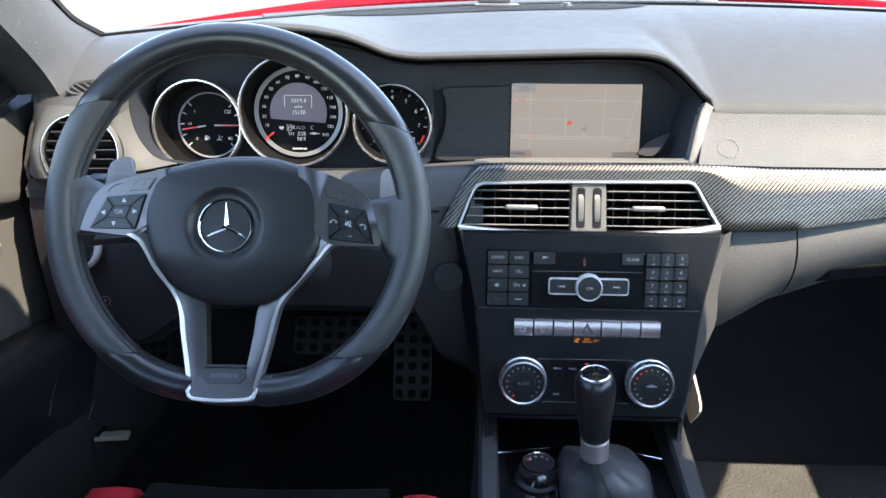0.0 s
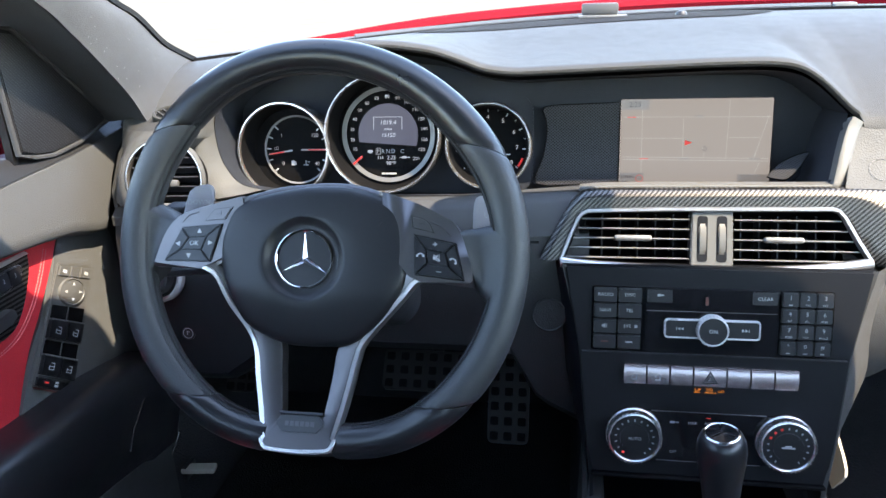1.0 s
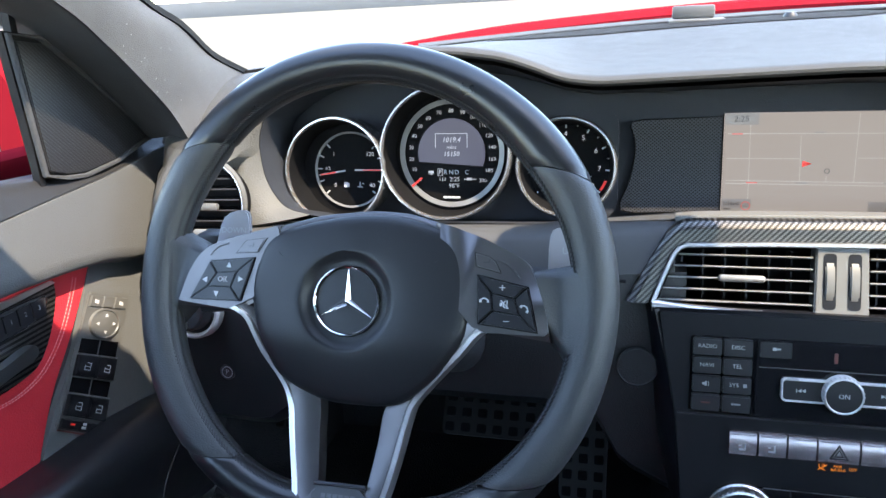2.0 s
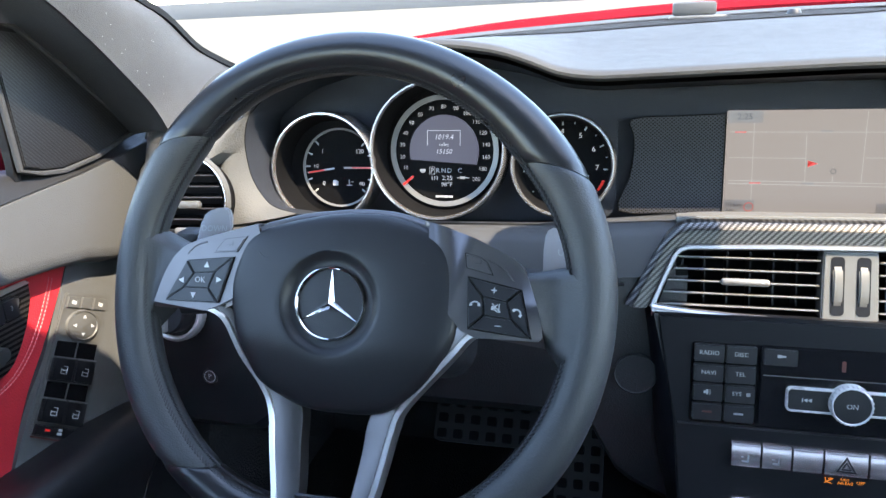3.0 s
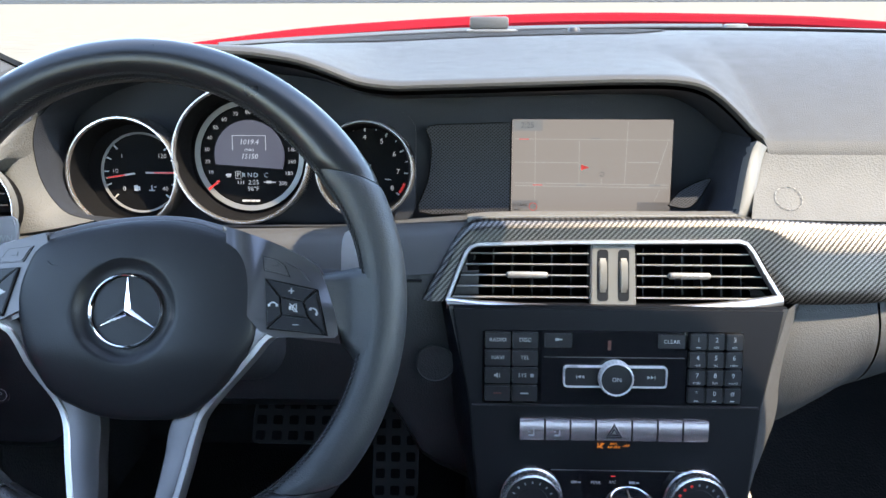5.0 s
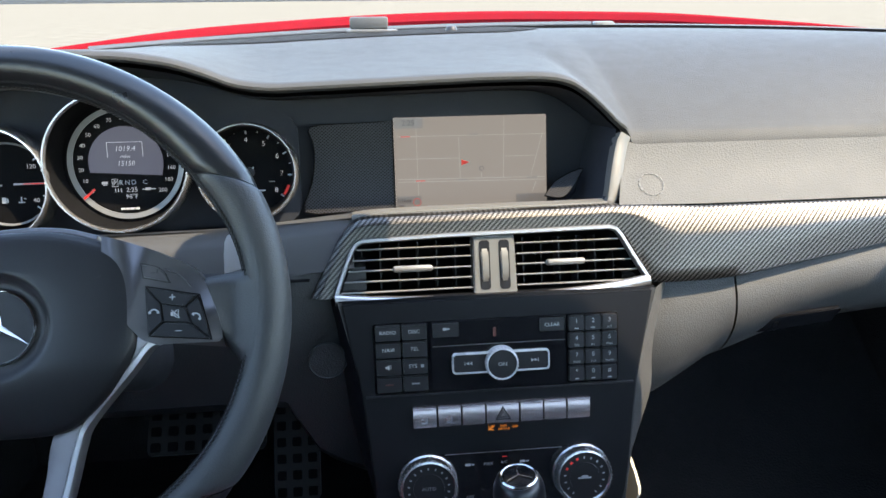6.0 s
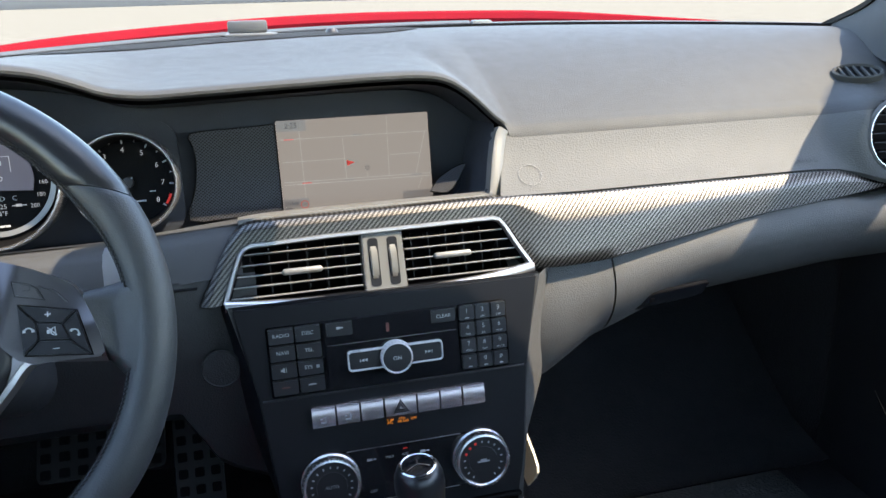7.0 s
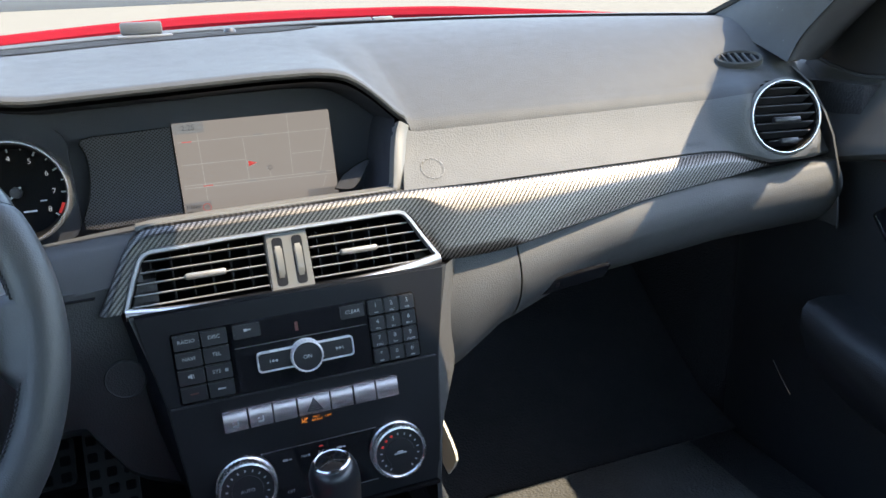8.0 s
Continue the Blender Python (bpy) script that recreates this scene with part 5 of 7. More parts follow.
def band(G, r0, r1, mat, name, z=F, top=0.0018):
    return part(name, lathe(G, [(r1, z), (r1, z + top), (r0, z + top * 0.6), (r0, z)], 72, False), mat, cluster)


# speedometer
G = at(GAUGE, -0.3495, gv(0.8715))
band(G, 0.0502, 0.0552, SLATGREY, "scale_ring")
speeds = [(0, 219), (10, 203), (20, 188), (30, 172), (40, 156), (50, 140), (60, 124), (70, 107), (80, 90), (90, 73.5), (100, 57), (110, 40.5), (120, 24), (140, 8), (160, -8), (180, -24), (200, -40)]
for s, a in speeds:
    lettering(G, str(s), 0.0055, LITWHITE, cluster, 0.0432 * math.cos(radians(a)), 0.0432 * math.sin(radians(a)), F + 0.0012)
ticks(G, 0.0530, [219 - 16.1 * k for k in range(17)], 0.0045, 0.0009, BUTTON)
ticks(G, 0.0538, [219 - 8.05 * k for k in range(33)], 0.0022, 0.0005, BUTTON)
# the display's violet glow stands for sky reflected in the dial lens
LCD = material("instrument_display", (0.014, 0.014, 0.02), 0.4, 0, 0, vary=0.1, emit=(0.40, 0.38, 0.62), strength=0.020)
bm = bmesh.new()
pts = [(0.0355 * math.cos(radians(a)), 0.0355 * math.sin(radians(a))) for a in range(-22, 203, 9)]
plate(G, pts, 0.0008, 0, F + 0.0012, bm)
disp = part("display", bm, LCD, cluster, "lit trip display, tinted violet for the sky's reflection", 0)
lettering(G, "1019.4", 0.0072, LITWHITE, disp, 0, 0.0135, F + 0.0016, shear=0.2)
lettering(G, "miles", 0.0048, LITWHITE, disp, 0, 0.0062, F + 0.0016, shear=0.2)
lettering(G, "15150", 0.0068, LITWHITE, disp, 0, -0.0008, F + 0.0016, shear=0.2)
bars(G, [(-0.0165, 0.0198, 0.0165, 0.0203), (-0.0170, 0.0055, -0.0165, 0.0203), (0.0165, 0.0055, 0.0170, 0.0203)], LITWHITE, disp, "display_box", F + 0.0014)
for w, x, mt in (("P", -0.0120, LITWHITE), ("R", -0.0062, GREYPRINT), ("N", -0.0002, GREYPRINT), ("D", 0.0058, GREYPRINT), ("C", 0.0165, GREYPRINT)):
    lettering(G, w, 0.0066, mt, cluster, x, -0.0195, F + 0.0014)
bars(G, [(-0.0148, -0.0232, -0.0092, -0.0228), (-0.0148, -0.0160, -0.0092, -0.0156), (-0.0148, -0.0232, -0.0144, -0.0156), (-0.0096, -0.0232, -0.0092, -0.0156), (-0.0245, -0.0205, -0.0190, -0.018), (-0.0235, -0.0216, -0.020, -0.0208)], LITWHITE, cluster, "display_mark", F + 0.0012)
lettering(G, "2:25", 0.0064, LITWHITE, cluster, 0.0035, -0.0268, F + 0.0014)
lettering(G, "98\u00b0F", 0.0062, LITWHITE, cluster, 0.0030, -0.0333, F + 0.0014)
bars(G, [(-0.0125, -0.0285, -0.0118, -0.0250), (-0.0098, -0.0285, -0.0091, -0.0250), (-0.0072, -0.0285, -0.0065, -0.0250), (0.0135, -0.0268, 0.026, -0.0260), (0.0165, -0.0275, 0.0215, -0.0250)], LITWHITE, cluster, "display_mark", F + 0.0012)
bars(G, [(-0.0085, -0.0462, -0.0045, -0.0442), (-0.0038, -0.0462, -0.0004, -0.0442), (0.0002, -0.0462, 0.0044, -0.0442), (0.0050, -0.0462, 0.0092, -0.0442)], WHITE, cluster, "emblem_bars", F + 0.0012)
ticks(G, 0.0470, [219], 0.014, 0.0020, REDPRINT, "needle", F + 0.002)
# fuel and temperature dial
G = at(GAUGE, -0.461, gv(0.8545))
band(G, 0.0385, 0.0405, SLATGREY, "scale_ring")
ticks(G, 0.0352, [222, 200, 178, 156, 134], 0.005, 0.0013, WHITE)
ticks(G, 0.0352, [-42, -21, 0, 21, 42], 0.004, 0.0013, WHITE)
for w, x, y in (("1", -0.0185, 0.0165), ("1/2", -0.0260, 0.0015), ("0", -0.0175, -0.0165), ("120", 0.0225, 0.0165), ("40", 0.0245, -0.0165)):
    lettering(G, w, 0.0062 if w != "1/2" else 0.005, LITWHITE, cluster, x, y, F + 0.0012)
bars(G, [(-0.0075, -0.0185, -0.0035, -0.0130), (-0.003, -0.0180, -0.0018, -0.0140), (0.0075, -0.0185, 0.0135, -0.0175), (0.0100, -0.0175, 0.0110, -0.0125), (0.0128, -0.0150, 0.015, -0.0140)], WHITE, cluster, "symbol", F + 0.0010)
nd = ticks(G, 0.0195, [189], 0.030, 0.0016, WHITE, "needle", F + 0.004)
ticks(G, 0.0240, [189], 0.018, 0.0012, REDPRINT, "needle_stripe", F + 0.0046)
ticks(G, 0.0215, [0], 0.030, 0.0016, WHITE, "needle", F + 0.004)
ticks(G, 0.0255, [0], 0.020, 0.0009, REDPRINT, "needle_stripe", F + 0.0046)
# rev counter
G = at(GAUGE, -0.2315, gv(0.8585))
ticks(G, 0.0405, [222 - 32.5 * k for k in range(9)], 0.0055, 0.0014, WHITE)
ticks(G, 0.0415, [222 - 16.25 * k for k in range(17)], 0.0032, 0.0009, WHITE)
for k in range(9):
    a = radians(222 - 32.3 * k)
    lettering(G, str(k), 0.0070, LITWHITE, cluster, 0.0318 * math.cos(a), 0.0318 * math.sin(a), F + 0.0012)
ticks(G, 0.0415, [-22 - 3 * k for k in range(5)], 0.0045, 0.0021, REDPRINT, "red_zone")
band(G, 0.0440, 0.0452, SILVERPLASTIC, "scale_ring")
ticks(G, 0.0080, [225], 0.030, 0.0016, WHITE, "needle", F + 0.004)
bars(G, [(0.003, -0.0195, 0.0145, -0.0180), (0.0185, -0.0105, 0.0245, -0.0095)], WHITE, cluster, "print_mark", F + 0.001)
part("needle_hub", lathe(G, [(0.0052, F), (0.0050, F + 0.006), (0.0, F + 0.0068)], 24, False), BLACKPLASTIC, cluster)

# ---- map screen ----
screen = thing("map_screen", (0, 0.92, 0.81), "lit navigation screen showing a pale street map", "screen")
S = at(GAUGE, 0, 0, -0.0300)
MAPLIGHT = material("lit_map", (0.014, 0.014, 0.014), 0.4, 0, 0, vary=0, emit=(0.80, 0.735, 0.72), strength=0.046, spec=0.2)
MAPTAB = material("lit_map_tab", (0.04, 0.04, 0.04), 0.25, 0, 0, vary=0, emit=(0.62, 0.57, 0.56), strength=0.033)
MAPROAD = material("lit_map_road", (0.04, 0.04, 0.04), 0.25, 0, 0, vary=0, emit=(0.95, 0.90, 0.89), strength=0.049)
MAPRED = material("lit_map_red", (0.04, 0.01, 0.01), 0.25, 0, 0, vary=0, emit=(0.8, 0.22, 0.2), strength=0.08)
x0, x1, v0, v1 = -0.0862, 0.0722, gv(0.8155), gv(0.9075)
part("panel", plate(S, rounded(x0, v0, x1, v1, 0.001, 2), 0.003, 0.0002, 0.0), MAPLIGHT, screen)


def mx(u):
    return x0 + (x1 - x0) * u


def my(w):
    return v1 + (v0 - v1) * w


def road(a, b, wid=0.0005):
    p, q = Vector((mx(a[0]), my(a[1]))), Vector((mx(b[0]), my(b[1])))
    d = q - p
    return at(S, (p.x + q.x) / 2, (p.y + q.y) / 2) @ Matrix.Rotation(math.atan2(d.y, d.x), 4, "Z"), d.length, wid


for a, b in (((0.02, 0.205), (0.99, 0.215)), ((0.02, 0.67), (0.99, 0.69)), ((0.02, 0.70), (0.99, 0.72)), ((0.02, 0.45), (0.42, 0.455)), ((0.145, 0.12), (0.15, 0.98)), ((0.42, 0.23), (0.425, 0.68)),
             ((0.72, 0.02), (0.71, 0.69)), ((0.725, 0.45), (0.92, 0.45)), ((0.975, 0.2), (0.895, 0.67)), ((0.93, 0.74), (0.90, 0.86)), ((0.565, 0.62), (0.565, 0.68))):
    m, ln, wd = road(a, b)
    part("map_road", newbox(m, (0, 0, 0.0003), (ln, wd, 0.0003)), MAPROAD, screen, "", 0)
for c, size in (((0.095, 0.062), (0.030, 0.0108)), ((0.085, 0.925), (0.026, 0.0125)), ((0.895, 0.935), (0.032, 0.0115))):
    part("map_tab", newbox(S, (mx(c[0]), my(c[1]), 0.0004), (*size, 0.0004)), MAPTAB, screen, "", 0)
lettering(S, "2:25", 0.0078, BUTTON, screen, mx(0.095), my(0.062), 0.0008)
lettering(S, "1/16mi", 0.0052, BUTTON, screen, mx(0.055), my(0.905), 0.0008)
bars(S, [(mx(0.015), my(0.955), mx(0.055), my(0.965))], BUTTON, screen, "map_scale", 0.0006)
part("map_compass", lathe(at(S, mx(0.138), my(0.925)), [(0.0042, 0.0005), (0.0042, 0.0008), (0.0034, 0.0008)], 24, False), MAPRED, screen)
for u, w in ((0.045, 0.215), (0.135, 0.70)):
    bars(S, [(mx(u), my(w), mx(u + 0.06), my(w - 0.015))], MAPRED, screen, "map_shield", 0.0006)
bm = plate(S, [(mx(0.435), my(0.475)), (mx(0.435), my(0.535)), (mx(0.485), my(0.505))], 0.0004, 0, 0.0009)
part("map_arrow", bm, REDPRINT, screen, "", 0)
part("map_pin", lathe(at(S, mx(0.567), my(0.575)), [(0.0024, 0.0004), (0.0024, 0.0007), (0.0018, 0.0007)], 20, False), BUTTON, screen)
for u, w, e in ((0.41, 0.70, 0.06), (0.865, 0.70, 0.07), (0.49, 0.207, 0.06)):
    bars(S, [(mx(u), my(w), mx(u + e), my(w - 0.013))], MAPTAB, screen, "street_mark", 0.0005)
# grilles beside the screen
gl = spline([Vector((-0.0872, gv(0.9045))), Vector((-0.130, gv(0.903))), Vector((-0.1695, gv(0.9005))), Vector((-0.1670, gv(0.885))), Vector((-0.1668, gv(0.868))), Vector((-0.1705, gv(0.845))), Vector((-0.1785, gv(0.8165))), Vector((-0.130, gv(0.8155))), Vector((-0.0872, gv(0.8155)))], 3)
def screen_grille(loop, label):
    o = thing("speaker_grille", S @ Vector((loop[0].x, loop[0].y, 0)), label, "speaker grille", "screen grilles")
    pts = [tuple(p) for p in loop]
    part("mesh", plate(S, pts, 0.003, 0.0006, 0.001), SCREENGRILLE, o)
    part("frame", ring_strip(pts, 0.0010, 0.0012, 0.0008, S), CAVITY, o, "thin black edge")


screen_grille(gl, "dark pierced grille beside the map screen")
# the small one leans back in the corner of the housing
e_z = Vector((-0.25, -0.75, 0.6)).normalized()
e_x = Vector((1, 0, 0)) - e_z * e_z.x
e_x.normalize()
EG = Matrix((e_x, e_z.cross(e_x), e_z)).transposed().to_4x4()
EG.translation = Vector((0.0674, 0.888, 0.8221))
o = thing("speaker_grille", EG.translation, "small dark pierced grille at the screen's end", "speaker grille", "screen grilles")
loop = [EG.inverted() @ Vector(p) for p in ((0.0644, 0.891, 0.8246), (0.0729, 0.896, 0.8344), (0.0809, 0.8979, 0.8401), (0.0927, 0.8987, 0.8461), (0.1046, 0.8977, 0.8497), (0.0991, 0.8927, 0.8412), (0.0926, 0.888, 0.8326), (0.0826, 0.8845, 0.8241), (0.0737, 0.8868, 0.8233))]
pts = [tuple(p.xy) for p in spline([Vector((p.x, p.y)) for p in loop], 3)]
part("mesh", plate(EG, pts, 0.002, 0.0004, 0.001), SCREENGRILLE, o)
part("frame", ring_strip(pts, 0.0008, 0.0010, 0.0008, EG), CAVITY, o, "thin black edge")

# ---- end outlets and dash details ----
def round_outlet(sign):
    C = OUTLET[sign][0].to_translation()
    m = OUTLET[sign][0] @ Matrix.Diagonal((0.90, 0.90, 1, 1) if sign > 0 else (0.93, 0.93, 1, 1))
    o = thing("round_outlet", C, "round black air outlet with a chrome ring at the dash end", "air vent", "end outlets")
    part("ring", lathe(m, [(0.0464, -0.006), (0.0462, 0.0004), (0.0457, 0.0012), (0.0450, 0.0012), (0.0444, 0.0002), (0.0434, -0.008)], 56, False), GAUGERING, o, "satin chrome ring")
    part("seat", lathe(m, [(0.0495, -0.0035), (0.0485, -0.0008), (0.0470, 0.0002), (0.0445, 0.0002)], 56, False), PADFRONT, o, "grey padded seat of the ring", 60)
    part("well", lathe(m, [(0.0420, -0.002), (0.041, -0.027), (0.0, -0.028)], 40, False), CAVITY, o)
    up = m.to_3x3().inverted() @ Vector((0, 0, 1))
    turn_z = math.atan2(up.y, up.x) - math.pi / 2
    mm = m @ Matrix.Rotation(turn_z, 4, "Z")
    for k in range(-3, 4):
        y = k * 0.011
        w = 2 * math.sqrt(max(0.0001, 0.0402 ** 2 - y * y))
        part("slat", newbox(mm @ Matrix.Translation((0, y, -0.009)) @ Matrix.Rotation(radians(-25), 4, "X"), (0, 0, 0), (w, 0.0018, 0.016), 0.0005, 1), BLACKPLASTIC, o)
    # slider and thumbwheel are paler at the driver's end, sunlight put into their colour
    part("slider", newbox(mm, (0, -0.004, 0.0), (0.036, 0.008, 0.008), 0.0025), STACKGREY if sign < 0 else BUTTON, o)
    part("thumbwheel", newbox(mm, (0.002, -0.031, 0.001), (0.024, 0.008, 0.006), 0.002), SLATGREY if sign < 0 else BUTTON, o)
    return o


round_outlet(1)
round_outlet(-1)


def defroster(sign):
    C = Vector((0.575, 0.888, 0.922)) if sign > 0 else Vector((-0.580, 0.868, 0.902))
    m = Matrix.Translation(C) @ Matrix.Rotation(radians(-sign * 40), 4, "Z") @ Matrix.Rotation(radians(28), 4, "X") @ Matrix.Diagonal((0.8, 0.85, 1, 1))
    o = thing("side_defroster", C, "small oval slatted defroster outlet on the dash top", "air vent", "side defrosters")
    bm = lathe(m @ Matrix.Diagonal((1.0, 0.5, 1, 1)), [(0.034, -0.006), (0.034, 0.002), (0.031, 0.003), (0.029, 0.001), (0.0285, -0.004)], 40, False)
    part("rim", bm, PAD, o)
    part("well", lathe(m @ Matrix.Diagonal((1.0, 0.5, 1, 1)), [(0.029, 0.0), (0.0, -0.003)], 32, False), CAVITY, o)
    for k in range(-2, 3):
        x = k * 0.0105
        h = 2 * 0.0143 * math.sqrt(max(0.05, 1 - (x / 0.03) ** 2))
        part("slat", newbox(m @ Matrix.Translation((x, 0, 0.0)) @ Matrix.Rotation(radians(28), 4, "Z"), (0, 0, 0), (0.0028, h * 1.02, 0.004), 0.0006, 1), PAD, o)
    return o


defroster(1)
defroster(-1)

rows = []
for k in range(31):
    x = -0.36 + 0.49 * k / 30
    e = min(1.0, min(x + 0.36, 0.13 - x) / 0.06)
    y1 = front_y(x) - 0.012
    y0 = y1 - 0.085 * math.sqrt(max(0.02, e))
    rows.append([Vector((x, y, top_z(x, y, lip_z(x) + 0.008) + 0.0012)) for y in (y0, y0 * 0.67 + y1 * 0.33, y0 * 0.33 + y1 * 0.67, y1)])
part("defroster_grille", loft(rows), DEFGRILLE, dash, "finely slotted windscreen defroster grille")
# sun sensor, scribed round mark, embossed word, glovebox handle and seam
solo("sun_sensor", lathe(Matrix.Translation((0.006, 1.19, front_z(0) - 0.004)), [(0.014, 0.0), (0.0135, 0.002), (0.0085, 0.003), (0.008, 0.008), (0.0055, 0.0115), (0.0, 0.0125)], 28, False), BLACKPLASTIC, "small domed black sensor on the dash top", "sensor")
bm = bmesh.new()
PM = face_frame(0.153, 0.8330, 0.8475, 46)
for k in range(14):
    a = k * math.tau / 14
    box(bm, PM @ Matrix.Rotation(a, 4, "Z"), (0.0118, 0, 0.0004), (0.0007, 0.0036, 0.0004))
part("scuffed_ring", bm, SCUFF, dash, "faint round scuff mark", 0)
lettering(face_frame(0.468, 0.8257, 0.838, 46), "AIRBAG", 0.0075, LOWPAD, dash, 0, 0, 0.0012, name="embossed_word")
handle = part("glovebox_handle", plate(face_frame(0, 0.8020, 0.716, -24), [(0.263, -0.018), (0.272, 0.002), (0.277, 0.0045), (0.338, 0.0125), (0.341, 0.010), (0.337, -0.0065)], 0.004, 0.001, 0.0035), GLOSSBLACK, glovebox, "gloss black glovebox handle")
part("handle_lock", plate(face_frame(0, 0.8020, 0.716, -24), rounded(0.2755, -0.009, 0.2805, -0.002, 0.001), 0.002, 0, 0.0042), STACKMAT, handle)
solo("air_quality_grille", lathe(face_frame(-0.1585, 0.7915, 0.703, 4), [(0.0178, -0.001), (0.0178, 0.0006), (0.0170, 0.0010), (0.0162, 0.0002), (0.0, 0.0004)], 40, False), KNEE, "small round pierced grille in the knee panel", "grille")
part("knee_seam", newbox(Matrix(), (-0.215, 0.7965, 0.7805), (0.09, 0.004, 0.0012)), CAVITY, dash)
switch = thing("light_switch", (-0.60, 0.82, 0.69), "rotary headlamp switch with a bright ring", "switch")
LS = face_frame(-0.590, 0.791, 0.735, 14)
part("ring", lathe(LS, [(0.030, -0.004), (0.030, 0.004), (0.0275, 0.007), (0.025, 0.006), (0.0245, 0.003)], 48, False), RIMSILVER, switch, "silver ring")
part("knob", lathe(LS, [(0.0247, 0.002), (0.021, 0.004), (0.020, 0.018), (0.018, 0.020), (0.0, 0.0205)], 40, False), BLACKPLASTIC, switch)
part("grip", newbox(LS, (0, 0, 0.022), (0.007, 0.036, 0.008), 0.002), SILVERPLASTIC, switch)
m = face_frame(-0.570, 0.7985, 0.6615, 8)
pb = thing("parking_brake_button", m.to_translation(), "small round parking brake release button with a printed symbol", "button")
part("cap", newcyl(m, 0.0085, 0.002, 28), BUTTON, pb)
part("symbol_ring", lathe(m, [(0.0062, 0.001), (0.0062, 0.0015), (0.0055, 0.0015)], 28, False), GREYPRINT, pb, "grey printed ring")
lettering(m, "P", 0.0075, GREYPRINT, pb, 0, 0, 0.0014)

# ---- pedals and floor mats ----
def pedal(name, x, y, z, w, h, lean, cols, rws, label):
    m = face_frame(x, y, z, lean)
    o = thing(name, (x, y, z - h / 2), label, "pedal")
    part("pad", plate(m, rounded(-w / 2, -h / 2, w / 2, h / 2, 0.008), 0.006, 0.001, 0.0), PEDALSTEEL, o)
    for r in range(rws):
        for c in range(cols):
            px = -w / 2 + w * (c + 0.5) / cols
            py = -h / 2 + h * (r + 0.5) / rws
            part("stud", plate(m, rounded(px - 0.006, py - 0.006, px + 0.006, py + 0.006, 0.002, 2), 0.004, 0.0008, 0.003), CAVITY, o, "black rubber stud")
    part("arm", sweep([m @ Vector((0, h * 0.3, -0.006)), m @ Vector((0, h * 0.8, -0.05)), m @ Vector((0, h * 1.6, -0.07))], circle(0.008)), BLACKPLASTIC, o)


pedal("brake_pedal", -0.334, 1.04, 0.490, 0.15, 0.06, 40, 7, 3, "brushed steel brake pedal with black rubber studs")
pedal("accelerator_pedal", -0.222, 1.05, 0.468, 0.06, 0.17, 32, 3, 8, "tall steel accelerator pedal with rubber studs")
pedal("parking_brake_pedal", -0.642, 1.05, 0.46, 0.05, 0.05, 35, 3, 3, "small steel parking brake pedal with rubber studs")
rows = [[Vector((x, y, z)) for x in (0.125, 0.705)] for y, z in ((0.97, 0.318), (1.06, 0.34), (1.15, 0.40), (1.36, 0.56))]
part("toe_board", thicken(loft(rows), 0.004), CARPET, thing("passenger_toe_board", (0.4, 0.9, 0.25), "black carpeted toe board in the passenger footwell", "toe board", kind="structure"))
rows = [[Vector((x, y, z + 0.006)) for x in (0.15, 0.2, 0.3, 0.4, 0.5, 0.6)] for y, z in ((0.45, 0.322), (0.7, 0.324), (0.9, 0.326), (0.955, 0.326))]
solo("floor_mat", thicken(loft(rows), 0.005), MAT, "grey carpet floor mat in the passenger footwell", "floor mat")

solo("footwell_floor", newbox(Matrix(), (0.415, 0.55, 0.282), (0.57, 0.90, 0.072), 0.006), CARPET, "black carpeted floor of the passenger footwell", "floor", kind="structure")
lever = thing("bonnet_release_lever", (-0.70, 0.955, 0.345), "pale plastic bonnet release lever on the kick panel", "lever")
part("handle", newbox(Matrix.Translation((-0.685, 0.955, 0.352)) @ Matrix.Rotation(radians(8), 4, "Z"), (0, 0, 0), (0.052, 0.018, 0.009), 0.003), PALEPLASTIC, lever)
part("bracket", newbox(Matrix.Translation((-0.706, 0.96, 0.346)), (0, 0, 0), (0.012, 0.03, 0.022), 0.002), BLACKPLASTIC, lever)

# ---- centre console ----
console = thing("centre_console", (0, 0.5, 0.25), "dark centre console with a black gear surround", "console")
part("top_plate", newbox(Matrix(), (0, 0.585, 0.484), (0.20, 0.52, 0.012), 0.003), GLOSSBLACK, console, "gloss black gear surround")
for s in (-1, 1):
    rows = []
    for y, z in ((0.28, 0.50), (0.5, 0.505), (0.66, 0.512), (0.74, 0.525), (0.82, 0.545)):
        xi, xo = s * 0.099, s * 0.121
        rows.append([Vector((xi, y, z - 0.03)), Vector((xi, y, z)), Vector((xi + s * 0.003, y, z + 0.004)), Vector((xo - s * 0.004, y, z + 0.004)), Vector((xo, y, z)), Vector((xo + s * 0.012, y, 0.25)), Vector((xi, y, 0.25))])
    part("side_rail", loft(rows, closed=True), LOWPAD, console)
SIDE = Matrix(((0, 0, 1, 0.153), (1, 0, 0, 0), (0, 1, 0, 0), (0, 0, 0, 1)))
# sun patch on the footwell lining, built as a pale plate of its outline
part("footwell_sun_patch", plate(SIDE, [(0.838, 0.556), (0.824, 0.549), (0.807, 0.5425), (0.796, 0.535), (0.794, 0.527), (0.803, 0.514), (0.821, 0.492), (0.840, 0.496)], 0.003, 0.001, 0.0), PALEPLASTIC, console, "pale plate shaped as the sun patch on the footwell lining")
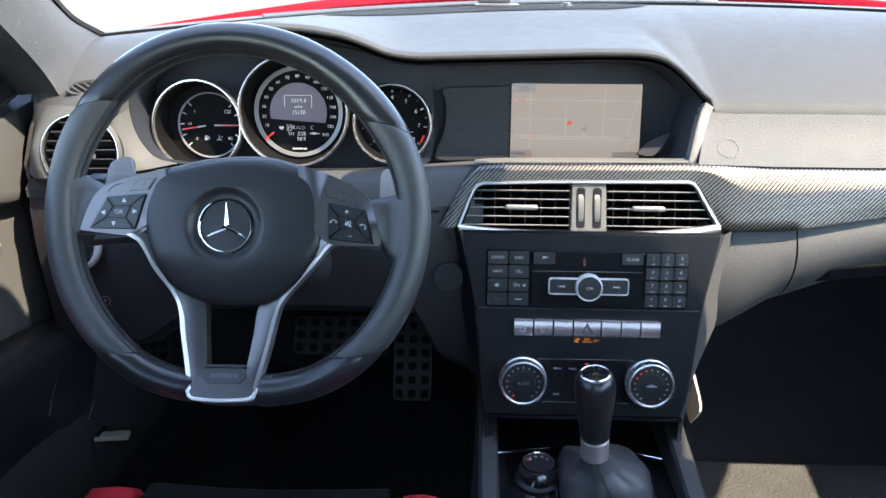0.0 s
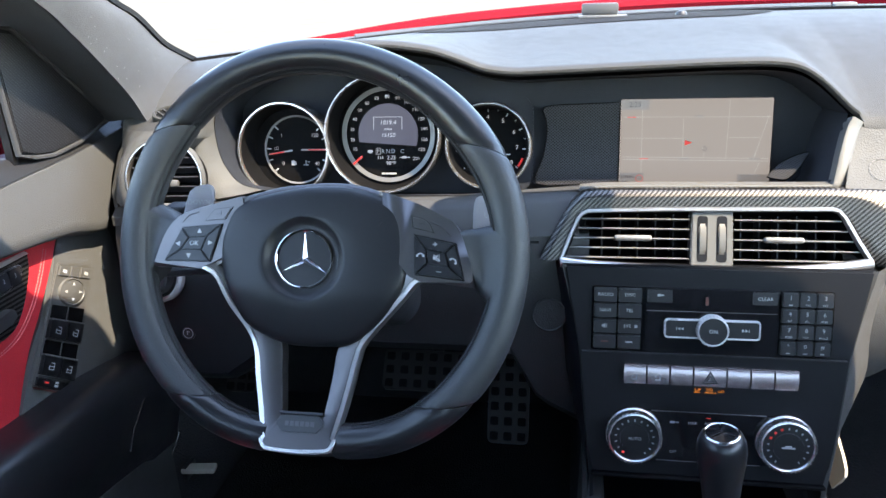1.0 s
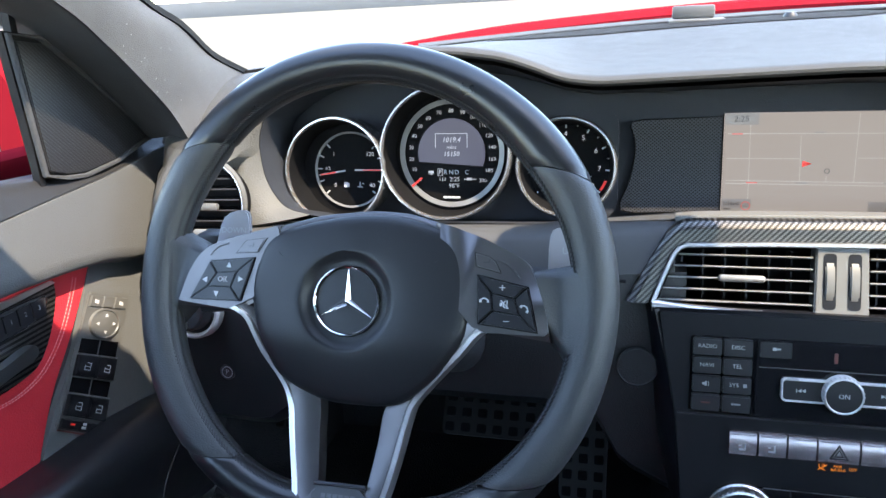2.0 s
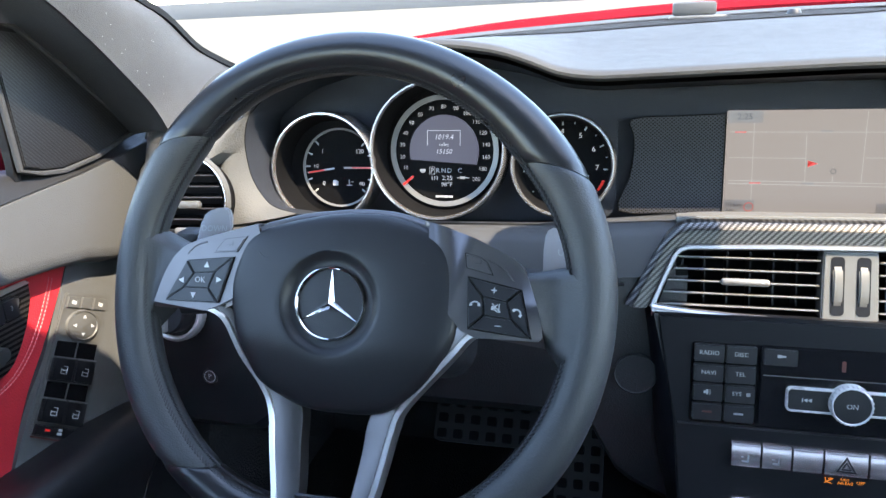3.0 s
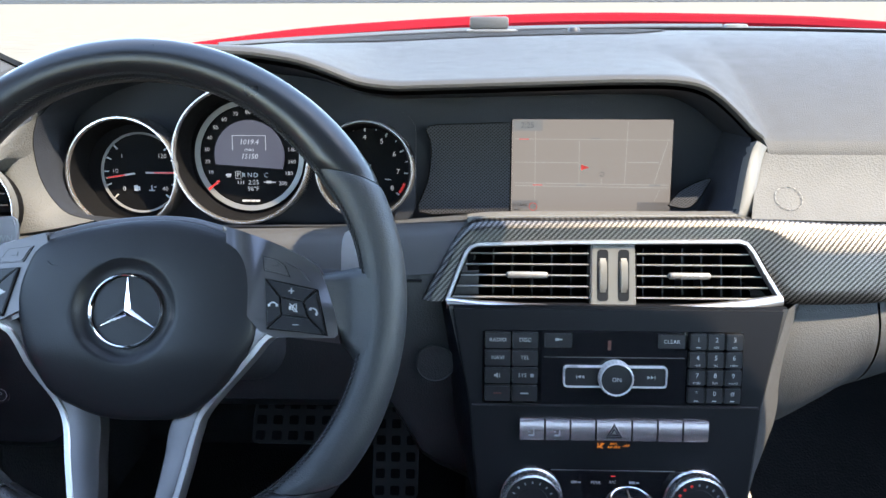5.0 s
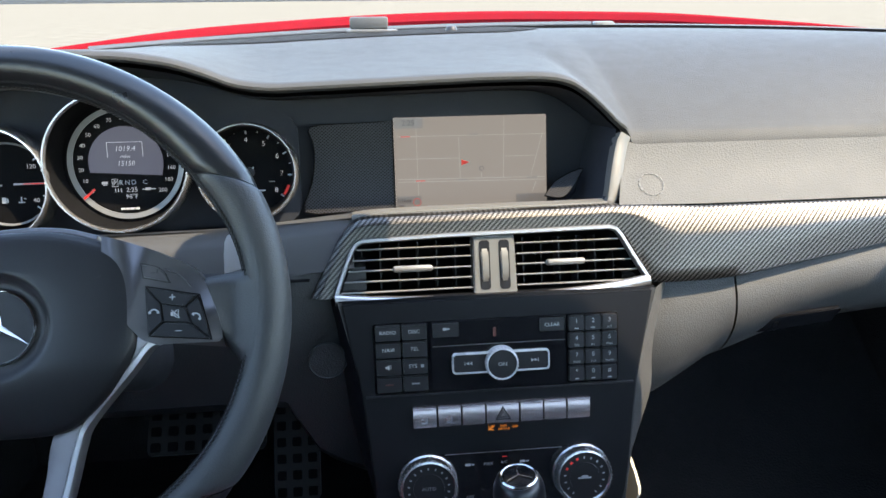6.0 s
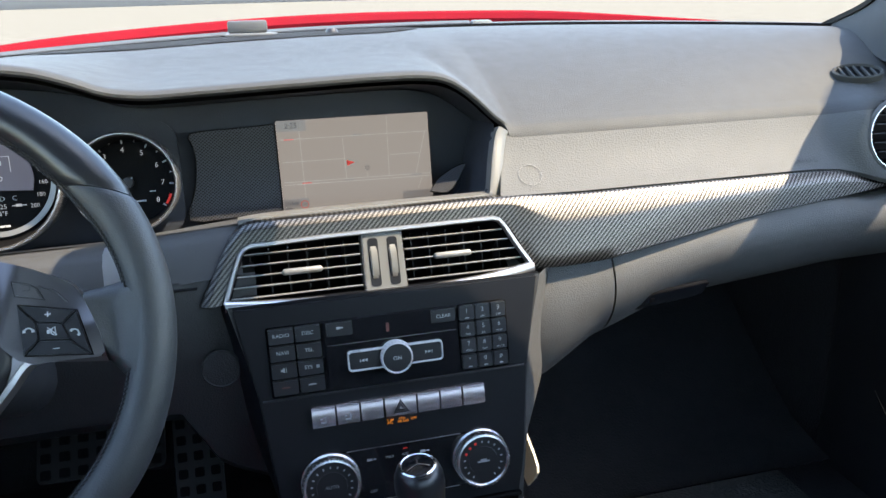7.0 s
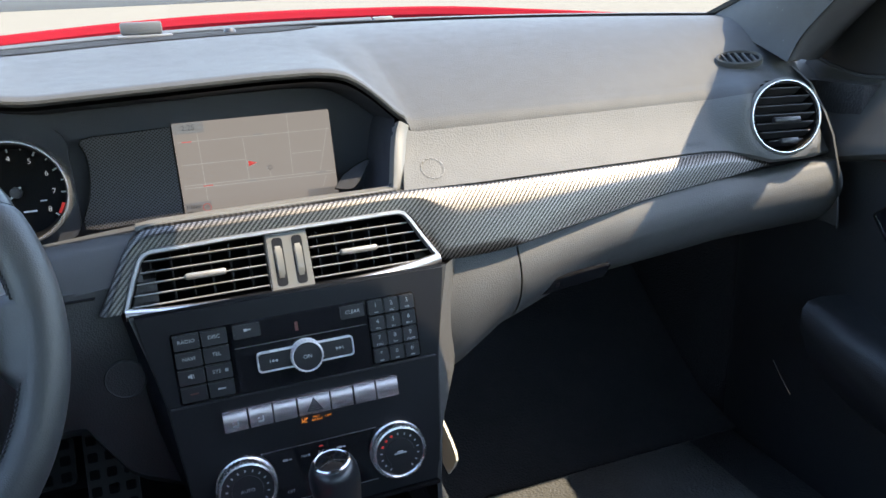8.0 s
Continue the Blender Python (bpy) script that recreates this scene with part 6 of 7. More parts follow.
part("bright_strip", sweep(spline([Vector((-0.098, 0.752, 0.4905)), Vector((-0.04, 0.762, 0.4915)), Vector((0.0, 0.764, 0.4915)), Vector((0.05, 0.760, 0.4915)), Vector((0.098, 0.748, 0.4905))], 4), circle(0.0007, 6)), CHROME, console, "thin chrome strip")
sel = thing("drive_selector", (-0.052, 0.715, 0.49), "round chrome drive mode selector knob", "knob")
M = Matrix.Translation((-0.053, 0.705, 0.490))
part("base", lathe(M, [(0.026, 0.0), (0.026, 0.003), (0.0225, 0.005)], 40, False), BUTTON, sel)
part("collar", lathe(M, [(0.0225, 0.002), (0.0225, 0.012), (0.0215, 0.022), (0.0205, 0.0245), (0.0185, 0.0245), (0.0178, 0.023)], 48, False), CHROME, sel, "ribbed chrome collar")
part("cap", lathe(M, [(0.0180, 0.0232), (0.0, 0.0238)], 36, False), BUTTON, sel)
bars(M, [(-0.010, 0.004, -0.008, 0.008), (-0.004, 0.009, -0.001, 0.011), (0.003, 0.009, 0.006, 0.011), (0.009, 0.004, 0.011, 0.007)], WHITE, sel, z=0.024)
bars(M, [(-0.013, 0.003, -0.0105, 0.006)], REDPRINT, sel, z=0.0241)
gear = thing("gear_selector", (0.02, 0.69, 0.49), "black leather gear selector with a gathered leather boot", "gear selector")
rows = []
for t, w, z in ((0, .050, .490), (.06, .051, .496), (.16, .050, .506), (.26, .047, .515), (.36, .041, .5215), (.46, .033, .527), (.58, .0255, .533), (.70, .0200, .540), (.84, .0165, .547), (1.0, .0140, .554)):
    lean = min(1.0, max(0.0, (t - 0.2) / 0.6))
    c = Vector((0.020, 0.698, z)).lerp(Vector((0.003, 0.672, z)), lean)
    square = max(0.0, 1 - t / 0.55)
    fold = math.sin(math.pi * min(1.0, t / 0.9)) ** 0.7
    row = []
    for k in range(64):
        a = k * math.tau / 64
        q = 1 + square * ((abs(math.cos(a)) ** 5 + abs(math.sin(a)) ** 5) ** -0.2 - 1)
        ru = 1 + fold * (0.055 * math.sin(5 * a + 2.1 + 2.5 * t) + 0.030 * math.sin(9 * a + 0.7 - 4 * t))
        row.append(c + Vector((w * ru * q * math.cos(a), w * 0.96 * ru * q * math.sin(a), 0.0025 * fold * math.sin(5 * a + 1.0))))
    rows.append(row)
part("boot", loft(rows, closed=True), BOOT, gear, "gathered black leather boot", 60)
for s in (-0.0011, 0.0011):
    part("boot_seam", sweep([Vector((r[48].x + s, r[48].y - 0.0006, r[48].z + 0.0006)) for r in rows[2:]], circle(0.0005, 6)), STITCH, gear)
part("boot_frame", ring_strip(rounded(-0.034, 0.642, 0.074, 0.752, 0.022), 0.003, 0.002, 0.4905, Matrix()), BLACKPLASTIC, gear, "gloss black frame round the boot")
LV = Matrix.Translation((0.002, 0.671, 0.55)) @ Matrix.Rotation(radians(-4.5), 4, "Y") @ Matrix.Rotation(radians(3), 4, "X")
part("collar", lathe(LV, [(0.0130, 0.0), (0.0148, 0.0015), (0.0148, 0.0235), (0.0130, 0.025)], 32), COLLAR, gear, "brushed steel collar")
part("grip", lathe(LV, [(0.0128, 0.0245), (0.0150, 0.027), (0.0162, 0.038), (0.0180, 0.057), (0.0203, 0.075), (0.0212, 0.086), (0.0205, 0.0955), (0.0178, 0.1025), (0.0150, 0.1045)], 40), LEATHER, gear, "smooth black leather grip", 60)
TOP = LV @ Matrix.Translation((0, 0, 0.1045))
part("cap_ring", lathe(TOP, [(0.0156, -0.001), (0.0156, 0.001), (0.0142, 0.0018), (0.0132, 0.0012), (0.0, 0.0011)], 40, False), CHROME, gear, "chrome cap ring")
part("cap_disc", lathe(TOP, [(0.0132, 0.0014), (0.0, 0.0019)], 32, False), GLOSSBLACK, gear)
bm = bmesh.new()
for a in (90, 210, 330):
    box(bm, TOP @ Matrix.Rotation(radians(a), 4, "Z"), (0.0058, 0, 0.0021), (0.0115, 0.0014, 0.0006))
part("cap_mark", bm, CHROME, gear, "", 0)

# ---- driver's seat ----
seat = thing("driver_seat", (-0.36, 0.3, 0.25), "black leather driver seat with red side bolsters", "car seat")
rows = []
for y, zt in ((0.12, 0.485), (0.35, 0.490), (0.60, 0.505), (0.665, 0.503), (0.685, 0.488), (0.69, 0.44), (0.67, 0.34)):
    rows.append([Vector((x, y, zt + h)) for x, h in ((-0.484, 0), (-0.42, -0.004), (-0.36, -0.006), (-0.30, -0.004), (-0.2205, 0))])
part("cushion", thicken(loft(rows), 0.05), LEATHER, seat, "black leather cushion", 60)
for a, b in ((-0.565, -0.4845), (-0.220, -0.150)):
    rows = []
    for y, zt in ((0.12, 0.52), (0.35, 0.52), (0.60, 0.512), (0.655, 0.505), (0.677, 0.488), (0.682, 0.44), (0.66, 0.34)):
        rows.append([Vector((a + (b - a) * t, y, zt - 0.04 * (2 * t - 1) ** 4 - (0.0 if 0 < t < 1 else 0.03))) for t in (0, 0.1, 0.25, 0.5, 0.75, 0.9, 1)])
    part("bolster", thicken(loft(rows), 0.04), RED, seat, "red leather bolster with stitched seam", 60)
rows = []
for y, z in ((0.13, 0.46), (0.04, 0.62), (-0.05, 0.85), (-0.13, 1.05), (-0.17, 1.12)):
    rows.append([Vector((x, y - (0.0 if abs(x + 0.36) < 0.13 else -0.03), z)) for x in (-0.58, -0.52, -0.46, -0.36, -0.26, -0.21, -0.175)])
part("backrest", thicken(loft(rows), 0.09), LEATHER, seat, "", 60)

# ---- doors ----
def door(sign, name):
    d = thing(name, (sign * 0.72, 0.2, 0.3), "open-pored door lining, coloured dark for shade, with a padded top rail" if sign > 0 else "door lining with grey top rail and red leather panel", "door", kind="structure")
    X = lambda x: sign * x
    ys = [-0.5, -0.2, 0.1, 0.3, 0.45, 0.55, 0.62, 0.68, 0.74, 0.79, 0.83, 0.858] + ([0.885, 0.91, 0.94] if sign > 0 else [])
    rows, strip = [], []

    def meet(p):
        """Carries the front end of the rail up to the edge of the dash."""
        if p.y > 0.74:
            end = table([(0.76, 0.840), (0.771, 0.843), (0.811, 0.862), (0.851, 0.891), (0.881, 0.942)], p.z)
            p.y = 0.74 + (p.y - 0.74) * (end - 0.74) / 0.118
        return p

    for y in ys:
        zb = table([(-0.5, 0.83), (0.6, 0.823), (0.656, 0.817), (0.729, 0.801), (0.784, 0.790), (0.86, 0.772)], y)
        zt = table([(-0.5, 0.885), (0.62, 0.888), (0.79, 0.892), (0.853, 0.891), (0.88, 0.895), (0.908, 0.902), (0.94, 0.913)] if sign > 0 else [(-0.5, 0.90), (0.70, 0.886), (0.76, 0.874), (0.80, 0.872), (0.84, 0.878), (0.87, 0.886)], y)
        if sign < 0:
            zb = table([(-0.5, 0.81), (0.60, 0.799), (0.644, 0.798), (0.713, 0.793), (0.753, 0.789), (0.79, 0.784), (0.83, 0.774), (0.86, 0.770)], y)
            zl = table([(-0.5, 0.85), (0.62, 0.853), (0.68, 0.857), (0.74, 0.861), (0.80, 0.866), (0.858, 0.880)], y)
            strip.append([Vector((X(x), y, z)) for x, z in ((0.74, zt), (0.705, zt + 0.002), (0.698, zt), (0.690, (zt + zl) / 2), (0.6845, zl + 0.001), (0.689, zl - 0.001))])
            rows.append([Vector((X(0.687), y, zl)), Vector((X(0.6838), y, zl - 0.001)), Vector((X(0.682), y, zl * 0.75 + zb * 0.25)), Vector((X(0.680), y, (zl + zb) / 2)), Vector((X(0.677), y, zb + 0.014)), Vector((X(0.6765), y, zb + 0.004)), Vector((X(0.680), y, zb)), Vector((X(0.705), y, zb - 0.006))])
            continue
        zb += 0.018
        rows.append([Vector((X(x), y, z)) for x, z in ((0.765, zt), (0.745, zt), (0.739, zt - 0.004), (0.722, zt * 0.75 + zb * 0.25), (0.704, zt * 0.5 + zb * 0.5), (0.685, zt * 0.2 + zb * 0.8), (0.677, zb + 0.008), (0.675, zb + 0.002), (0.680, zb - 0.004), (0.705, zb - 0.008))])
    if sign < 0:
        rows = [[meet(p) for p in r] for r in rows]
        # the band above the rail is coloured near black to stand for shade
        part("sill_shade_strip", loft([[meet(p) for p in r] for r in strip]), SILLSHADE, d, "upper band of the top rail, coloured dark for shade", 50)
    part("top_rail", loft(rows), PAD if sign > 0 else DOORVINYL, d, "grey padded top rail", 50)
    rows = []
    for y in ys:
        rows.append([Vector((X(0.705 if sign > 0 else 0.699), y + (0.06 if y > 0.85 else 0), z)) for z in (0.80, 0.74, 0.66, 0.58, 0.50, 0.40, 0.30, 0.22)])
    # the passenger lining takes the darker vinyl to stand for footwell shade
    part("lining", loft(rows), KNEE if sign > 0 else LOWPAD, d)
    rows = []
    dz = 0.03 if sign < 0 else 0.0
    for y, z in ((-0.4, 0.595), (0.3, 0.60), (0.55, 0.605), (0.65, 0.597), (0.74, 0.592), (0.80, 0.582), (0.85, 0.572), (0.872, 0.560)) if sign < 0 else ((-0.4, 0.56), (0.3, 0.565), (0.55, 0.575), (0.65, 0.585), (0.74, 0.60), (0.80, 0.62)):
        rows.append([Vector((X(0.705), y, z + dz)), Vector((X(0.66), y, z + 0.004 + dz)), Vector((X(0.640), y, z + 0.002 + dz)), Vector((X(0.632), y, z - 0.006 + dz)), Vector((X(0.630), y, z - 0.03 + dz)), Vector((X(0.66), y, z - 0.10)), Vector((X(0.705), y, z - 0.14))])
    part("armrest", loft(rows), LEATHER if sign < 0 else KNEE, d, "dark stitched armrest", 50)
    part("outer_skin", newbox(Matrix(), (X(0.80), 0.15, 0.56), (0.05, 1.9, 0.66), 0.01), REDPAINT, d, "red painted outer skin")
    # sail panel in front of the window
    sx = 0.745 if sign > 0 else 0.690
    m = Matrix(((0, 0, -sign, X(sx)), (1, 0, 0, 0), (0, 1, 0, 0), (0, 0, 0, 1)))
    sail = [(0.742, 0.882), (0.765, 0.875), (0.792, 0.8714), (0.84, 0.8759), (0.872, 0.884), (0.898, 0.8905), (0.896, 0.8970), (0.860, 0.929), (0.8205, 0.9624), (0.795, 0.983), (0.769, 1.0037), (0.735, 1.009)]
    if sign > 0:
        sail = [(0.790, 0.893), (0.823, 0.892), (0.853, 0.891), (0.880, 0.8955), (0.908, 0.9025), (0.946, 0.915), (0.944, 0.922), (0.922, 0.943), (0.899, 0.966), (0.878, 0.987), (0.850, 1.010), (0.782, 1.012)]
    sc = sum((Vector(p) for p in sail), Vector((0, 0))) / len(sail)
    part("sail_panel", plate(m, [tuple(sc + (Vector(p) - sc) * 1.03) for p in sail], 0.012, 0.003, 0.0), SAILBLACK, d, "black corner panel")
    part("sail_grille", plate(m, [tuple(sc + (Vector(p) - sc) * 0.93) for p in sail], 0.004, 0.001, 0.0022), SAILMESH, d, "pierced tweeter grille")
    part("sail_edge", ring_strip(sail, 0.0045, 0.0022, 0.0012, m), SEALGREY, d, "raised satin edge of the corner panel")
    part("window_frame", sweep([Vector((X(sx + 0.007), 0.741 + 0.9 * (sx - 0.69), 0.87)), Vector((X(sx + 0.007), 0.749 + 0.5 * (sx - 0.69), 1.06))], [(0.0035, 0.004), (-0.0035, 0.004), (-0.0035, -0.004), (0.0035, -0.004)], Vector((1, 0, 0))), SAILBLACK, d)
    g = part("window_pane", loft([[Vector((X(0.735 + 0.4 * (sx - 0.69) - 0.28 * (z - 0.885)), y, z)) for y in (-0.6, 0.74 + 0.9 * (sx - 0.69) - (z - 0.885) * 0.8)] for z in (0.885, 1.26)]), GLASS, d, "clear side window")
    g.visible_shadow = False
    return d


ddoor = door(-1, "door_driver")
pdoor = door(1, "door_passenger")
m = Matrix(((0, 0, 1, -0.7035), (1, 0, 0, 0), (0, 1, 0, 0), (0, 0, 0, 1)))


def curve2(pts, n=6):
    return [tuple(p) for p in spline([Vector(p) for p in pts], n)]


outer_edge = curve2([(0.780, 0.788), (0.762, 0.763), (0.730, 0.721), (0.692, 0.675), (0.649, 0.600), (0.63, 0.56)])
redp = part("red_panel", plate(m, [(0.30, 0.803), (0.60, 0.80), (0.72, 0.795)] + outer_edge + [(0.30, 0.55)], 0.006, 0.002, 0.009), RED, ddoor, "red leather door panel")
for off in (0.0, 0.0045):
    bm = bmesh.new()
    pts = spline([Vector((x + off * 0.8, z - off * 0.5)) for x, z in ((0.752, 0.779), (0.746, 0.768), (0.730, 0.744), (0.710, 0.722), (0.686, 0.706), (0.658, 0.700), (0.627, 0.701), (0.58, 0.70))], 8)
    for a, b in zip(pts, pts[1:]):
        c = (a + b) / 2
        box(bm, m @ Matrix.Translation((c.x, c.y, 0.0093)) @ Matrix.Rotation(math.atan2((b - a).y, (b - a).x), 4, "Z"), (0, 0, 0), ((b - a).length * 0.62, 0.0007, 0.0008))
    part("seam_thread", bm, PINKTHREAD, redp, "pale pink stitching", 0)
insert_edge = curve2([(0.727, 0.785), (0.7235, 0.765), (0.712, 0.743), (0.700, 0.727), (0.685, 0.715), (0.661, 0.711), (0.630, 0.710)], 5)
carb = part("carbon_insert", plate(m, [(0.45, 0.789), (0.654, 0.788)] + insert_edge + [(0.45, 0.71)], 0.004, 0.001, 0.0105), CARBON, ddoor, "woven carbon insert")
part("insert_trim", plate(m, [(0.45, 0.789), (0.654, 0.7885), (0.722, 0.7865), (0.726, 0.783), (0.654, 0.7825), (0.45, 0.783)], 0.003, 0.001, 0.0135), SILVER, ddoor, "satin silver trim strip")
memory_loop = curve2([(0.60, 0.7795), (0.66, 0.780), (0.702, 0.7785), (0.711, 0.773), (0.705, 0.764), (0.683, 0.757), (0.645, 0.756), (0.60, 0.7565)], 4)
part("memory_strip", plate(m, memory_loop, 0.003, 0.0005, 0.0125), BLACKPLASTIC, ddoor)
part("memory_trim", ring_strip(memory_loop, 0.0012, 0.001, 0.0124, m), CHROME, ddoor, "thin bright outline")
for k, w in enumerate(("M", "1", "2", "3")):
    x = 0.6505 + 0.0163 * k
    kb = part("memory_button", plate(m, rounded(x - 0.0074, 0.7595, x + 0.0074, 0.7765, 0.002), 0.003, 0.0008, 0.0145), BUTTON, ddoor)
    lettering(m, w, 0.0065, GREYPRINT, kb, x, 0.769, 0.0148)
part("door_pull", plate(m, curve2([(0.50, 0.726), (0.60, 0.737), (0.640, 0.7385), (0.668, 0.7425), (0.6805, 0.740), (0.679, 0.730), (0.655, 0.728), (0.60, 0.722), (0.50, 0.712)], 4), 0.010, 0.003, 0.024), STEEL, ddoor, "satin dark metal release lever")
# window switch plate in its raised grey panel
panel_left = curve2([(0.779, 0.787), (0.766, 0.769), (0.735, 0.7125), (0.695, 0.668), (0.657, 0.612), (0.64, 0.57)])
part("switch_panel", plate(m, panel_left + [(0.78, 0.52), (0.879, 0.555), (0.879, 0.60), (0.876, 0.645), (0.869, 0.685), (0.867, 0.715), (0.873, 0.752), (0.866, 0.772), (0.835, 0.781), (0.80, 0.787)], 0.006, 0.004, 0.0105), DOORGREY, ddoor, "grey panel round the window switches")
PC = [Vector(p) for p in ((0.767, 0.758), (0.821, 0.733), (0.739, 0.607), (0.688, 0.647))]


def on_plate(u, w):
    return PC[0].lerp(PC[1], u).lerp(PC[3].lerp(PC[2], u), w)


def plate_key(u0, w0, u1, w1, mat, top, name, label="", owner=None, bevel=0.0008, depth=0.004):
    pts = [tuple(on_plate(u, w)) for u, w in ((u0, w0), (u0, w1), (u1, w1), (u1, w0))]
    return part(name, plate(m, pts, depth, bevel, top), mat, owner or ddoor, label)


plate_turn = math.atan2((PC[3] - PC[0]).y, (PC[3] - PC[0]).x) + math.pi / 2
swp = part("switch_plate", plate(m, [tuple(on_plate(u, w)) for u, w in ((0.04, 0), (-0.02, 0.02), (-0.03, 0.97), (0.03, 1), (0.97, 1), (1.03, 0.97), (1.02, 0.02), (0.96, 0))], 0.004, 0.0012, 0.0125), STACKGREY, ddoor, "grey switch plate")
for u0, u1 in ((0.04, 0.33), (0.35, 0.62), (0.64, 0.95)):
    plate_key(u0, 0.025, u1, 0.11, STACKGREY, 0.0138, "mirror_button")
for u in (0.185, 0.80):
    q = on_plate(u, 0.07)
    bars(m @ Matrix.Translation((q.x, q.y, 0)) @ Matrix.Rotation(plate_turn, 4, "Z"), [(-0.003, -0.0018, 0.003, 0.0018)], WHITE, swp, z=0.0140)
MK = m @ Matrix.Translation((*on_plate(0.5, 0.225), 0.0125)) @ Matrix.Rotation(math.atan2((PC[1] - PC[0]).y, (PC[1] - PC[0]).x), 4, "Z") @ Matrix.Diagonal((1.4, 1, 1, 1))
mk = part("mirror_knob", lathe(MK, [(0.0160, 0), (0.0155, 0.0022), (0.0142, 0.0026), (0.0135, 0.0016), (0.012, 0.0022), (0.0, 0.0026)], 36, False), STACKGREY, ddoor, "round grey mirror adjuster")
bm = bmesh.new()
for a in (0, 90, 180, 270):
    plate(MK, [(0.0085 * math.cos(radians(a)) + 0.0022 * math.cos(radians(a + e)), 0.0085 * math.sin(radians(a)) + 0.0022 * math.sin(radians(a + e))) for e in (0, 125, 235)], 0.0003, 0, 0.0029, bm)
part("mirror_arrows", bm, WHITE, mk, "", 0)
for w in (0.34, 0.62):
    for u0, u1 in ((0.04, 0.49), (0.51, 0.96)):
        plate_key(u0, w, u1, w + 0.115, CAVITY, 0.0130, "switch_recess", "", swp)
        kb = plate_key(u0, w + 0.125, u1, w + 0.275, BUTTON, 0.0165, "window_switch", "black window lift switch", None, 0.0012)
        plate_key(u0 + 0.02, w + 0.112, u1 - 0.02, w + 0.120, SLATGREY, 0.0166, "finger_edge", "", kb, 0, 0.001)
        q = on_plate((u0 + u1) / 2, w + 0.20)
        sg = 1 if w < 0.5 else -1
        bars(m @ Matrix.Translation((q.x, q.y, 0)) @ Matrix.Rotation(plate_turn, 4, "Z"), [(-0.0042, -0.0038, 0.0042, -0.0031), (-0.0042, -0.0038, -0.0035, 0.001), (0.0035, -0.0038, 0.0042, 0.0038), (-0.0015, 0.0033, 0.0042, 0.0040), (-0.003, -0.0005, 0.0035, 0.0002)], WHITE, kb, z=0.0168)
plate_key(0.02, 0.915, 0.97, 0.985, BUTTON, 0.0150, "lock_switch")
q = on_plate(0.25, 0.945)
bars(m @ Matrix.Translation((q.x, q.y, 0)) @ Matrix.Rotation(plate_turn, 4, "Z"), [(-0.003, -0.001, 0.003, 0.001)], REDPRINT, ddoor, "lock_light", 0.0153)
bars(m @ Matrix.Translation((*on_plate(0.5, 0.945), 0)) @ Matrix.Rotation(plate_turn, 4, "Z"), [(-0.003, -0.003, 0.003, -0.0005), (-0.002, 0.0005, 0.003, 0.003)], WHITE, ddoor, "lock_mark", 0.0153)
plate_key(0.0, 0.995, 1.0, 1.005, DIMRED, 0.0140, "plate_trim", "thin bright lower trim", None, 0, 0.002)
# pocket below the armrest, edged with bright trim
for pts in (((-0.632, 0.7896, 0.5851), (-0.632, 0.7685, 0.5699), (-0.632, 0.7518, 0.555), (-0.632, 0.7393, 0.5372)), ((-0.64, 0.8522, 0.4873), (-0.64, 0.8395, 0.4778), (-0.64, 0.8276, 0.4706))):
    part("pocket_trim", sweep(spline([Vector(p) for p in pts], 6), circle(0.0008, 6)), CHROME, ddoor, "thin bright pocket trim")
# passenger door release, only its corner stands clear of the dash
m = Matrix(((0, 0, -1, 0.7035), (1, 0, 0, 0), (0, 1, 0, 0), (0, 0, 0, 1)))
release = [(0.55, 0.845), (0.7335, 0.7665), (0.764, 0.7415), (0.7665, 0.738), (0.765, 0.7345), (0.7245, 0.687), (0.60, 0.60)]
part("release_plate", plate(m, release, 0.006, 0.001, 0.0125), GLOSSBLACK, pdoor, "gloss black door release plate")
part("release_trim", ring_strip(release, 0.0016, 0.002, 0.0125, m), CHROME, pdoor, "bright trim")
# thin bright curves along the passenger door pocket
for pts in (((0.672, 0.801, 0.5785), (0.672, 0.787, 0.569), (0.672, 0.7705, 0.552), (0.672, 0.757, 0.5325), (0.672, 0.747, 0.5115)), ((0.690, 0.894, 0.483), (0.690, 0.8786, 0.4666), (0.690, 0.856, 0.4447))):
    part("pocket_trim", sweep(spline([Vector(p) for p in pts], 6), circle(0.0006, 6)), CHROME, pdoor, "thin bright pocket trim")

# ---- outside: bonnet, cowl, wiper, door mirror, rear-view mirror ----
bonnet = thing("bonnet", (0, 1.9, 0.7), "glossy red car bonnet beyond the windscreen", "bonnet")
rows = []
for i in range(41):
    x = -0.86 + 1.72 * i / 40
    ax_ = abs(x)
    y0 = 1.40 - 0.50 * x * x
    crown = 0.9955 - 0.095 * x * x + 0.02 * x + 0.002 * math.exp(-((ax_ - 0.38) / 0.10) ** 2)
    row = [Vector((x, y0 + 0.01, crown - 0.05)), Vector((x, y0, crown - 0.012)), Vector((x, y0 + 0.006, crown - 0.003))]
    for t in (0.03, 0.08, 0.15, 0.25, 0.4, 0.55, 0.7, 0.85, 1.0):
        row.append(Vector((x, y0 + 0.006 + (2.35 - y0) * t, crown - 0.002 * t - 0.15 * t * t - 0.02 * t * (ax_ / 0.8) ** 2)))
    row.append(Vector((x, 2.4, crown - 0.5)))
    rows.append(row)
part("panel", loft(rows), REDPAINT, bonnet, "", 40)
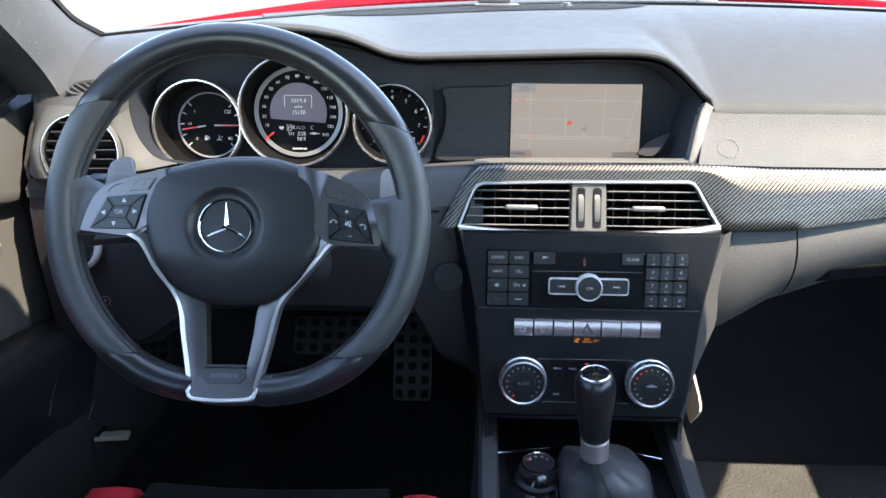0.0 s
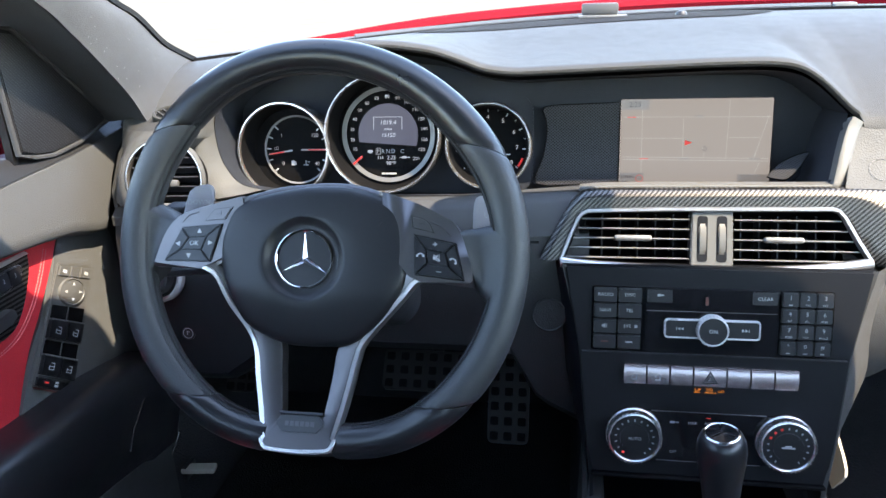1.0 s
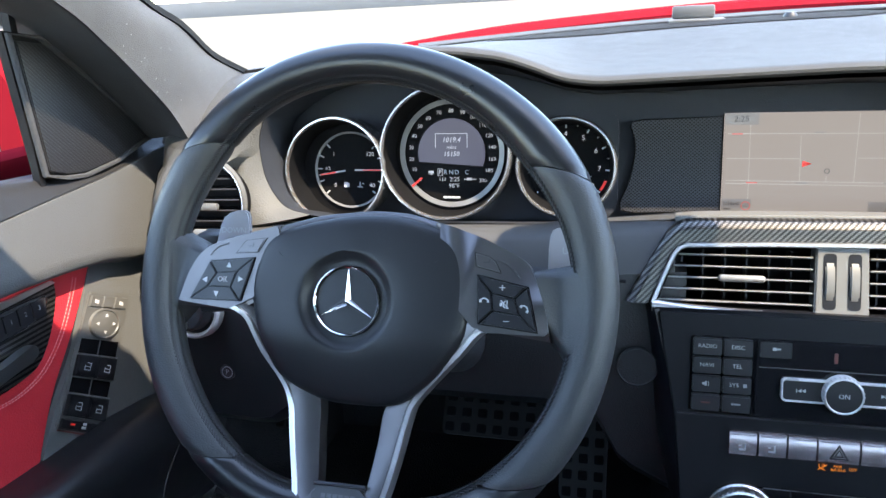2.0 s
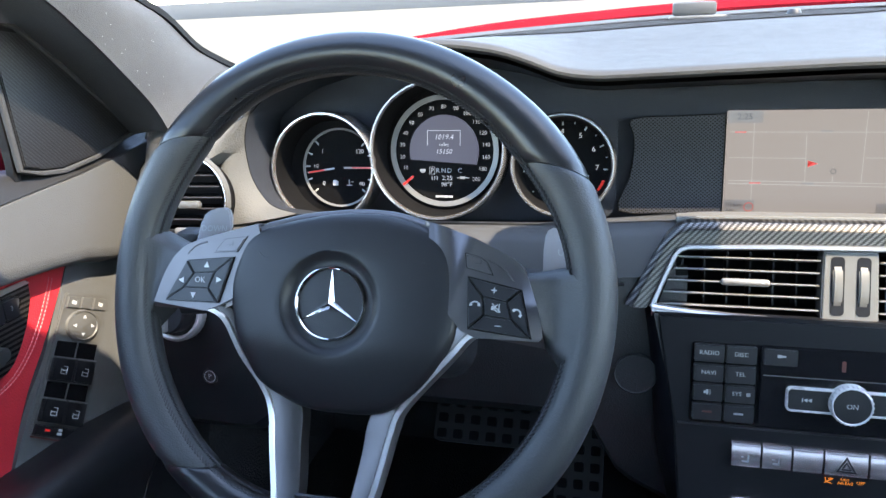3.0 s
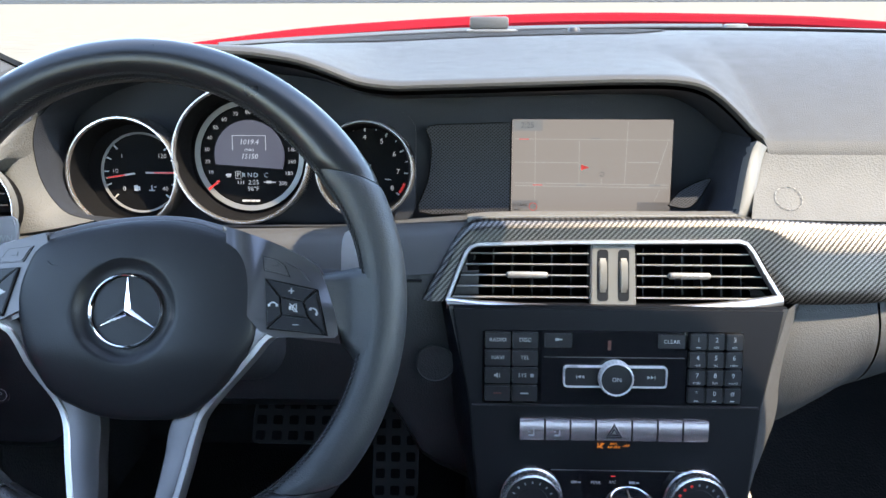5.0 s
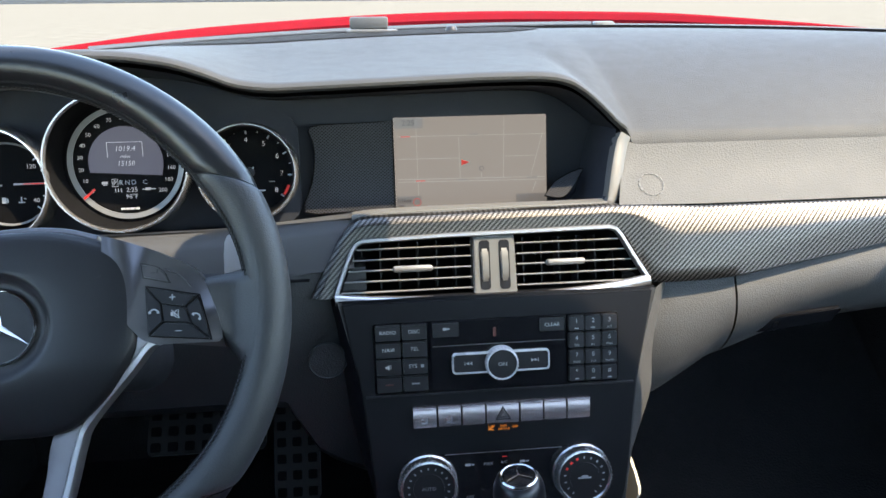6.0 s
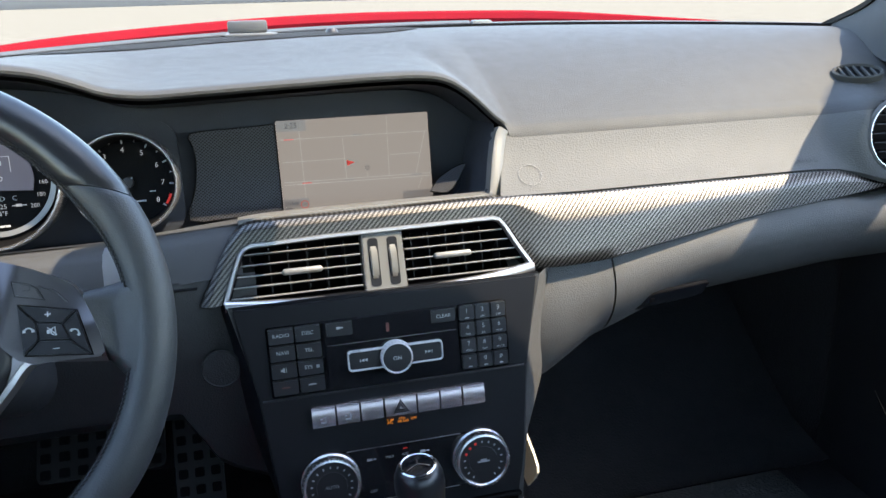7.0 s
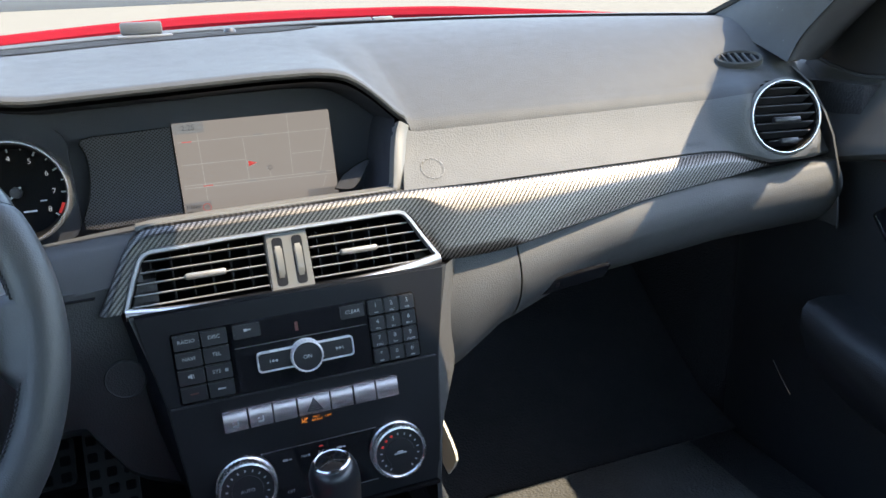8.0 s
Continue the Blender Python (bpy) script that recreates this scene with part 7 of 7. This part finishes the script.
for sgn in (-1, 1):
    rows = []
    for k in range(13):
        y = 1.06 + (2.38 - 1.06) * k / 12
        t = max(0.0, (y - 1.05) / 1.33)
        zt = 0.9955 - 0.095 * 0.74 + 0.02 * 0.86 * sgn - 0.152 * t * t - 0.022 * t - 0.006
        rows.append([Vector((sgn * 0.855, y, zt)), Vector((sgn * 0.868, y, zt - 0.02)), Vector((sgn * 0.885, y, 0.72)), Vector((sgn * 0.875, y, 0.50)), Vector((sgn * 0.85, y, 0.24))])
    part("wing", loft(rows), REDPAINT, bonnet, "", 40)
part("nose", loft([[Vector((x, 2.40 - 0.10 * x * x, z)) for x in [-0.86 + 1.72 * i / 12 for i in range(13)]] for z in (0.80, 0.62, 0.42, 0.24)]), REDPAINT, bonnet, "", 40)
rows = []
for i in range(31):
    x = -0.78 + 1.56 * i / 30
    rows.append([Vector((x, front_y(x) + 0.012, front_z(x) - 0.03)), Vector((x, front_y(x) + 0.035, front_z(x) + 0.002)), Vector((x, front_y(x) + 0.06, front_z(x) + 0.004)), Vector((x, front_y(x) + 0.13, front_z(x) + 0.001)), Vector((x, front_y(x) + 0.17, front_z(x) - 0.02))])
solo("cowl", loft(rows), COWLGREY, "dark grey plastic cowl below the windscreen", "cowl", kind="structure")
wip = thing("wiper", (-0.2, 1.3, 0.98), "long grey wiper blade parked at the foot of the windscreen", "wiper")
wp = [Vector((x, front_y(x) + 0.045, front_z(x) + 0.001)) for x in [-0.455 + 0.675 * k / 16 for k in range(17)]]
part("blade", sweep(wp, [(0.010, -0.008), (0.010, 0.003), (0.0, 0.0065), (-0.008, 0.003), (-0.008, -0.008)]), WIPERGREY, wip)
part("tip", newbox(Matrix.Translation((0.236, front_y(0.236) + 0.043, front_z(0.236) + 0.003)), (0, 0, 0), (0.032, 0.018, 0.009), 0.004), STONEPLASTIC, wip, "pale plastic end cap")
rows = []
for k in range(25):
    x = -0.68 + 1.36 * k / 24
    rows.append([Vector((x, front_y(x) + 0.004, front_z(x) - 0.008)), Vector((x, front_y(x) + 0.006, front_z(x) + 0.0035)), Vector((x, front_y(x) + 0.014, front_z(x) + 0.0035)), Vector((x, front_y(x) + 0.016, front_z(x) - 0.012))])
solo("windscreen_seal", loft(rows), CAVITY, "black rubber seal along the foot of the windscreen", "seal", kind="structure")
tag = thing("toll_tag", (-0.10, 1.232, 0.975), "small grey plastic box at the foot of the windscreen", "tag")
part("case", newbox(Matrix.Translation((-0.102, 1.236, 0.986)), (0, 0, 0), (0.052, 0.014, 0.016), 0.003), WIPERGREY, tag)
part("foot", newbox(Matrix.Translation((-0.098, 1.228, 0.9755)), (0, 0, 0), (0.068, 0.02, 0.004), 0.0015), STONEPLASTIC, tag)

om = thing("door_mirror", (-0.92, 0.92, 0.83), "red door mirror housing outside the driver window", "door mirror")
rows = []
for t, s in ((0, 0.3), (0.12, 0.75), (0.35, 0.98), (0.7, 1.0), (1.0, 0.9)):
    rows.append([Vector((-0.955 + 0.14 * s * x, 0.985 - 0.12 * t, 0.900 + 0.095 * s * z)) for x, z in rounded(-1, -1, 1, 1, 0.45)])
part("housing", loft(rows, closed=True), REDPAINT, om, "", 50)
part("mirror_glass", plate(Matrix(((1, 0, 0, -0.955), (0, 0, -1, 0.864), (0, 1, 0, 0.900), (0, 0, 0, 1))), rounded(-0.095, -0.065, 0.095, 0.065, 0.03), 0.003, 0, 0.0), CHROME, om)
part("foot", sweep([Vector((-0.86, 0.92, 0.83)), Vector((-0.76, 0.90, 0.84))], circle(0.02)), BLACKPLASTIC, om)
rv = thing("rear_view_mirror", (0.045, 0.66, 1.30), "black interior mirror hanging from the header", "mirror")
RV = Matrix.Translation((0.045, 0.632, 1.192)) @ Matrix.Rotation(radians(-8), 4, "Z") @ face_frame(0, 0, 0, -8)
part("housing", loft([[RV @ Vector((x * k, y * k, z)) for x, y in rounded(-0.088, -0.036, 0.088, 0.036, 0.034)] for z, k in ((0.0, 0.97), (-0.006, 1.0), (-0.040, 0.98), (-0.060, 0.88), (-0.072, 0.65))], closed=True), BLACKPLASTIC, rv)
part("mirror_glass", plate(RV, rounded(-0.082, -0.030, 0.082, 0.030, 0.027), 0.002, 0, 0.0014), CHROME, rv)
part("stem", sweep([Vector((0.05, 0.685, 1.21)), Vector((0.05, 0.70, 1.25)), Vector((0.045, 0.66, 1.30)), Vector((0.04, 0.58, 1.335))], circle(0.012)), BLACKPLASTIC, rv)

solo("backdrop", newbox(Matrix(), (-80, 1000, 11.0), (2400, 2.0, 22.0), 0.1), HEADLINER, "low grey building line at the far edge of the lot", "backdrop", kind="structure")
